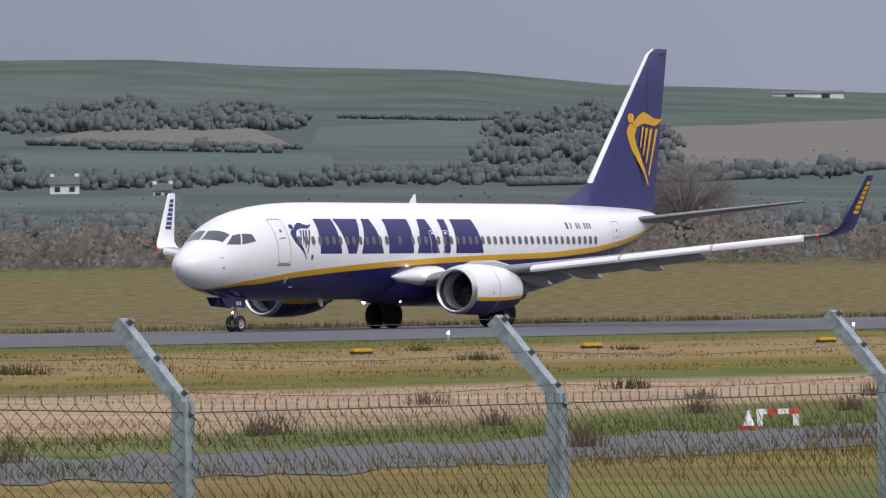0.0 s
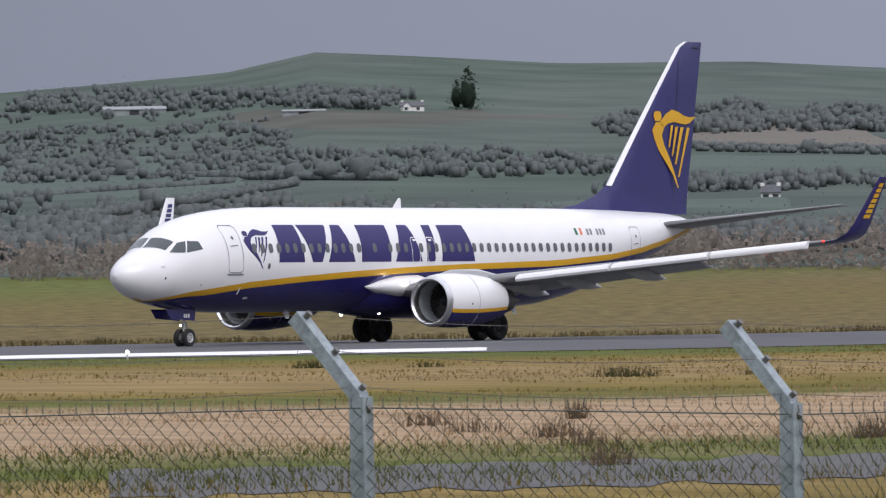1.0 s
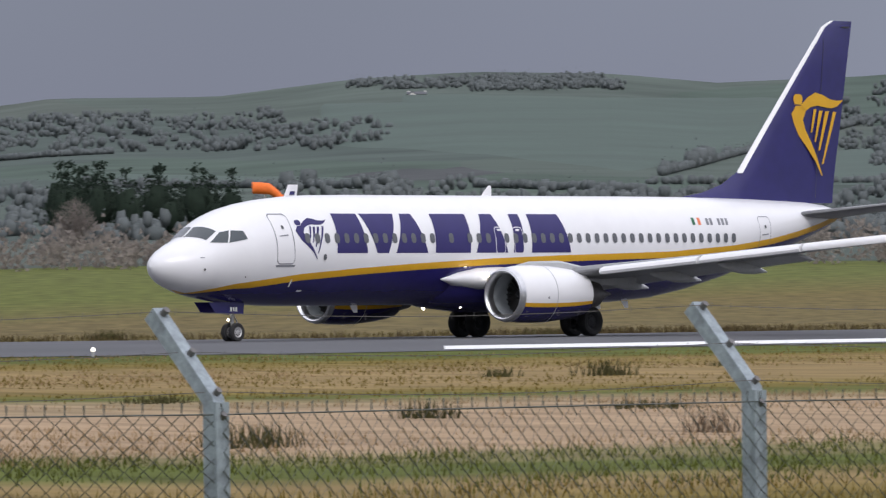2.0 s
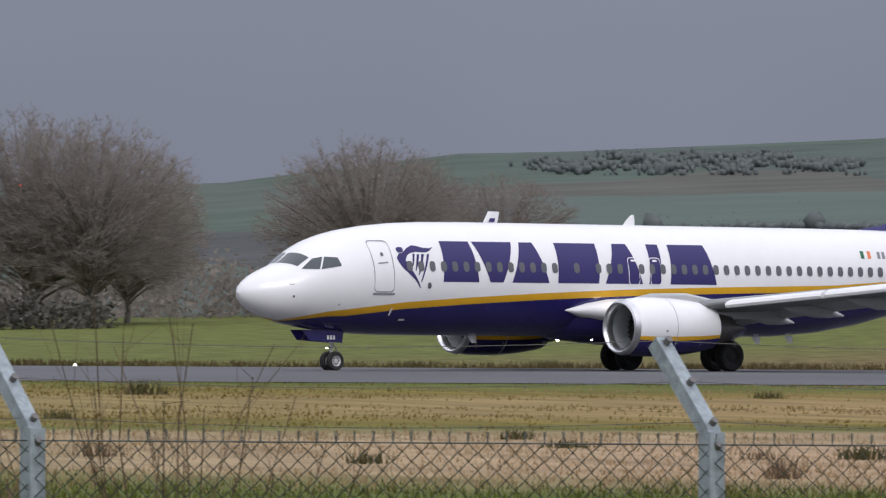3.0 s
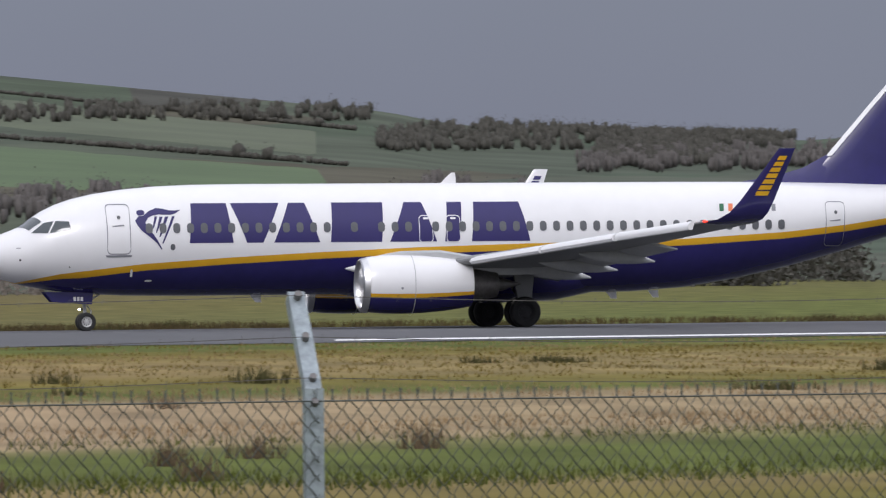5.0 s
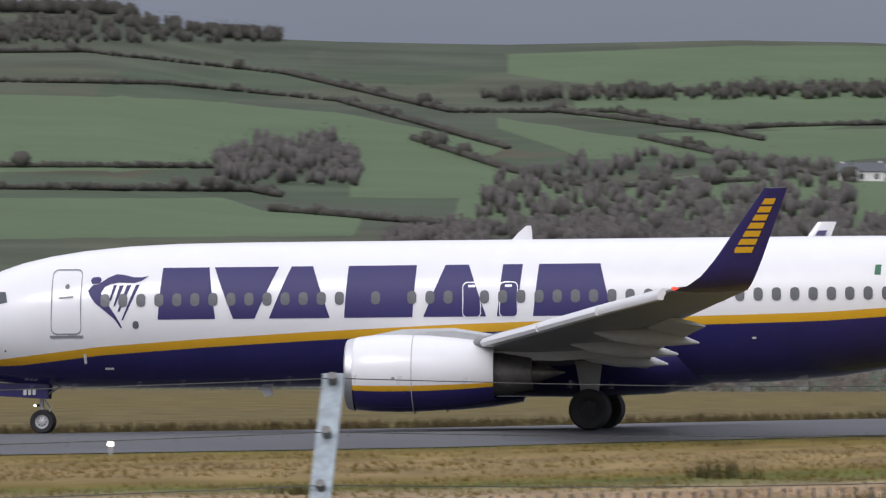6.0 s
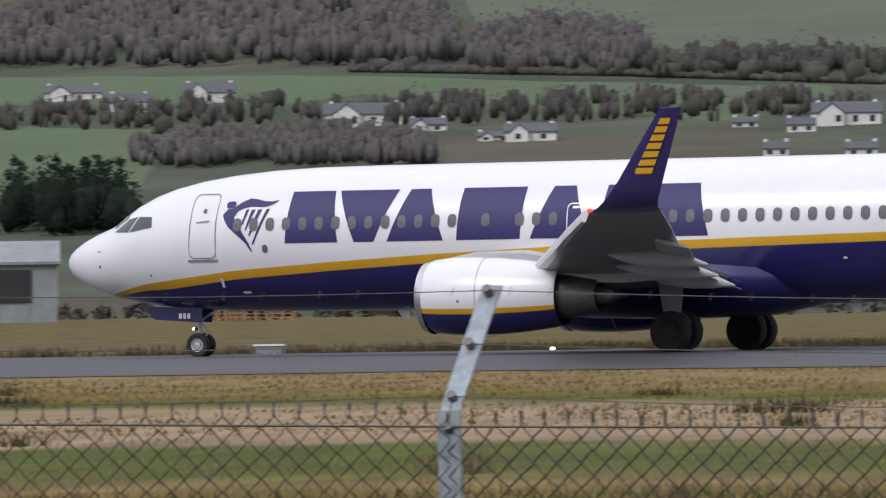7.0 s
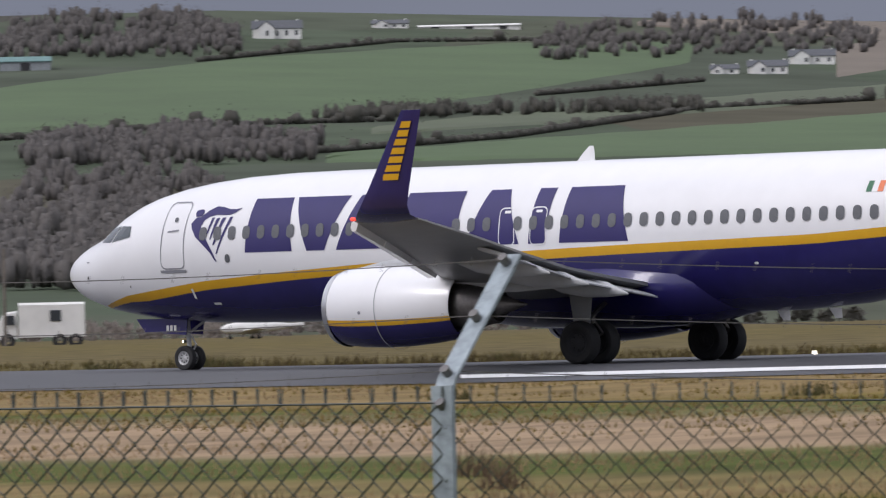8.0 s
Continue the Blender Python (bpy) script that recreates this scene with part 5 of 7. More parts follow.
# ---- houses and sheds ----
def house(az, el, w, h, walls=WALLW, roof=SLATE, near=None, turn=0.0, gables=1, openings=True, chimney=True, name="house", label="white rendered house with slate roof"):
    """A gabled house; its base stands at bearing az and elevation el, w and h in metres per kilometre of range."""
    r = near if near else range_at(az, el)
    w, h = w * r / 1000, h * r / 1000
    base = land(az, r)
    foot = -2.0
    if near:
        up = EYE_Z + r * math.tan(radians(el))
        foot = min(-1.0, base.z - up - 1.0)
        base.z = up
    ob = new(name)
    tagged(ob, label, name)
    ob.matrix_basis = Matrix.Translation(base - Vector((0, 0, 0.3))) @ Matrix.Rotation(-radians(az) + turn, 4, "Z")
    d = min(w * 0.7, 8.0)
    eave = h * 0.58
    b = Build()
    b.box((-w / 2, 0, foot), (w / 2, d, eave))
    for s in (-1, 1):
        b.face([Vector((s * w / 2, 0, eave)), Vector((s * w / 2, d, eave)), Vector((s * w / 2, d / 2, h))])
    part("wall", b.mesh("wall", [walls]), ob)
    b = Build()
    o = 0.03 * w
    for y0, y1 in ((-0.25, d / 2), (d + 0.25, d / 2)):
        z0 = eave - 0.15
        b.loft([[Vector((x, y0, z0)), Vector((x, y1, h)), Vector((x, y1, h + 0.22)), Vector((x, y0, z0 + 0.22))] for x in (-w / 2 - o, w / 2 + o)])
    part("roof", b.mesh("roof", [roof]), ob, "slate roof" if roof == SLATE else "")
    if gables and w > 6:
        gx = -w * 0.22
        b = Build()
        b.box((gx - w * 0.17, -1.6, foot), (gx + w * 0.17, 0.2, eave))
        b.face([Vector((gx - w * 0.17, -1.6, eave)), Vector((gx + w * 0.17, -1.6, eave)), Vector((gx, -1.6, h * 0.93))])
        part("gable", b.mesh("gable", [walls]), ob)
        b = Build()
        for s in (-1, 1):
            b.loft([[Vector((gx + s * w * 0.2, y, eave - 0.2)), Vector((gx, y, h * 0.94)), Vector((gx, y, h * 0.94 + 0.2)), Vector((gx + s * w * 0.2, y, eave))] for y in (-1.8, d / 2)])
        part("gable_roof", b.mesh("gable_roof", [roof]), ob)
    if chimney:
        for s in (-1, 1):
            b = Build()
            b.box((s * w * 0.42 - 0.35, d / 2 - 0.3, h - 0.5), (s * w * 0.42 + 0.35, d / 2 + 0.3, h + 0.55))
            part("chimney", b.mesh("chimney", [walls]), ob)
    if openings:
        n = max(2, int(w / 3.2))
        for lev in range(2 if eave > 4.2 else 1):
            for j in range(n):
                x = -w / 2 + w * (j + 0.5) / n
                yy = -1.63 if gables and w > 6 and abs(x + w * 0.22) < w * 0.17 - 0.4 else -0.03
                if gables and w > 6 and yy > -1 and abs(x + w * 0.22) < w * 0.17 + 0.5:
                    continue
                b = Build()
                b.box((x - 0.5, yy - 0.02, eave * (0.30 + 0.45 * lev) - 0.6 if eave > 4.2 else eave * 0.35), (x + 0.5, yy + 0.02, eave * (0.30 + 0.45 * lev) + 0.6 if eave > 4.2 else eave * 0.8))
                part("window", b.mesh("window", [PANE]), ob)
    return ob


def croft(az, r, base_el, w, ln, eave_el, ridge_el, turn, panes, stacks):
    """A gabled house seen on its gable end: gable width, length along the ridge, eave and ridge by elevation, turn in degrees."""
    z = lambda el: EYE_Z + r * math.tan(radians(el))
    p = land(az, r)
    p.z = min(p.z, z(base_el))
    eave, ridge = z(eave_el) - p.z, z(ridge_el) - p.z
    ob = new("house")
    tagged(ob, "cream rendered house with a dark slate roof behind a hedge", "house")
    ob.matrix_basis = Matrix.Translation(p) @ Matrix.Rotation(-radians(az) + radians(turn), 4, "Z")
    b = Build()
    b.loft([[Vector((x, y, zz)) for x, zz in ((-w / 2, -1.0), (w / 2, -1.0), (w / 2, eave), (0, ridge), (-w / 2, eave))] for y in (0, ln)])
    part("wall", b.mesh("wall", [WALLC]), ob)
    for s in (-1, 1):
        b = Build()
        b.loft([[Vector((s * (w / 2 + 0.3), y, eave - 0.3)), Vector((0, y, ridge + 0.03)), Vector((0, y, ridge + 0.22)), Vector((s * (w / 2 + 0.35), y, eave - 0.12))] for y in (-0.25, ln + 0.25)])
        part("roof", b.mesh("roof", [SLATE]), ob, "dark slate roof slope")
    for x, zz in panes:
        zz = eave - 0.4 if zz < 6 else eave + 0.6
        b = Build()
        b.box((x - 0.55, -0.06, zz - 0.65), (x + 0.55, -0.01, zz + 0.65))
        win = part("window", b.mesh("window", [WALLW]), ob, "window with a pale frame")
        b = Build()
        for q in (-1, 1):
            b.box((x + q * 0.26 - 0.2, -0.09, zz - 0.55), (x + q * 0.26 + 0.2, -0.065, zz + 0.55))
        part("pane", b.mesh("pane", [PANE]), win)
    for u, _ in stacks:
        b = Build()
        b.box((-0.35, 0.1 + u * ln, ridge - 0.4), (0.35, 1.0 + u * ln, ridge + 0.65))
        b.box((-0.42, 0.03 + u * ln, ridge + 0.65), (0.42, 1.07 + u * ln, ridge + 0.8))
        part("chimney", b.mesh("chimney", [WALLW]), ob)
    return ob


def shed(az, el, w, h, walls=SHEDGREY, roof=SHEDGREY, near=None, arch=False, name="shed", label="long farm shed with sheet roof", depth=14.0):
    r = near if near else range_at(az, el)
    w, h = w * r / 1000, h * r / 1000
    base = land(az, r)
    foot = -2.0
    if near:
        up = EYE_Z + r * math.tan(radians(el))
        foot = min(-1.0, base.z - up - 1.0)
        base.z = up
    ob = new(name)
    tagged(ob, label, name)
    ob.matrix_basis = Matrix.Translation(base - Vector((0, 0, 0.3))) @ Matrix.Rotation(-radians(az), 4, "Z")
    d = min(depth, w)
    eave = h * (0.35 if arch else 0.66)
    b = Build()
    b.box((-w / 2, 0, foot), (w / 2, d, eave))
    n = max(3, int(w / 2.5))
    for j in range(n + 1):
        x = -w / 2 + w * j / n
        b.box((x - 0.08, -0.08, -1), (x + 0.08, 0.0, eave))
    part("wall", b.mesh("wall", [walls]), ob)
    b = Build()
    m = 10
    sec = []
    for j in range(m + 1):
        u = j / m
        z = eave + (h - eave) * (math.sin(math.pi * u) if arch else 1 - abs(2 * u - 1))
        sec.append((-0.4 + (d + 0.8) * u, z))
    b.loft([[Vector((x, y, z)) for y, z in sec] + [Vector((x, y, z - 0.25)) for y, z in sec[::-1]] for x in (-w / 2 - 0.3, w / 2 + 0.3)])
    part("roof", b.mesh("roof", [roof]), ob)
    for j in range(max(1, int(w / 12))):
        b = Build()
        x = -w / 2 + w * (j + 0.5) / max(1, int(w / 12))
        b.box((x - min(1.6, w * 0.2), -0.12, 0), (x + min(1.6, w * 0.2), -0.08, eave * 0.8))
        part("door", b.mesh("door", [DARK]), ob, "dark doorway")
    return ob


# ---- airfield furniture ----
def hill_road(points):
    """A narrow grey road that climbs the hill."""
    vs, fs = [], []
    cs = []
    for (a0, e0), (a1, e1) in zip(points, points[1:]):
        for j in range(8):
            u = j / 8
            cs.append(land(a0 + (a1 - a0) * u, range_at(a0 + (a1 - a0) * u, e0 + (e1 - e0) * u)))
    for j, c in enumerate(cs):
        d = (cs[min(j + 1, len(cs) - 1)] - cs[max(j - 1, 0)]).normalized()
        n = Vector((-d.y, d.x, 0)).normalized() * 1.25
        vs += [c - n + Vector((0, 0, 1.2)), c + n + Vector((0, 0, 1.2))]
    for j in range(len(cs) - 1):
        fs.append((2 * j, 2 * j + 1, 2 * j + 3, 2 * j + 2))
    tagged(new("hill_road", mesh_of("hill_road", vs, fs, ROADGREY)), "grey country road climbing the hill", "road", kind="structure")


def runway_light(az, y):
    ob = new("runway_light")
    tagged(ob, "low lit runway edge light on a short stem", "light", "runway lights")
    ob.location = place(y * math.tan(radians(az)), y)
    b = Build()
    b.tube((0, 0, -0.1), (0, 0, 0.22), 0.035, 0.03, 8)
    part("stem", b.mesh("stem", [HUB], True), ob)
    b = Build()
    b.lathe([(0.2, 0.01), (0.21, 0.055), (0.27, 0.06), (0.32, 0.035), (0.33, 0.01)], "z", (0, 0, 0), 12)
    part("lens", b.mesh("lens", [LAMP_SOFT], True), ob, "lit lens")


def sign_box(az, y):
    ob = new("taxiway_sign")
    tagged(ob, "low yellow and black airfield sign on legs", "sign", "airfield signs")
    ob.matrix_basis = Matrix.Translation(place(y * math.tan(radians(az)), y)) @ Matrix.Rotation(-radians(az) + 0.5, 4, "Z")
    b = Build()
    b.box((-0.29, -0.12, 0.36), (0.29, 0.12, 0.45), 0)
    b.box((-0.30, -0.13, 0.28), (0.30, 0.13, 0.36), 1)
    part("panel", b.mesh("panel", [YELLOW, DARK]), ob)
    for s in (-0.25, 0.25):
        b = Build()
        b.tube((s, 0, -0.1), (s, 0, 0.34), 0.025, 0.025, 6)
        part("leg", b.mesh("leg", [HUB]), ob)


def cabinet(az, y, w, h, material, label):
    ob = new("equipment_cabinet")
    tagged(ob, label, "cabinet", "runway equipment cabinets")
    ob.matrix_basis = Matrix.Translation(place(y * math.tan(radians(az)), y)) @ Matrix.Rotation(-radians(az) * 0.6, 4, "Z")
    b = Build()
    b.box((-w / 2, -0.25, 0), (w / 2, 0.25, h))
    part("body", b.mesh("cabinet_body", [material]), ob)
    b = Build()
    b.loft([[Vector((x, -0.3, h)), Vector((x, 0.3, h)), Vector((x, 0.28, h + 0.06)), Vector((x, -0.28, h + 0.06))] for x in (-w / 2 - 0.05, w / 2 + 0.05)])
    part("lid", b.mesh("cabinet_lid", [HUB]), ob)
    for s in (-0.25, 0.25):
        b = Build()
        b.box((s * w - 0.16 * w, -0.27, 0.08), (s * w + 0.16 * w, -0.252, h - 0.05))
        part("door", b.mesh("cabinet_door", [SHEDGREY]), ob)


def windsock(az, r, top_el):
    h = tall_at(az, min(r, R1), top_el)
    ob = new("windsock")
    tagged(ob, "drooping orange windsock on a white mast", "windsock")
    p = land(az, r)
    ob.matrix_basis = Matrix.Translation(p) @ Matrix.Rotation(-radians(az), 4, "Z")
    b = Build()
    b.tube((0, 0, -0.5), (0, 0, h), 0.09, 0.05, 10)
    part("mast", b.mesh("mast", [HUB], True), ob)
    b = Build()
    rings = []
    for s, r0, dz in ((0, 0.42, 0), (0.6, 0.42, -0.02), (1.2, 0.4, -0.08), (1.6, 0.38, -0.35), (2.2, 0.34, -0.9), (2.8, 0.28, -1.5)):
        rings.append([Vector((-0.9 + s, r0 * math.cos(a), h - 0.1 + dz + r0 * math.sin(a))) for a in [j * math.pi / 7 for j in range(14)]])
    b.loft(rings, caps=False)
    part("sock", b.mesh("sock", [SOCK], True), ob, "drooping orange fabric sock")


def tuft(name, az, y, w, h, n, seed, material, label, dz=0.0, thin=0.012):
    """Upright stalks on the airfield grass."""
    rnd = random.Random(seed)
    b = Build()
    c = place(y * math.tan(radians(az)), y)
    for _ in range(n):
        a = rnd.uniform(0, 6.28)
        d = rnd.random() ** 0.6 * w / 2
        p = c + Vector((d * math.cos(a), d * math.sin(a), -0.05))
        hh = h * rnd.uniform(0.5, 1.1)
        q = p + Vector((rnd.gauss(0, 0.22) * hh, rnd.gauss(0, 0.22) * hh, hh))
        m = p.lerp(q, 0.5) + Vector((rnd.gauss(0, 0.04) * hh, 0, 0))
        v = Vector((math.cos(a), math.sin(a), 0)).cross(Vector((0, 0, 1))) * thin
        b.face([p - v, p + v, m + v * 0.8, m - v * 0.8])
        b.face([m - v * 0.8, m + v * 0.8, q])
    ob = new(name, b.mesh(name, [material]))
    return tagged(ob, label, "grass tuft", kind="stuff")


def stalk_bush(az, y, top, seed, spread=0.5, n=26):
    """A leafless sapling with thin upright stems standing behind the fence."""
    rnd = random.Random(seed)
    b = Build()
    c = place(y * math.tan(radians(az)), y)
    for _ in range(n):
        d = Vector((rnd.gauss(0, spread * 0.3), rnd.gauss(0, spread * 0.3), 1)).normalized()
        ln = (top - c.z) * rnd.uniform(0.72, 1.0)
        p = c + Vector((rnd.gauss(0, 0.06), rnd.gauss(0, 0.06), 0))
        r0 = 0.008
        for j in range(5):
            q = p + d * ln / 5
            b.tube(p, q, r0, r0 * 0.8, 4)
            if j > 1:
                for _ in range(2):
                    e = (d + Vector((rnd.gauss(0, 0.4), rnd.gauss(0, 0.4), rnd.uniform(-0.1, 0.3)))).normalized() * ln * 0.14
                    b.tube(p.lerp(q, rnd.random()), p.lerp(q, 0.5) + e, r0 * 0.5, r0 * 0.25, 3)
            p, r0 = q, r0 * 0.8
            d = (d + Vector((rnd.gauss(0, 0.12), rnd.gauss(0, 0.12), 0.02))).normalized()
    tagged(new("sapling", b.mesh("sapling", [DRYTWIG])), "leafless sapling with thin brown stems by the fence", "bush")


def pole(az, r, top_el, lamp=False, arms=True):
    ob = new("utility_pole" if not lamp else "obstruction_mast")
    tagged(ob, "dark wooden utility pole with a cross arm" if not lamp else "thin mast with a red lamp on top", "pole")
    p = land(az, r)
    h = tall_at(az, r, top_el)
    ob.matrix_basis = Matrix.Translation(p) @ Matrix.Rotation(-radians(az), 4, "Z")
    b = Build()
    b.tube((0, 0, -0.5), (0, 0, h), 0.14 if not lamp else 0.07, 0.1 if not lamp else 0.05, 8)
    part("shaft", b.mesh("shaft", [BARK if not lamp else HUB], True), ob)
    b = Build()
    if lamp:
        b.lathe([(h, 0.02), (h + 0.02, 0.2), (h + 0.35, 0.18), (h + 0.42, 0.02)], "z", (0, 0, 0), 10)
        part("lamp", b.mesh("mast_lamp", [REDLAMP], True), ob, "red lamp")
    elif arms:
        b.box((-1.3, -0.08, h - 0.25), (1.3, 0.08, h - 0.1))
        part("cross_arm", b.mesh("cross_arm", [BARK]), ob)


def truck(az, r):
    ob = new("truck")
    tagged(ob, "white airport utility truck parked on rough ground", "truck")
    ob.matrix_basis = Matrix.Translation(land(az, r)) @ Matrix.Rotation(-radians(az), 4, "Z") @ Matrix.Scale(1.22, 4)
    b = Build()
    rings = [[Vector((x, y, z)) for y, z in ((-1.1, 0.7), (-1.1, zt - 0.15), (-0.9, zt), (0.9, zt), (1.1, zt - 0.15), (1.1, 0.7))] for x, zt in ((-1.6, 2.9), (2.6, 2.9))]
    b.loft(rings)
    part("box_body", b.mesh("box_body", [WALLW]), ob)
    b = Build()
    b.loft([[Vector((x, y, z)) for y, z in ((-1.0, 0.6), (-1.0, zt - 0.1), (-0.85, zt), (0.85, zt), (1.0, zt - 0.1), (1.0, 0.6))] for x, zt in ((-3.1, 1.3), (-2.9, 1.6), (-2.5, 2.3), (-1.7, 2.4))])
    part("cab", b.mesh("cab", [WALLW]), ob)
    for x0, x1, z0, z1 in ((0.4, 1.1, 1.7, 2.4), (-2.4, -1.85, 1.5, 2.1)):
        b = Build()
        b.box((x0, -1.14, z0), (x1, -1.10, z1))
        part("window", b.mesh("truck_window", [PANE]), ob)
    for x in (-2.3, 1.0, 2.0):
        w = Build()
        w.lathe([(-0.15, 0.2), (-0.15, 0.42), (-0.1, 0.48), (0.1, 0.48), (0.15, 0.42)], "y", (x, -0.95, 0.48), 16)
        part("wheel", w.mesh("truck_wheel", [RUBBER], True), ob)


def light_plane(az, r):
    ob = new("light_aircraft")
    tagged(ob, "small white light aircraft parked on grass", "airplane")
    ob.matrix_basis = Matrix.Translation(land(az, r)) @ Matrix.Rotation(-radians(az) + 0.25, 4, "Z")
    b = Build()
    b.loft([[Vector((x, rr * math.cos(a), 1.0 + dz + rr * math.sin(a))) for a in [j * math.pi / 5 for j in range(10)]] for x, rr, dz in ((-3, 0.12, 0), (-2.6, 0.4, 0), (-1, 0.6, 0.1), (0.4, 0.5, 0.1), (4, 0.1, 0.25))])
    part("body", b.mesh("body", [WALLW], True), ob)
    b = Build()
    b.loft([airfoil(-1.2, 0.3, y, 0.8 + abs(y) * 0.05, 0.1, 5) for y in (-5, 0, 5)])
    part("wing", b.mesh("small_wing", [WALLW], True), ob)
    b = Build()
    b.loft([[Vector((3.3 + z * 0.4, 0.04, 1.1 + z)), Vector((4.2 + z * 0.1, 0.04, 1.1 + z)), Vector((4.2 + z * 0.1, -0.04, 1.1 + z)), Vector((3.3 + z * 0.4, -0.04, 1.1 + z))] for z in (0, 1.2)])
    part("tail", b.mesh("tail", [WALLW]), ob)
    for x, y in ((-2.2, 0), (0, -1.1), (0, 1.1)):
        b = Build()
        b.tube((x, y, 0.9), (x, y, 0.2), 0.05, 0.05, 6)
        b.lathe([(-0.08, 0.05), (-0.08, 0.2), (0.08, 0.2), (0.08, 0.05)], "y", (x, y, 0.2), 12)
        part("gear_leg", b.mesh("gear_leg", [RUBBER]), ob)


def barrier_blocks(az0, az1, y, n):
    """A row of red and white plastic barriers."""
    b = Build()
    b.loft([[Vector((x, yy, z)) for yy, z in ((-0.18, -0.05), (-0.15, 0.08), (-0.08, 0.22), (0.08, 0.22), (0.15, 0.08), (0.18, -0.05))] for x in (-0.2, -0.18, 0.18, 0.2)])
    for j in range(n):
        az = az0 + (az1 - az0) * j / (n - 1)
        ob = new("barrier", b.mesh("barrier", [RED if j % 2 else MARK]))
        tagged(ob, "red plastic barrier block in a row" if j % 2 else "white plastic barrier block in a row", "barrier", "row of barriers")
        ob.matrix_basis = Matrix.Translation(place(y * math.tan(radians(az)), y)) @ Matrix.Rotation(-radians(az) * 0.3, 4, "Z")


def by_road(az, r):
    a = radians(az)
    return Vector((r * math.sin(a), r * math.cos(a), EYE_Z - r * math.tan(radians(1.132 - (r - 109.5) * 0.012))))


def road_cone(az, r):
    """A small traffic cone beside the perimeter road."""
    ob = new("traffic_cone")
    tagged(ob, "small white traffic cone with a red base by the wet road", "cone")
    ob.location = by_road(az, r)
    b = Build()
    b.box((-0.12, -0.12, -0.12), (0.12, 0.12, 0.03))
    part("base", b.mesh("cone_base", [RED]), ob)
    b = Build()
    b.lathe([(0.03, 0.09), (0.15, 0.06), (0.28, 0.025), (0.285, 0.002)], "z", (0, 0, 0), 12)
    part("body", b.mesh("cone_body", [MARK], True), ob)


def plank_barrier(az, r):
    """A low plank barrier on two feet."""
    ob = new("plank_barrier")
    tagged(ob, "low white and red plank barrier by the wet road", "barrier")
    ob.matrix_basis = Matrix.Translation(by_road(az, r)) @ Matrix.Rotation(-radians(az), 4, "Z")
    for j in range(4):
        b = Build()
        b.box((-0.36 + 0.18 * j, -0.02, 0.16), (-0.18 + 0.18 * j, 0.02, 0.25))
        part("plank", b.mesh("plank", [RED if j % 2 else MARK]), ob)
    for x in (-0.3, 0.3):
        b = Build()
        b.box((x - 0.05, -0.12, -0.15), (x + 0.05, 0.12, 0.16))
        part("foot", b.mesh("barrier_foot", [MARK]), ob)


def pallet_stack(az, r, seed):
    rnd = random.Random(seed)
    ob = new("pallet_stack")
    tagged(ob, "stack of pale timber pallets outdoors", "pallets")
    ob.matrix_basis = Matrix.Translation(land(az, r)) @ Matrix.Rotation(-radians(az) + rnd.uniform(-0.2, 0.2), 4, "Z")
    for j in range(rnd.randint(5, 9)):
        b = Build()
        z = j * 0.3
        for x in (-0.55, 0, 0.55):
            b.box((x - 0.07, -0.5, z), (x + 0.07, 0.5, z + 0.2))
        b.box((-0.65, -0.52, z + 0.2), (0.65, 0.52, z + 0.27))
        pl = part("pallet", b.mesh("pallet", [PALLET]), ob)
        pl.matrix_basis = Matrix.Diagonal((1.6, 1.6, 1, 1))


PALLET = mat("pale_pallet_wood", (0.40, 0.235, 0.115), 0.85, vary=0.25, scale=2)


def mist_material(name, tone, dense, scale):
    m = bpy.data.materials.new(name)
    m.use_nodes = True
    nt = m.node_tree
    b = nt.nodes["Principled BSDF"]
    b.inputs["Base Color"].default_value, b.inputs["Roughness"].default_value = (*tone, 1), 1.0
    co = nt.nodes.new("ShaderNodeTexCoord")
    n = nt.nodes.new("ShaderNodeTexNoise")
    n.inputs["Scale"].default_value, n.inputs["Detail"].default_value = scale, 6.0
    mr = nt.nodes.new("ShaderNodeMapRange")
    mr.inputs["From Min"].default_value, mr.inputs["From Max"].default_value = 0.42, 0.75
    mr.inputs["To Min"].default_value, mr.inputs["To Max"].default_value = 0.0, dense
    nt.links.new(co.outputs["Object"], n.inputs["Vector"])
    nt.links.new(n.outputs["Fac"], mr.inputs["Value"])
    nt.links.new(mr.outputs["Result"], b.inputs["Alpha"])
    return m


def puff(b, c, r, rnd, squash=1.0):
    rings = []
    for i in range(1, 8):
        a = math.pi * i / 8
        rings.append([Vector(c) + Vector((math.sin(a) * math.cos(u), math.sin(a) * math.sin(u), math.cos(a) * squash)) * r * rnd.uniform(0.75, 1.2) for u in [j * math.pi / 6 for j in range(12)]])
    b.loft(rings)


def smoke_column(az, el0, el1, w):
    """Chimney smoke: a broken column of pale puffs."""
    r = range_at(az, el0)
    p, k = land(az, r), r * math.pi / 180
    rnd = random.Random(8)
    b = Build()
    for j in range(16):
        u = j / 15
        puff(b, (p.x + rnd.gauss(0, 0.2) * w * k, p.y, p.z + (el1 - el0) * k * u), w * k * rnd.uniform(0.22, 0.4), rnd)
    tagged(new("smoke", b.mesh("smoke", [mist_material("pale_smoke", (0.8, 0.8, 0.82), 0.55, 0.35)], True)), "pale chimney smoke rising in puffs", "smoke", kind="stuff")


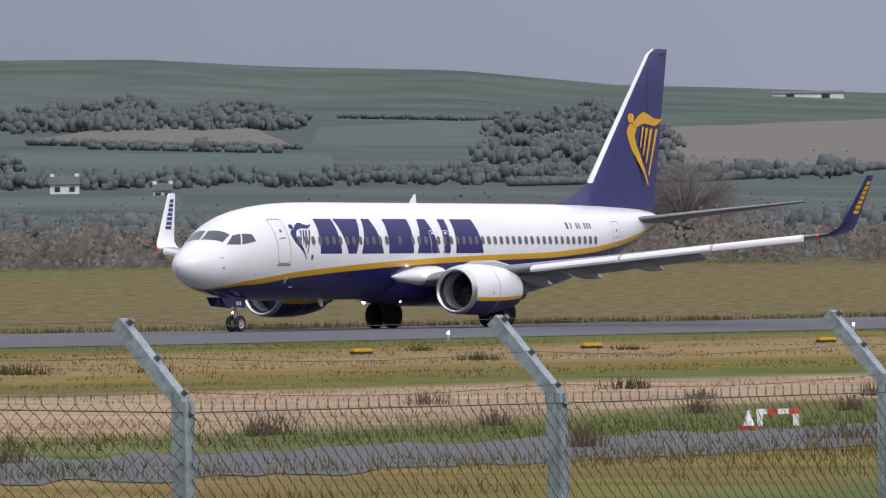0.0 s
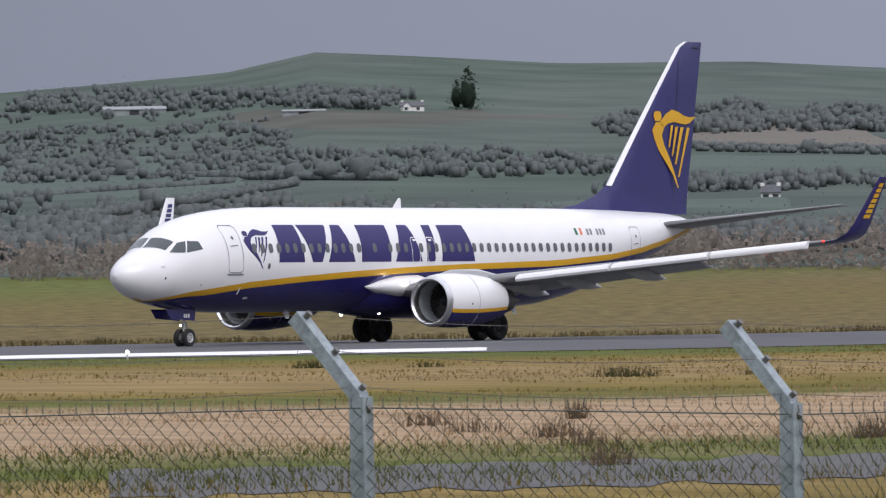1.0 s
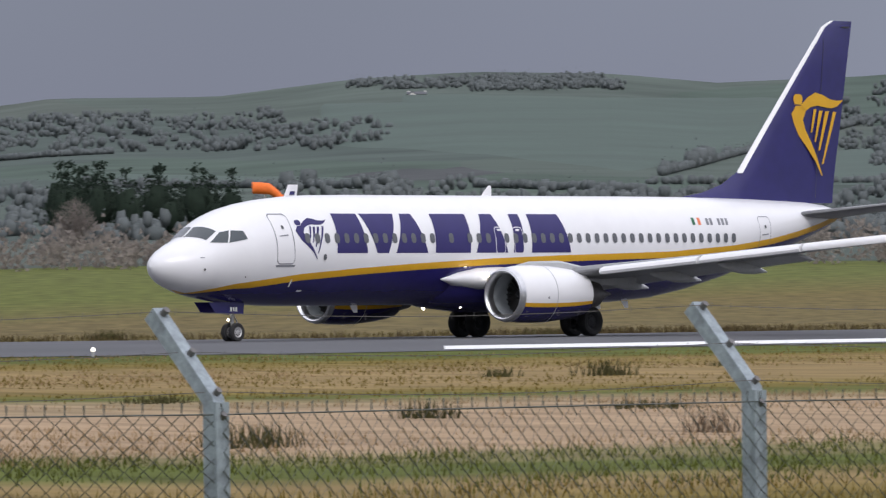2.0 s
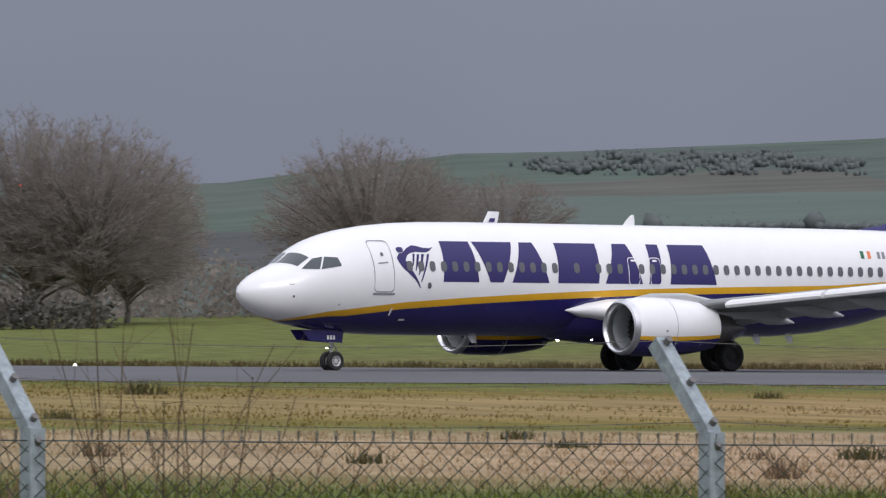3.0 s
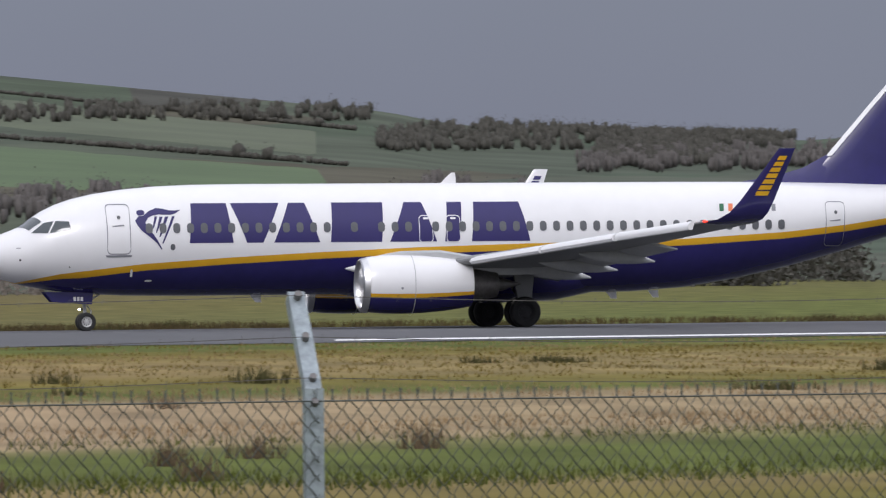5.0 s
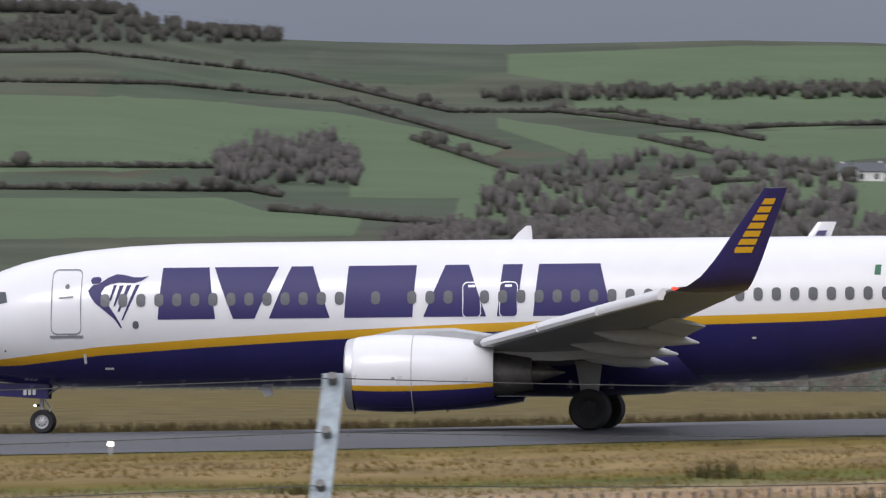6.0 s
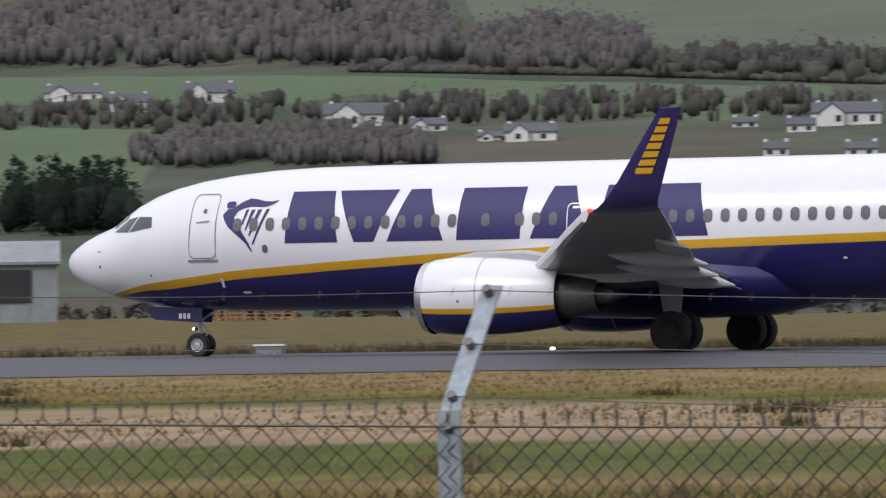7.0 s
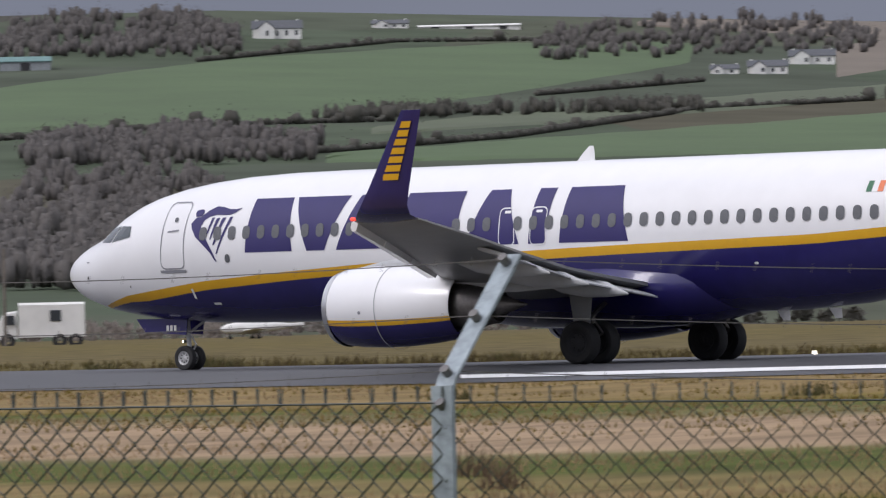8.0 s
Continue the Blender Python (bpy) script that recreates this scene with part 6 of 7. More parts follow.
house(54.54, 0.957, 4.40, 2.88)
house(55.38, 0.911, 2.88, 2.37)
house(54.46, 0.567, 2.54, 2.20)
house(52.32, 1.723, 3.55, 1.52)
house(44.93, 1.807, 2.88, 0.76)
house(41.95, 1.596, 2.54, 1.01)
house(16.74, 1.114, 3.72, 1.18)
house(2.47, 1.733, 6.77, 3.04)
house(2.83, 1.746, 5.58, 2.20)
house(3.65, 1.779, 6.34, 2.37)
house(4.59, 1.805, 7.19, 3.04)
house(-7.11, 1.399, 4.90, 3.89)
house(-6.61, 1.376, 5.07, 2.88)
house(-6.26, 1.384, 4.74, 2.88)
house(-8.47, 1.353, 5.07, 1.86)
house(-8.98, 1.375, 5.92, 1.69)
house(-14.05, 3.052, 8.46, 2.20)
house(-12.93, 2.814, 5.92, 1.69)
house(-11.48, 2.789, 10.99, 1.69)
house(-11.45, 3.079, 2.88, 2.03)
house(-15.64, 1.625, 4.23, 2.71)
house(-15.68, 1.945, 3.38, 2.20)
house(-15.38, 1.947, 4.74, 2.37)
house(-23.90, 1.843, 8.46, 2.71)
house(-23.42, 1.740, 5.92, 3.21)
house(-22.73, 1.804, 7.61, 3.55)
house(-21.41, 1.592, 11.50, 3.89)
house(-20.86, 1.551, 5.50, 2.20)
house(-19.98, 1.456, 7.61, 2.88)
house(-20.29, 1.465, 5.07, 1.52)
house(-17.27, 1.551, 10.15, 3.72)
house(-17.66, 1.499, 4.23, 2.37)
house(-18.14, 1.549, 3.72, 1.69)
house(-17.88, 1.299, 3.72, 2.37)
house(-17.15, 1.288, 4.74, 2.37)
house(-32.15, 1.925, 7.10, 1.52)
house(-29.69, 1.884, 5.58, 2.54)
house(-29.11, 1.979, 8.79, 2.88)
house(-27.43, 1.983, 5.07, 2.03)
house(-26.77, 1.975, 12.68, 3.04)
house(-26.09, 1.874, 3.72, 2.20)
house(-26.20, 2.098, 5.92, 2.54)
house(-25.78, 2.063, 5.92, 2.20)
house(-38.51, 2.457, 7.27, 2.88)
house(-37.54, 2.528, 5.41, 1.35)
house(-34.31, 2.060, 5.92, 2.20)
house(-33.93, 2.133, 6.77, 2.37)
house(-34.68, 2.069, 4.23, 1.52)
shed(49.94, 1.727, 9.30, 1.52, walls=SHEDGREY, roof=SHEDGREY)
shed(51.39, 1.718, 6.34, 0.85, walls=SHEDGREY, roof=SHEDGREY)
shed(60.92, 1.686, 10.57, 1.18, walls=WALLW, roof=SLATE)
shed(-12.16, 2.806, 10.15, 2.03, walls=SHEDRED, roof=SHEDRED)
shed(-13.99, 1.522, 8.96, 3.21, walls=DARK, roof=SHEDGREY)
shed(-13.02, 1.512, 19.45, 3.21, walls=SHEDGREY, roof=SHEDGREEN)
shed(-12.07, 1.492, 8.96, 2.71, walls=WALLW, roof=SHEDGREEN)
shed(-10.81, 1.527, 9.81, 3.04, walls=WALLC, roof=SHEDGREY)
shed(-9.51, 1.458, 8.46, 3.38, walls=WALLW, roof=SLATE)
shed(-8.73, 1.362, 10.99, 1.35, walls=WALLW, roof=SHEDGREY)
shed(-6.33, 3.428, 7.10, 1.69, walls=WALLW, roof=SHEDGREY)
shed(-40.67, 2.228, 7.61, 2.37, walls=SHEDGREY, roof=SHEDGREEN)
shed(-36.86, 2.505, 15.22, 0.93, walls=WALLW, roof=WALLW)
shed(55.43, 0.334, 3.21, 3.72, near=640, walls=SHEDRED, roof=SHEDRED, label="small red brick hut by the hedge", depth=4)
croft(28.43, 552, 0.40, 6.9, 13.5, 0.667, 1.035, -38, ((-1.25, 4.1), (1.0, 4.1)), ((0.15, 0.0), (0.62, 0.0)))
croft(29.43, 556, 0.40, 7.2, 7.0, 0.78, 1.215, -38, ((0.0, 6.5),), ((0.0, 0.0),))
shed(22.25, 0.045, 19.62, 8.12, near=540, walls=WALLC, roof=SHEDGREY, label="low grey block shed with pale sheet roof", depth=7)
shed(23.28, 0.362, 8.46, 5.58, near=600, walls=SHEDGREY, roof=SHEDGREY, label="weathered grey shed among the trees", depth=7)
shed(22.21, 0.577, 11.84, 9.30, near=640, walls=DARK, roof=SHEDGREY, label="dark barn with a pale roof edge")
shed(22.10, 0.554, 10.99, 8.46, near=640, walls=SHEDGREY, roof=WALLC, label="barn roof among bare trees")
shed(16.54, 0.182, 21.99, 5.58, near=600, walls=SHEDGREY, roof=SHEDGREY, arch=True, label="curved grey hangar roof behind a hedge")
shed(-15.72, 0.155, 20.30, 12.68, near=560, walls=SHEDGREY, roof=FLAPGREY, label="large grey industrial shed with pale roof")
shed(-24.42, 0.161, 12.68, 9.30, near=560, walls=SHEDGREY, roof=SHEDGREY, label="large blue-grey sheet metal industrial shed")
shed(-33.12, 0.034, 5.58, 12.68, near=560, walls=SHEDGREY, roof=SHEDGREY, label="tall grey industrial shed")
shed(-33.07, -0.049, 4.23, 3.72, near=540, walls=WALLC, roof=WALLC, name="container", label="pale site container on rough ground", depth=3)
shed(-32.79, -0.052, 4.23, 3.72, near=540, walls=WALLW, roof=WALLW, name="container", label="pale site container on rough ground", depth=3)
shed(-32.52, -0.050, 5.07, 3.55, near=540, walls=WALLC, roof=WALLC, name="container", label="pale site container on rough ground", depth=3)
shed(-32.17, -0.035, 4.74, 3.38, near=540, walls=SHEDGREEN, roof=SHEDGREEN, name="container", label="pale site container on rough ground", depth=3)
stand(ROUND[0], 35.35, 630, tall_at(35.35, 630, 1.646), 203, 1.2)
stand(ROUND[1], 35.20, 600, tall_at(35.20, 600, 1.608), 3, 1.2)
stand(ROUND[0], 36.37, 620, tall_at(36.37, 620, 1.388), 4, 1.1)
stand(ROUND[0], 32.85, 560, tall_at(32.85, 560, 1.90), 1, 0.98)
stand(ROUND[1], 32.35, 566, tall_at(32.35, 566, 1.80), 2, 0.95)
stand(ROUND[1], 33.15, 575, tall_at(33.15, 575, 1.72), 5, 0.9)
stand(ROUND[0], 20.30, 560, tall_at(20.30, 560, 1.87), 95, 0.84)
stand(ROUND[1], 20.42, 566, tall_at(20.42, 566, 1.80), 96, 0.86)
stand(ROUND[1], 20.85, 575, tall_at(20.85, 575, 1.70), 97, 0.72)
stand(TALL[0], 29.42, 620, tall_at(29.42, 620, 1.777), 10, 1.3)
stand(TALL[1], 29.69, 620, tall_at(29.69, 620, 1.874), 11, 1.3)
stand(TALL[2], 29.97, 620, tall_at(29.97, 620, 1.908), 12, 1.3)
stand(TALL[0], 30.24, 620, tall_at(30.24, 620, 1.851), 13, 1.3)
stand(TALL[1], 30.45, 620, tall_at(30.45, 620, 1.682), 14, 1.3)
stand(TALL[1], 27.17, 650, tall_at(27.17, 650, 1.734), 30, 1.35)
stand(TALL[2], 27.44, 650, tall_at(27.44, 650, 1.555), 31, 1.35)
stand(TALL[0], 27.77, 650, tall_at(27.77, 650, 1.700), 32, 1.35)
stand(TALL[1], 28.13, 650, tall_at(28.13, 650, 1.555), 33, 1.35)
stand(TALL[2], 28.46, 650, tall_at(28.46, 650, 1.530), 34, 1.35)
stand(TALL[0], 28.79, 650, tall_at(28.79, 650, 1.650), 35, 1.35)
stand(TALL[1], 29.07, 650, tall_at(29.07, 650, 1.698), 36, 1.35)
stand(TALL[2], 29.40, 650, tall_at(29.40, 650, 1.649), 37, 1.35)
stand(TALL[0], 29.69, 650, tall_at(29.69, 650, 1.770), 38, 1.35)
stand(TALL[1], 29.97, 650, tall_at(29.97, 650, 1.818), 39, 1.35)
stand(TALL[2], 30.26, 650, tall_at(30.26, 650, 1.696), 40, 1.35)
stand(TALL[0], 30.48, 650, tall_at(30.48, 650, 1.550), 41, 1.35)
stand(TALL[0], 22.56, 630, tall_at(22.56, 630, 1.590), 60, 1.35)
stand(TALL[1], 22.89, 645, tall_at(22.89, 645, 1.612), 61, 1.35)
stand(IVIED[0], 23.26, 660, tall_at(23.26, 660, 1.514), 62, 1.35)
stand(TALL[0], 23.69, 630, tall_at(23.69, 630, 1.463), 63, 1.35)
stand(IVIED[0], 24.40, 645, tall_at(24.40, 645, 1.749), 64, 1.35)
stand(TALL[2], 24.73, 660, tall_at(24.73, 660, 1.805), 65, 1.35)
stand(TALL[0], 25.02, 630, tall_at(25.02, 630, 1.720), 66, 1.35)
stand(TALL[1], 25.45, 645, tall_at(25.45, 645, 1.596), 67, 1.35)
stand(TALL[2], 25.84, 660, tall_at(25.84, 660, 1.690), 68, 1.35)
stand(IVIED[0], 26.19, 630, tall_at(26.19, 630, 1.736), 69, 1.35)
stand(TALL[1], 26.53, 645, tall_at(26.53, 645, 1.612), 70, 1.35)
stand(TALL[2], 26.88, 660, tall_at(26.88, 660, 1.658), 71, 1.35)
stand(TALL[0], 27.22, 630, tall_at(27.22, 630, 1.534), 72, 1.35)
stand(TALL[1], 27.63, 645, tall_at(27.63, 645, 1.604), 73, 1.35)
stand(TALL[2], 28.03, 660, tall_at(28.03, 660, 1.479), 74, 1.35)
stand(TALL[0], 28.43, 630, tall_at(28.43, 630, 1.476), 75, 1.35)
stand(TALL[1], 28.79, 645, tall_at(28.79, 645, 1.521), 76, 1.35)
stand(TALL[2], 29.20, 660, tall_at(29.20, 660, 1.542), 77, 1.35)
stand(TALL[0], 23.35, 690, tall_at(23.35, 690, 1.366), 300, 1.4)
stand(TALL[1], 24.34, 690, tall_at(24.34, 690, 1.341), 301, 1.4)
stand(TALL[2], 26.31, 690, tall_at(26.31, 690, 1.497), 302, 1.4)
stand(TALL[0], 21.68, 690, tall_at(21.68, 690, 1.283), 303, 1.4)
stand(TALL[1], 23.51, 690, tall_at(23.51, 690, 1.463), 304, 1.4)
stand(TALL[2], 29.27, 690, tall_at(29.27, 690, 1.345), 305, 1.4)
stand(TALL[0], 27.98, 690, tall_at(27.98, 690, 1.354), 306, 1.4)
stand(TALL[1], 26.41, 690, tall_at(26.41, 690, 1.469), 307, 1.4)
stand(TALL[2], 26.38, 690, tall_at(26.38, 690, 1.244), 308, 1.4)
stand(TALL[0], 25.51, 690, tall_at(25.51, 690, 1.290), 309, 1.4)
stand(TALL[0], 29.39, 690, tall_at(29.39, 690, 1.536), 340, 1.4)
stand(TALL[1], 29.69, 690, tall_at(29.69, 690, 1.395), 341, 1.4)
stand(TALL[2], 28.10, 690, tall_at(28.10, 690, 1.546), 342, 1.4)
stand(TALL[0], 30.07, 690, tall_at(30.07, 690, 1.425), 343, 1.4)
stand(TALL[1], 29.55, 690, tall_at(29.55, 690, 1.318), 344, 1.4)
stand(TALL[2], 29.54, 690, tall_at(29.54, 690, 1.307), 345, 1.4)
stand(TALL[0], 28.42, 690, tall_at(28.42, 690, 1.341), 346, 1.4)
stand(IVIED[0], 22.23, 600, tall_at(22.23, 600, 1.084), 90, 0.9)
stand(IVIED[0], 23.83, 600, tall_at(23.83, 600, 1.220), 91, 1.0)
stand(ROUND[0], 22.31, 600, tall_at(22.31, 600, 1.279), 110, 1.0)
stand(ROUND[1], 22.60, 600, tall_at(22.60, 600, 1.519), 111, 1.0)
stand(ROUND[0], 22.95, 600, tall_at(22.95, 600, 1.458), 112, 1.0)
stand(ROUND[1], 23.30, 600, tall_at(23.30, 600, 1.441), 113, 1.0)
stand(ROUND[0], 23.60, 600, tall_at(23.60, 600, 1.472), 114, 1.0)
stand(ROUND[0], 59.85, 650, tall_at(59.85, 650, 1.186), 120, 1.1)
stand(ROUND[1], 54.83, 640, tall_at(54.83, 640, 0.692), 121, 1.2)
stand(TALL[0], 41.99, 640, tall_at(41.99, 640, 1.019), 122, 1.6)
wood(41.80, 43.42, 0.635, 0.712, 48, 13, 1, CONIFER, True)
wood(-24.46, -23.36, 0.694, 0.800, 52, 14, 2, CONIFER, True)
wood(52.66, 52.83, 1.722, 1.748, 4, 18, 3, CONIFER, True)
wood(54.01, 56.51, 1.469, 1.674, 192, 9.0, 4)
wood(58.10, 59.71, 1.116, 1.624, 176, 8.25, 5)
wood(54.00, 61.25, 0.985, 1.066, 208, 6.75, 6)
wood(53.99, 61.57, 0.453, 0.577, 336, 6.75, 7)
wood(48.91, 52.18, 1.739, 1.904, 192, 9.0, 8)
wood(48.90, 54.13, 1.134, 1.339, 208, 6.75, 9, HAZEWOOD)
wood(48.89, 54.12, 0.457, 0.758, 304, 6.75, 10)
wood(45.44, 46.69, 1.841, 1.950, 160, 6.0, 11, HAZEWOOD)
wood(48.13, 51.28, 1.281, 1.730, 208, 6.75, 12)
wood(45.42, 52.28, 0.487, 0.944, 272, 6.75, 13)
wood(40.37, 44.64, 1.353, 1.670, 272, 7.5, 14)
wood(44.40, 46.67, 1.865, 1.947, 192, 6.0, 15, HAZEWOOD)
wood(40.37, 47.05, 0.531, 1.025, 272, 6.75, 16)
wood(15.96, 17.08, 1.093, 1.331, 338, 8, 17, HEDGE)
wood(14.07, 17.61, 1.232, 1.452, 546, 8, 18, HEDGE)
wood(14.07, 15.55, 0.315, 0.885, 260, 8, 19, WOODLAND)
wood(15.80, 19.45, 1.029, 1.195, 208, 9, 20, WOODLAND)
wood(-0.77, 6.23, 2.441, 2.515, 338, 8, 21, HEDGE)
wood(-1.61, 3.55, 1.139, 1.377, 429, 7, 22, WOODLAND)
wood(-5.04, -2.50, 2.971, 3.173, 234, 9, 23, HEDGE)
wood(-0.80, 2.40, 1.391, 1.938, 208, 8, 24, WOODLAND)
wood(-6.16, -3.76, 3.282, 3.434, 260, 10, 25, HEDGE)
wood(-9.31, -5.63, 1.556, 1.632, 65, 8, 26, HEDGE)
wood(-3.07, -1.84, 1.735, 2.111, 117, 9, 27, WOODLAND)
wood(-15.02, -13.56, 3.027, 3.304, 130, 12, 28, HEDGE)
wood(-13.56, -11.52, 2.869, 3.186, 260, 11, 29, WOODLAND)
wood(-16.00, -14.54, 2.068, 2.297, 143, 9, 30, WOODLAND)
wood(-15.52, -8.41, 1.387, 1.406, 208, 4, 31, HEDGE)
wood(-24.59, -20.64, 2.122, 2.676, 676, 13, 32, WOODLAND)
wood(-20.41, -19.04, 2.043, 2.362, 221, 12, 33, WOODLAND)
wood(-23.36, -20.85, 1.260, 1.468, 260, 8, 34, WOODLAND)
wood(-24.60, -16.98, 1.590, 1.749, 208, 8, 35, HEDGE)
wood(-18.95, -16.94, 1.973, 2.087, 130, 9, 36, HEDGE)
wood(-29.01, -25.60, 2.312, 2.752, 546, 13, 37, WOODLAND)
wood(-33.23, -30.22, 2.381, 2.568, 195, 9, 38, WOODLAND)
wood(-30.48, -27.57, 1.845, 2.246, 312, 9, 39, HEDGE)
wood(-29.02, -26.39, 1.538, 1.844, 260, 8, 40, WOODLAND)
wood(-33.25, -31.23, 0.519, 1.030, 390, 8, 41, WOODLAND)
wood(-33.24, -30.72, 1.752, 1.944, 143, 9, 42, HEDGE)
wood(-40.89, -38.85, 2.310, 2.653, 286, 10, 43, WOODLAND)
wood(-40.67, -38.19, 1.385, 1.622, 286, 9, 44, WOODLAND)
wood(-40.93, -38.88, 0.326, 1.346, 494, 8, 45, WOODLAND)
wood(-38.19, -34.88, 1.743, 1.788, 169, 7, 46, HEDGE)
wood(-36.29, -33.38, 2.209, 2.526, 286, 8, 47, WOODLAND)
hedge([(54.24, 1.378), (55.44, 1.341), (56.60, 1.309)], 2.6, 100, HAZEWOOD)
hedge([(58.34, 0.967), (60.04, 0.979), (61.57, 1.061)], 2.6, 101, HAZEWOOD)
hedge([(56.90, 1.571), (58.35, 1.524)], 2.6, 102, HAZEWOOD)
hedge([(48.90, 1.231), (50.51, 1.166), (52.17, 1.129)], 2.6, 103, HAZEWOOD)
hedge([(49.35, 0.812), (50.51, 0.963), (51.31, 1.095)], 2.6, 104, HAZEWOOD)
hedge([(54.72, 1.339), (56.43, 1.277)], 2.6, 105, HAZEWOOD)
hedge([(46.87, 1.028), (48.81, 1.007), (50.77, 1.107)], 2.6, 106, HAZEWOOD)
hedge([(47.02, 1.099), (48.13, 1.378), (48.81, 1.540)], 2.6, 107, HAZEWOOD)
hedge([(45.43, 1.019), (46.87, 0.956)], 2.6, 108, HAZEWOOD)
hedge([(40.37, 1.208), (41.77, 1.322), (42.33, 1.343)], 2.6, 109, HAZEWOOD)
hedge([(42.33, 1.053), (44.88, 1.014)], 2.6, 110, HAZEWOOD)
hedge([(-1.38, 2.129), (-0.50, 1.836), (0.20, 1.688), (1.80, 1.752)], 2.6, 111)
hedge([(-0.22, 2.367), (1.10, 2.192), (3.08, 2.228), (5.00, 2.261), (6.23, 2.250)], 2.6, 112)
hedge([(0.58, 2.121), (1.90, 1.824), (2.40, 1.724)], 2.6, 113)
hedge([(2.88, 1.527), (3.70, 1.667), (5.13, 1.631)], 2.6, 114)
hedge([(4.71, 2.143), (6.22, 2.033)], 2.6, 115)
hedge([(-5.05, 1.739), (-2.76, 1.698), (-2.51, 1.648)], 2.6, 116)
hedge([(-5.04, 2.657), (-3.51, 2.624), (-2.01, 2.467), (-0.56, 2.043)], 2.6, 117)
hedge([(-2.50, 2.713), (-1.04, 2.362), (0.38, 2.348), (1.63, 2.092)], 2.6, 118)
hedge([(0.20, 2.520), (2.40, 2.518)], 2.6, 119)
hedge([(-2.61, 1.528), (-1.14, 1.394)], 2.6, 120)
hedge([(-9.31, 2.934), (-8.00, 2.977), (-6.40, 2.896), (-4.19, 2.905), (-2.19, 2.671)], 2.6, 121)
hedge([(-9.31, 1.967), (-6.89, 1.979), (-4.96, 1.918), (-2.84, 1.902)], 2.6, 122)
hedge([(-9.21, 2.837), (-8.92, 2.401), (-8.73, 2.013)], 2.6, 123)
hedge([(-9.31, 2.402), (-9.02, 2.401)], 2.6, 124)
hedge([(-13.52, 2.408), (-11.39, 2.400), (-8.99, 2.371)], 2.6, 125)
hedge([(-14.44, 1.982), (-11.87, 1.989), (-8.73, 1.942)], 2.6, 126)
hedge([(-11.82, 2.705), (-9.69, 2.671), (-9.20, 2.664)], 2.6, 127)
hedge([(-10.26, 2.905), (-8.39, 2.929)], 2.6, 128)
hedge([(-15.99, 2.624), (-14.34, 2.595)], 2.6, 129)
hedge([(-9.25, 3.062), (-8.91, 2.429), (-8.73, 1.991)], 2.6, 130)
hedge([(-13.95, 2.461), (-14.39, 2.175), (-14.79, 1.864)], 2.6, 131)
hedge([(-15.99, 3.011), (-15.02, 3.018)], 2.6, 132)
hedge([(-23.20, 1.549), (-21.83, 1.424), (-20.85, 1.274)], 2.6, 133)
hedge([(-21.52, 2.069), (-19.20, 2.001), (-16.94, 1.894)], 2.6, 134)
hedge([(-33.24, 1.607), (-31.12, 1.779), (-30.04, 1.719), (-29.12, 1.636)], 2.6, 135)
hedge([(-33.23, 2.357), (-31.21, 2.506), (-29.10, 2.614)], 2.6, 136)
hedge([(-40.90, 1.632), (-39.21, 1.717), (-37.51, 1.728)], 2.6, 137)
hedge([(-38.19, 1.467), (-36.55, 1.560), (-34.88, 1.764), (-33.40, 1.810)], 2.6, 138)
hedge([(-39.19, 2.273), (-37.49, 2.405), (-34.91, 2.370)], 2.6, 139)
hedge([(-36.30, 1.918), (-34.87, 2.006)], 2.6, 140)
field_area([(-0.02, 2.319), (0.80, 2.194), (2.11, 2.249), (4.00, 2.246)], [(-0.12, 2.513), (1.43, 2.563), (3.08, 2.519), (4.00, 2.478)], PASTURE, "green pasture on the hillside")
field_area([(0.75, 2.121), (2.01, 1.872), (3.08, 1.938)], [(0.66, 2.170), (2.11, 2.210), (3.03, 2.214), (3.27, 2.130)], PASTURE, "green pasture on the hillside")
field_area([(-1.96, 1.602), (-0.17, 1.594)], [(-1.95, 2.078), (-0.80, 2.008), (-0.12, 1.777)], PASTURE, "green pasture on the hillside")
field_area([(-0.51, 1.378), (0.31, 1.349), (1.43, 1.512), (2.98, 1.478)], [(-0.51, 1.508), (1.43, 1.633), (1.86, 1.669), (3.08, 1.647)], PASTURE2, "dull winter pasture on the hillside")
field_area([(3.07, 1.419), (3.56, 1.184), (6.99, 1.158)], [(3.07, 1.478), (3.75, 1.691), (5.01, 1.778), (5.21, 1.704), (6.99, 1.362)], PASTURE, "green pasture on the hillside")
field_area([(3.37, 2.154), (4.05, 2.052), (5.64, 2.039)], [(3.37, 2.212), (5.69, 2.208)], PASTURE2, "dull winter pasture on the hillside")
field_area([(-5.59, 1.812), (-3.32, 1.848), (-0.65, 1.971)], [(-5.58, 2.629), (-3.31, 2.550), (-1.91, 2.394), (-1.23, 2.242), (-0.46, 2.027)], PASTURE, "green pasture on the hillside")
field_area([(-5.59, 1.274), (-1.82, 1.303)], [(-5.59, 1.695), (-2.98, 1.676), (-2.64, 1.552), (-1.72, 1.472)], PASTURE, "green pasture on the hillside")
field_area([(-0.64, 2.697), (0.42, 2.517), (3.37, 2.579)], [(-0.64, 2.867), (1.30, 2.944), (3.37, 2.919)], PASTURE, "green pasture on the hillside")
field_area([(0.32, 2.397), (1.87, 2.139), (3.37, 2.286)], [(0.27, 2.446), (1.29, 2.533), (3.37, 2.541)], PASTURE, "green pasture on the hillside")
field_area([(-0.70, 2.238), (0.12, 1.939), (1.72, 1.947)], [(-0.70, 2.334), (0.32, 2.179), (1.72, 2.020)], PASTURE, "green pasture on the hillside")
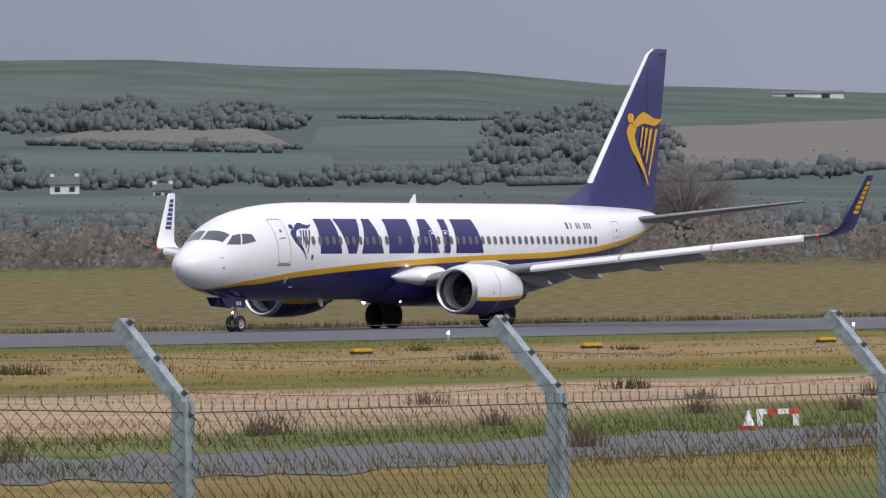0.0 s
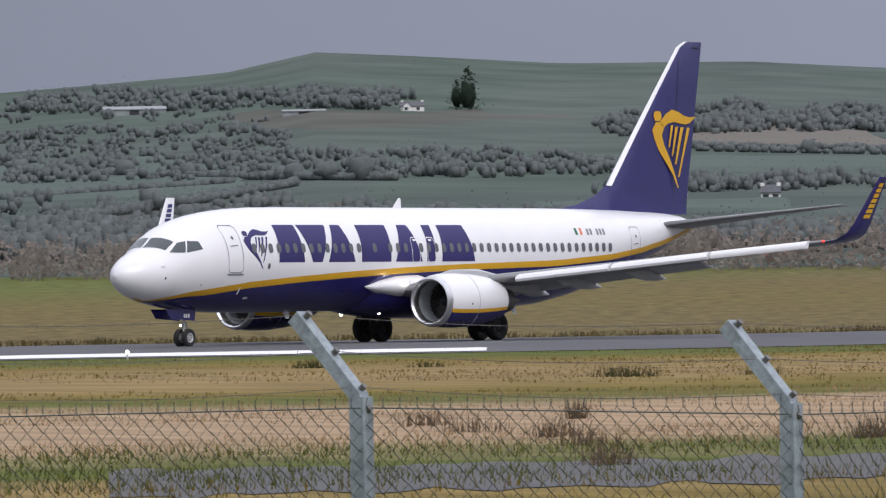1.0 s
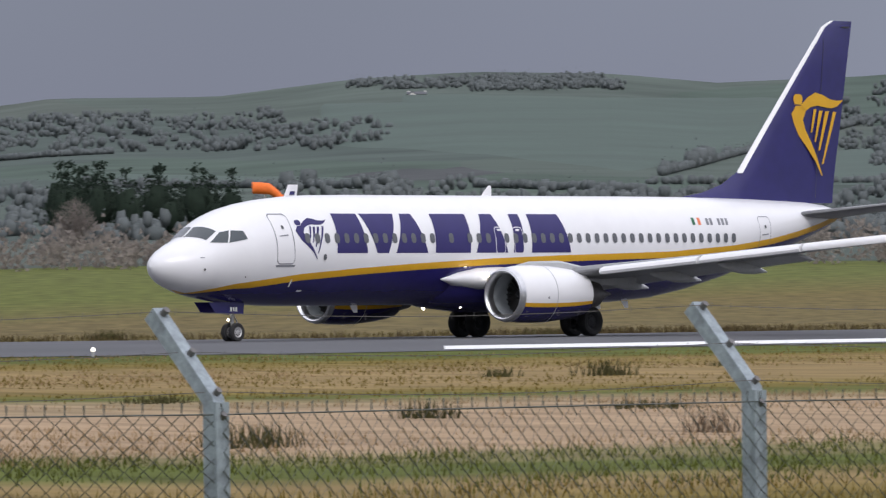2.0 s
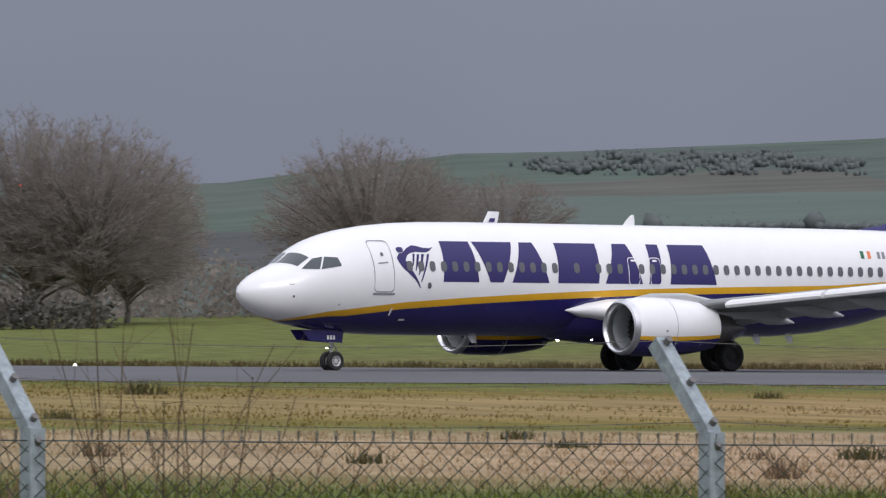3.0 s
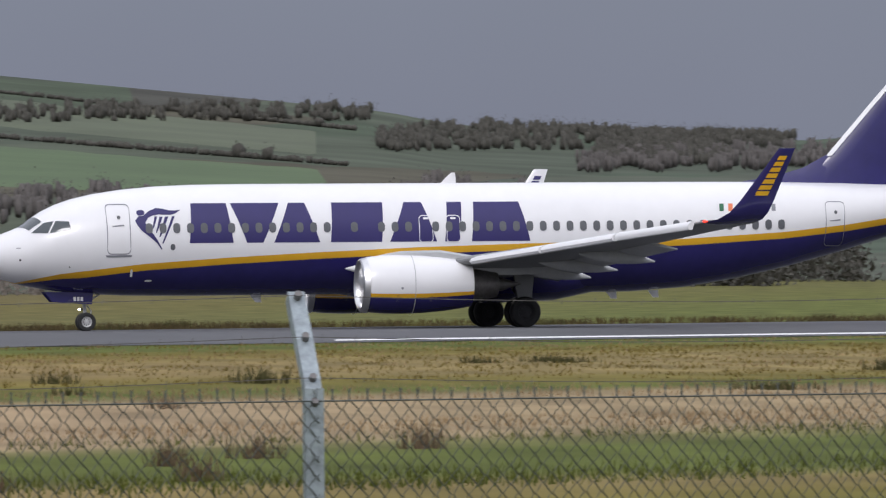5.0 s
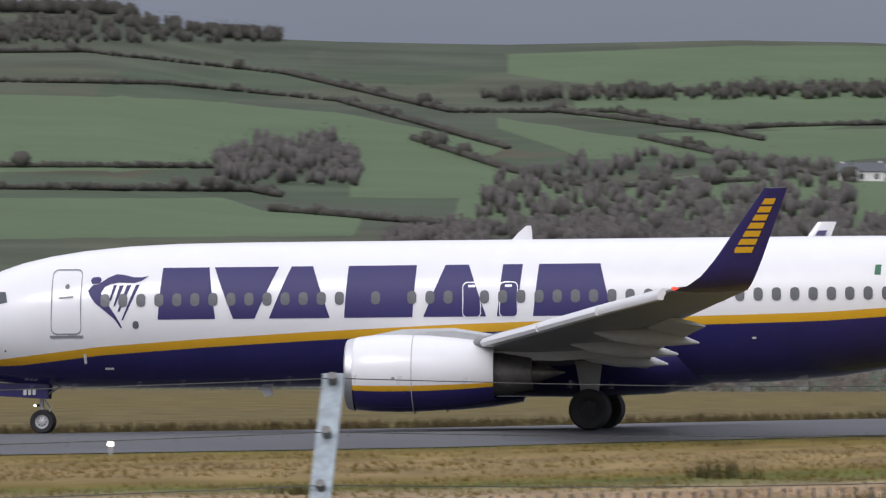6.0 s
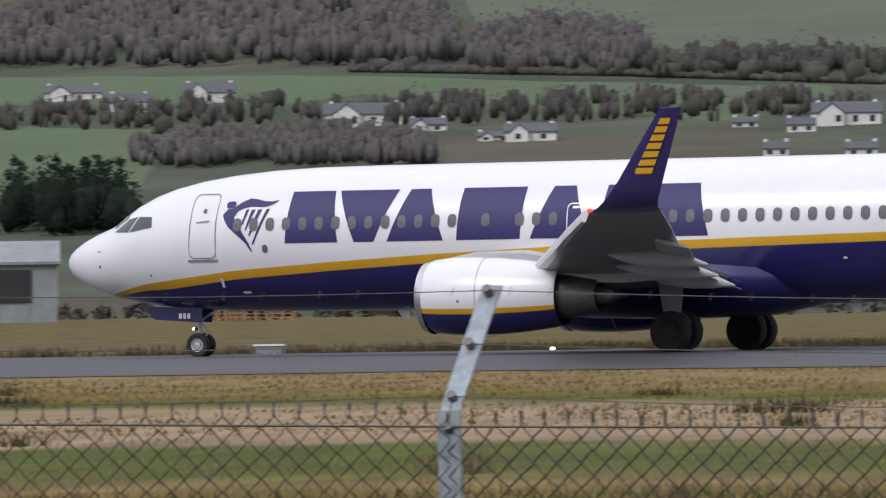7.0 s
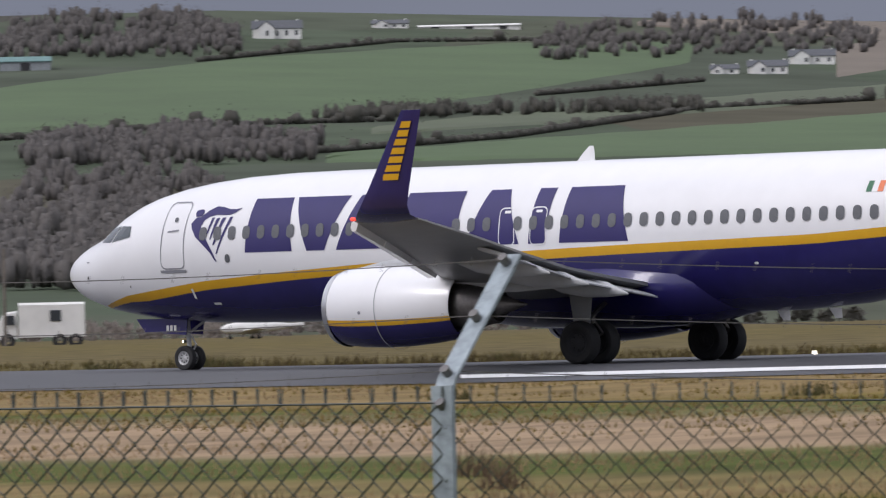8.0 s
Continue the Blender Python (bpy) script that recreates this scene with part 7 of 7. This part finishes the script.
field_area([(-1.14, 1.394), (0.41, 1.307), (3.36, 1.277)], [(-1.04, 1.708), (0.32, 1.768), (1.53, 1.901), (3.36, 1.848)], PASTURE, "green pasture on the hillside")
field_area([(-14.30, 2.043), (-12.21, 2.041), (-10.27, 1.999), (-8.73, 1.980)], [(-14.05, 2.389), (-13.47, 2.407), (-9.01, 2.332), (-8.73, 2.135)], PASTURE, "green pasture on the hillside")
field_area([(-13.57, 2.442), (-9.01, 2.390)], [(-13.56, 2.747), (-11.77, 2.656), (-9.06, 2.647)], PASTURE, "green pasture on the hillside")
field_area([(-14.98, 1.647), (-14.54, 1.546), (-10.42, 1.575)], [(-14.59, 1.910), (-12.60, 1.938), (-10.42, 1.890)], PASTURE, "green pasture on the hillside")
field_area([(-16.66, 2.652), (-14.34, 2.633), (-13.71, 2.773)], [(-16.65, 3.005), (-13.75, 2.918)], PASTURE2, "dull winter pasture on the hillside")
field_area([(-16.66, 2.241), (-14.54, 2.321)], [(-16.66, 2.555), (-14.05, 2.631)], PASTURE2, "dull winter pasture on the hillside")
field_area([(-11.77, 2.728), (-9.25, 2.746)], [(-11.82, 2.777), (-9.25, 2.867)], PASTURE2, "dull winter pasture on the hillside")
field_area([(-8.97, 1.993), (-7.72, 1.911)], [(-8.96, 2.839), (-7.70, 2.854)], PASTURE, "green pasture on the hillside")
field_area([(-16.67, 0.863), (-15.03, 1.043), (-12.61, 1.309)], [(-16.67, 1.382), (-12.61, 1.430)], PASTURE2, "dull winter pasture on the hillside")
field_area([(-10.22, 2.952), (-7.70, 2.983)], [(-10.16, 3.266), (-7.70, 3.231)], TILLAGE, "pale stubble field on the hillside")
field_area([(-25.20, 1.815), (-22.20, 1.777), (-21.43, 1.863), (-18.23, 1.575), (-17.26, 1.777)], [(-25.19, 2.073), (-22.20, 2.067), (-18.95, 1.949), (-17.26, 1.898)], PASTURE, "green pasture on the hillside")
field_area([(-25.21, 1.001), (-23.37, 1.042), (-23.08, 1.401), (-22.01, 1.363), (-21.05, 1.267)], [(-25.20, 1.711), (-22.98, 1.618), (-21.82, 1.481), (-21.05, 1.301)], PASTURE, "green pasture on the hillside")
field_area([(-20.50, 2.456), (-19.04, 2.337), (-18.81, 2.092), (-16.24, 2.116)], [(-20.64, 2.772), (-16.24, 2.702)], PASTURE2, "dull winter pasture on the hillside")
field_area([(-33.81, 1.023), (-31.50, 1.129), (-28.78, 1.292)], [(-33.81, 1.493), (-31.05, 1.657), (-29.94, 1.717), (-29.26, 1.637), (-28.63, 1.508)], PASTURE, "green pasture on the hillside")
field_area([(-33.80, 1.987), (-31.48, 2.291), (-29.06, 2.409)], [(-33.80, 2.299), (-30.22, 2.592), (-29.06, 2.612)], TILLAGE, "pale stubble field on the hillside")
field_area([(-32.60, 1.746), (-30.96, 1.777), (-30.42, 1.820)], [(-32.60, 1.818), (-31.29, 1.926), (-30.47, 1.951)], PASTURE, "green pasture on the hillside")
field_area([(-26.65, 1.363), (-24.86, 1.339)], [(-26.60, 1.459), (-26.26, 1.696), (-24.86, 1.755)], PASTURE, "green pasture on the hillside")
field_area([(-41.57, 1.678), (-38.72, 1.682), (-36.54, 1.924), (-34.88, 2.176)], [(-41.57, 2.041), (-38.81, 2.337), (-36.53, 2.408), (-34.83, 2.344)], PASTURE, "green pasture on the hillside")
field_area([(-38.20, 1.380), (-32.63, 1.361)], [(-38.20, 1.452), (-36.06, 1.574), (-32.62, 1.763)], PASTURE, "green pasture on the hillside")
field_area([(-37.80, 1.613), (-36.06, 1.671), (-32.62, 1.860)], [(-37.80, 1.671), (-36.05, 1.816), (-32.62, 1.975)], PASTURE2, "dull winter pasture on the hillside")
field_area([(-35.46, 2.504), (-32.61, 2.242)], [(-35.46, 2.538), (-32.60, 2.676)], TILLAGE, "pale stubble field on the hillside")
field_area([(54.23, 1.377), (55.69, 1.371), (56.56, 1.324)], [(54.28, 1.415), (54.96, 1.526), (55.59, 1.542), (56.22, 1.474)], HAZETILLAGE, "stubble field on the far hill, tinted with haze")
field_area([(58.54, 1.400), (60.04, 1.085), (62.26, 1.048)], [(58.54, 1.424), (59.32, 1.460), (62.27, 1.536)], HAZETILLAGE, "stubble field on the far hill, tinted with haze")
field_area([(56.60, 1.333), (58.25, 1.298)], [(56.70, 1.501), (58.26, 1.550)], HAZEPASTURE, "green pasture on the far hill, tinted with haze")
field_area([(53.31, 0.825), (55.58, 0.791)], [(53.31, 0.913), (55.58, 0.912)], HAZEPASTURE, "green pasture on the far hill, tinted with haze")
field_area([(53.32, 1.187), (56.89, 1.135)], [(53.32, 1.326), (56.89, 1.256)], HAZEPASTURE, "green pasture on the far hill, tinted with haze")
field_area([(47.50, 0.973), (48.90, 0.982), (50.89, 1.032)], [(47.50, 1.070), (48.42, 1.302), (50.26, 1.403), (50.99, 1.418)], HAZEPASTURE, "green pasture on the far hill, tinted with haze")
field_area([(44.75, 1.383), (46.77, 1.102), (47.60, 1.287), (48.52, 1.543)], [(44.75, 1.857), (48.52, 1.761)], HAZEPASTURE, "green pasture on the far hill, tinted with haze")
field_area([(42.32, 1.064), (44.74, 1.012)], [(42.32, 1.161), (44.74, 1.085)], HAZEPASTURE, "green pasture on the far hill, tinted with haze")
field_area([(44.06, 1.383), (46.68, 1.207)], [(44.07, 1.771), (46.69, 1.788)], HAZEPASTURE, "green pasture on the far hill, tinted with haze")
field_area([(6.2, 1.95), (9.3, 1.62)], [(6.2, 2.22), (9.2, 1.92)], PASTURE, "green pasture on the hillside")
field_area([(9.5, 1.60), (13.6, 1.20)], [(9.4, 1.88), (13.6, 1.42)], PASTURE2, "dull winter pasture on the hillside")
field_area([(6.3, 1.35), (9.6, 1.20)], [(6.2, 1.66), (9.5, 1.48)], PASTURE2, "dull winter pasture on the hillside")
field_area([(9.8, 1.0), (13.8, 0.8)], [(9.7, 1.42), (13.6, 1.10)], PASTURE, "green pasture on the hillside")
field_area([(36.4, 0.90), (40.2, 0.96)], [(36.5, 1.22), (40.3, 1.30)], HAZEPASTURE, "green pasture on the far hill, tinted with haze")
hedge([(6.2, 2.25), (9.3, 1.94), (11.6, 1.68), (13.9, 1.42)], 2.6, 141)
hedge([(6.2, 1.68), (9.5, 1.50), (11.5, 1.32), (13.8, 1.12)], 2.6, 142)
hedge([(9.3, 1.92), (9.55, 1.5), (9.7, 1.2)], 2.6, 143)
hedge([(36.2, 0.86), (38.4, 0.93), (40.4, 0.93)], 2.6, 144, HAZEWOOD)
wood(7.4, 12.6, 0.62, 0.82, 260, 8, 48, WOODLAND)
wood(10.2, 14.0, 1.50, 1.62, 200, 8, 49, HEDGE)
wood(36.0, 40.2, 0.50, 0.70, 240, 7, 50)
wood(36.6, 39.4, 1.40, 1.56, 180, 8, 51)
hill_road([(-15.27, 1.554), (-14.83, 1.888), (-14.44, 2.224), (-14.00, 2.510), (-13.56, 2.782), (-13.66, 2.942), (-13.61, 3.087)])
runway_light(57.83, 163.0)
runway_light(51.15, 163.0)
runway_light(44.10, 163.0)
runway_light(34.86, 213.0)
runway_light(22.84, 163.0)
runway_light(-8.07, 163.0)
runway_light(-9.82, 163.0)
runway_light(-22.65, 213.0)
runway_light(-34.62, 213.0)
runway_light(60.64, 163.0)
sign_box(57.21, 128.0)
sign_box(58.82, 128.0)
sign_box(60.45, 128.0)
smoke_column(-10.02, 1.377, 2.176, 0.388)
windsock(43.62, 470.0, 1.049)
rnd = random.Random(77)
for j in range(7):
    pallet_stack(-22.6 + j * 0.16 - (0.9 if j > 3 else 0), 545, j)
for j in range(6):
    pallet_stack(-15.9 + j * 0.14, 560, 20 + j)
cabinet(32.3, 222, 0.8, 0.5, HUB, "small grey equipment cabinet beside the runway")
cabinet(18.06, 224, 1.3, 0.42, HUB, "low grey equipment cabinet beside the runway")
cabinet(-24.8, 224, 0.95, 0.42, SHEDGREY, "low grey equipment cabinet beside the runway")
cabinet(30.8, 224, 1.1, 0.4, SHEDRED, "low red equipment box beside the runway")
truck(-40.56, 520)
pole(-40.89, 516, 0.71, arms=False)
light_plane(-38.75, 560)
barrier_blocks(-30.35, -28.15, 232, 22)
road_cone(60.37, 109.5)
plank_barrier(60.62, 112.0)
pole(30.95, 600, 1.2)
pole(32.25, 590, 1.26, True)
stalk_bush(35.45, 23.0, 1.65, 5, 0.75, 18)
stalk_bush(35.85, 24.0, 1.1, 6, 0.6, 10)

# scrub along the far edge of the field
for j, (a0, a1, h0, h1, n, m) in enumerate(((-45, -36, 1.0, 2.0, 260, TWIG), (-36, -14, 0.8, 1.6, 420, HEDGE), (-14, 8, 1.5, 3.5, 520, TWIG), (8, 14, 2, 4, 240, TWIG), (14.2, 18.2, 3.0, 4.6, 260, HEDGE), (18.5, 24, 2, 4, 260, TWIG), (27.2, 31, 3.5, 6, 300, TWIG), (31, 37, 3.5, 6.5, 420, TWIG), (37, 50, 2.5, 5.0, 620, TWIG), (50, 63, 2.5, 5.5, 620, TWIG))):
    thicket("scrub", a0, a1, 600, 632, h0, h1, n, m, "leafless scrub along the field edge", 200 + j, 0.55, 24)
thicket("scrub", 14.4, 17.5, 560, 575, 2.0, 4.2, 260, HEDGE, "dark hedge before the hangar", 259, 0.5, 28)
thicket("scrub", 26.4, 28.2, 536, 546, 3.0, 4.6, 120, clump_mat("copper_beech_hedge", (0.115, 0.068, 0.045)), "copper brown beech hedge", 260, 0.4, 28)
thicket("scrub", 27.9, 33, 538, 548, 2.2, 4.4, 300, HEDGE, "dark garden hedge", 261, 0.45, 24)

# rush tufts and weeds
for j in range(150):
    az = rnd.uniform(-40, 62)
    y = rnd.choice((rnd.uniform(70, 135), rnd.uniform(120, 150), rnd.uniform(216, 262)))
    s = rnd.uniform(0.5, 1.5) * (1.0 if y < 160 else 1.5)
    tuft("rush_tuft", az, y, s * 1.6, 0.22 + 0.24 * s * rnd.random(), int(90 * s), j, RUSH, "dark green rush tuft in rough grass", 0, 0.022)
for j in range(60):
    az = rnd.uniform(-40, 62)
    y = rnd.uniform(62, 100)
    tuft("rush_tuft", az, y, rnd.uniform(0.6, 1.6), rnd.uniform(0.3, 0.55), 80, 300 + j, DRYTWIG, "dry brown weed clump in rough grass", 0, 0.012)


def blades(name, n, y0, y1, h, w, material, label, seed, dense=0.0):
    """Loose upright grass over a strip of the airfield, thicker in patches."""
    rs = np.random.RandomState(seed)
    vs, fs = [], []
    while len(fs) < n:
        az = rs.uniform(-42, 63)
        y = rs.uniform(y0, y1)
        x = y * math.tan(radians(az))
        if noise.noise(Vector((x * 0.035, y * 0.12, seed))) + rs.uniform(-0.25, 0.25) < dense:
            continue
        c = place(x, y)
        for _ in range(5):
            p = c + Vector((rs.normal() * 0.35, rs.normal() * 0.35, -0.02))
            hh = h * rs.uniform(0.5, 1.3)
            a = rs.uniform(0, 6.28)
            v = Vector((math.cos(a), math.sin(a), 0)) * w
            k = len(vs)
            vs += [p - v, p + v, p + Vector((rs.normal() * 0.3 * hh, rs.normal() * 0.3 * hh, hh))]
            fs.append((k, k + 1, k + 2))
    ob = new(name, mesh_of(name, vs, fs, material))
    return tagged(ob, label, "grass", kind="stuff")


STRAW = clump_mat("straw_blades", (0.32, 0.225, 0.125), 0.3)
GREENBLADE = clump_mat("green_blades", (0.095, 0.110, 0.024), 0.3)
OLIVEBLADE = clump_mat("olive_blades", (0.165, 0.122, 0.030), 0.3)
blades("grass", 60000, 72, 112, 0.13, 0.016, STRAW, "dry straw grass over the airfield", 1)
blades("grass", 40000, 60, 80, 0.16, 0.014, GREENBLADE, "green grass over the airfield", 2)
blades("grass", 60000, 110, 164, 0.10, 0.026, OLIVEBLADE, "olive rough grass beside the runway", 3)
blades("grass", 30000, 125, 164, 0.09, 0.026, STRAW, "dry grass beside the runway", 4, 0.15)
DULLBLADE = clump_mat("dull_blades", (0.120, 0.096, 0.038), 0.3)
blades("grass", 40000, 213, 288, 0.25, 0.04, DULLBLADE, "rough grass beyond the runway", 5)
ROUGHBLADE = clump_mat("rough_brown_blades", (0.088, 0.066, 0.034), 0.35)
blades("grass", 26000, 217, 246, 0.42, 0.05, ROUGHBLADE, "rough brown grass clumps beyond the runway", 7, 0.12)
blades("grass", 24000, 50, 60, 0.2, 0.012, OLIVEBLADE, "rough grass beside the access road", 6, 0.1)


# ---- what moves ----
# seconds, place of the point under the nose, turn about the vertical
# range and turn are fitted to the camera's view; the path isn't the straight run
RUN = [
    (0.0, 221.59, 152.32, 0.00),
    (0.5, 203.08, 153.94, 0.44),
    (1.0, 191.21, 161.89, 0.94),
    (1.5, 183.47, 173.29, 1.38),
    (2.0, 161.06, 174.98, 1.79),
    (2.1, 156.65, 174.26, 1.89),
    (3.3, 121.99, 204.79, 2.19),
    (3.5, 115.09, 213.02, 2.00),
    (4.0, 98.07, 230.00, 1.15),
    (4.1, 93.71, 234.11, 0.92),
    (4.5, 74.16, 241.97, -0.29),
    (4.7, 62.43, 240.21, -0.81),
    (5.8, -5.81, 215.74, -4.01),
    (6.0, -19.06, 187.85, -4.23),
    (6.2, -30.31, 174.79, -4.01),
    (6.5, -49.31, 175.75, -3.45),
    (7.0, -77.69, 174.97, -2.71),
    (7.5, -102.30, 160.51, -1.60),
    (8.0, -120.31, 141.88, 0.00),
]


def motions():
    walk(aircraft, [(t, pose(x, y, 0.0, 0, 0, r)) for t, x, y, r in RUN])
    for wheel, x, y, z in SPIN:
        walk(wheel, [(i / 30, pose(x, y, z, 0, -75 * i, 0)) for i in range(241)])


motions()
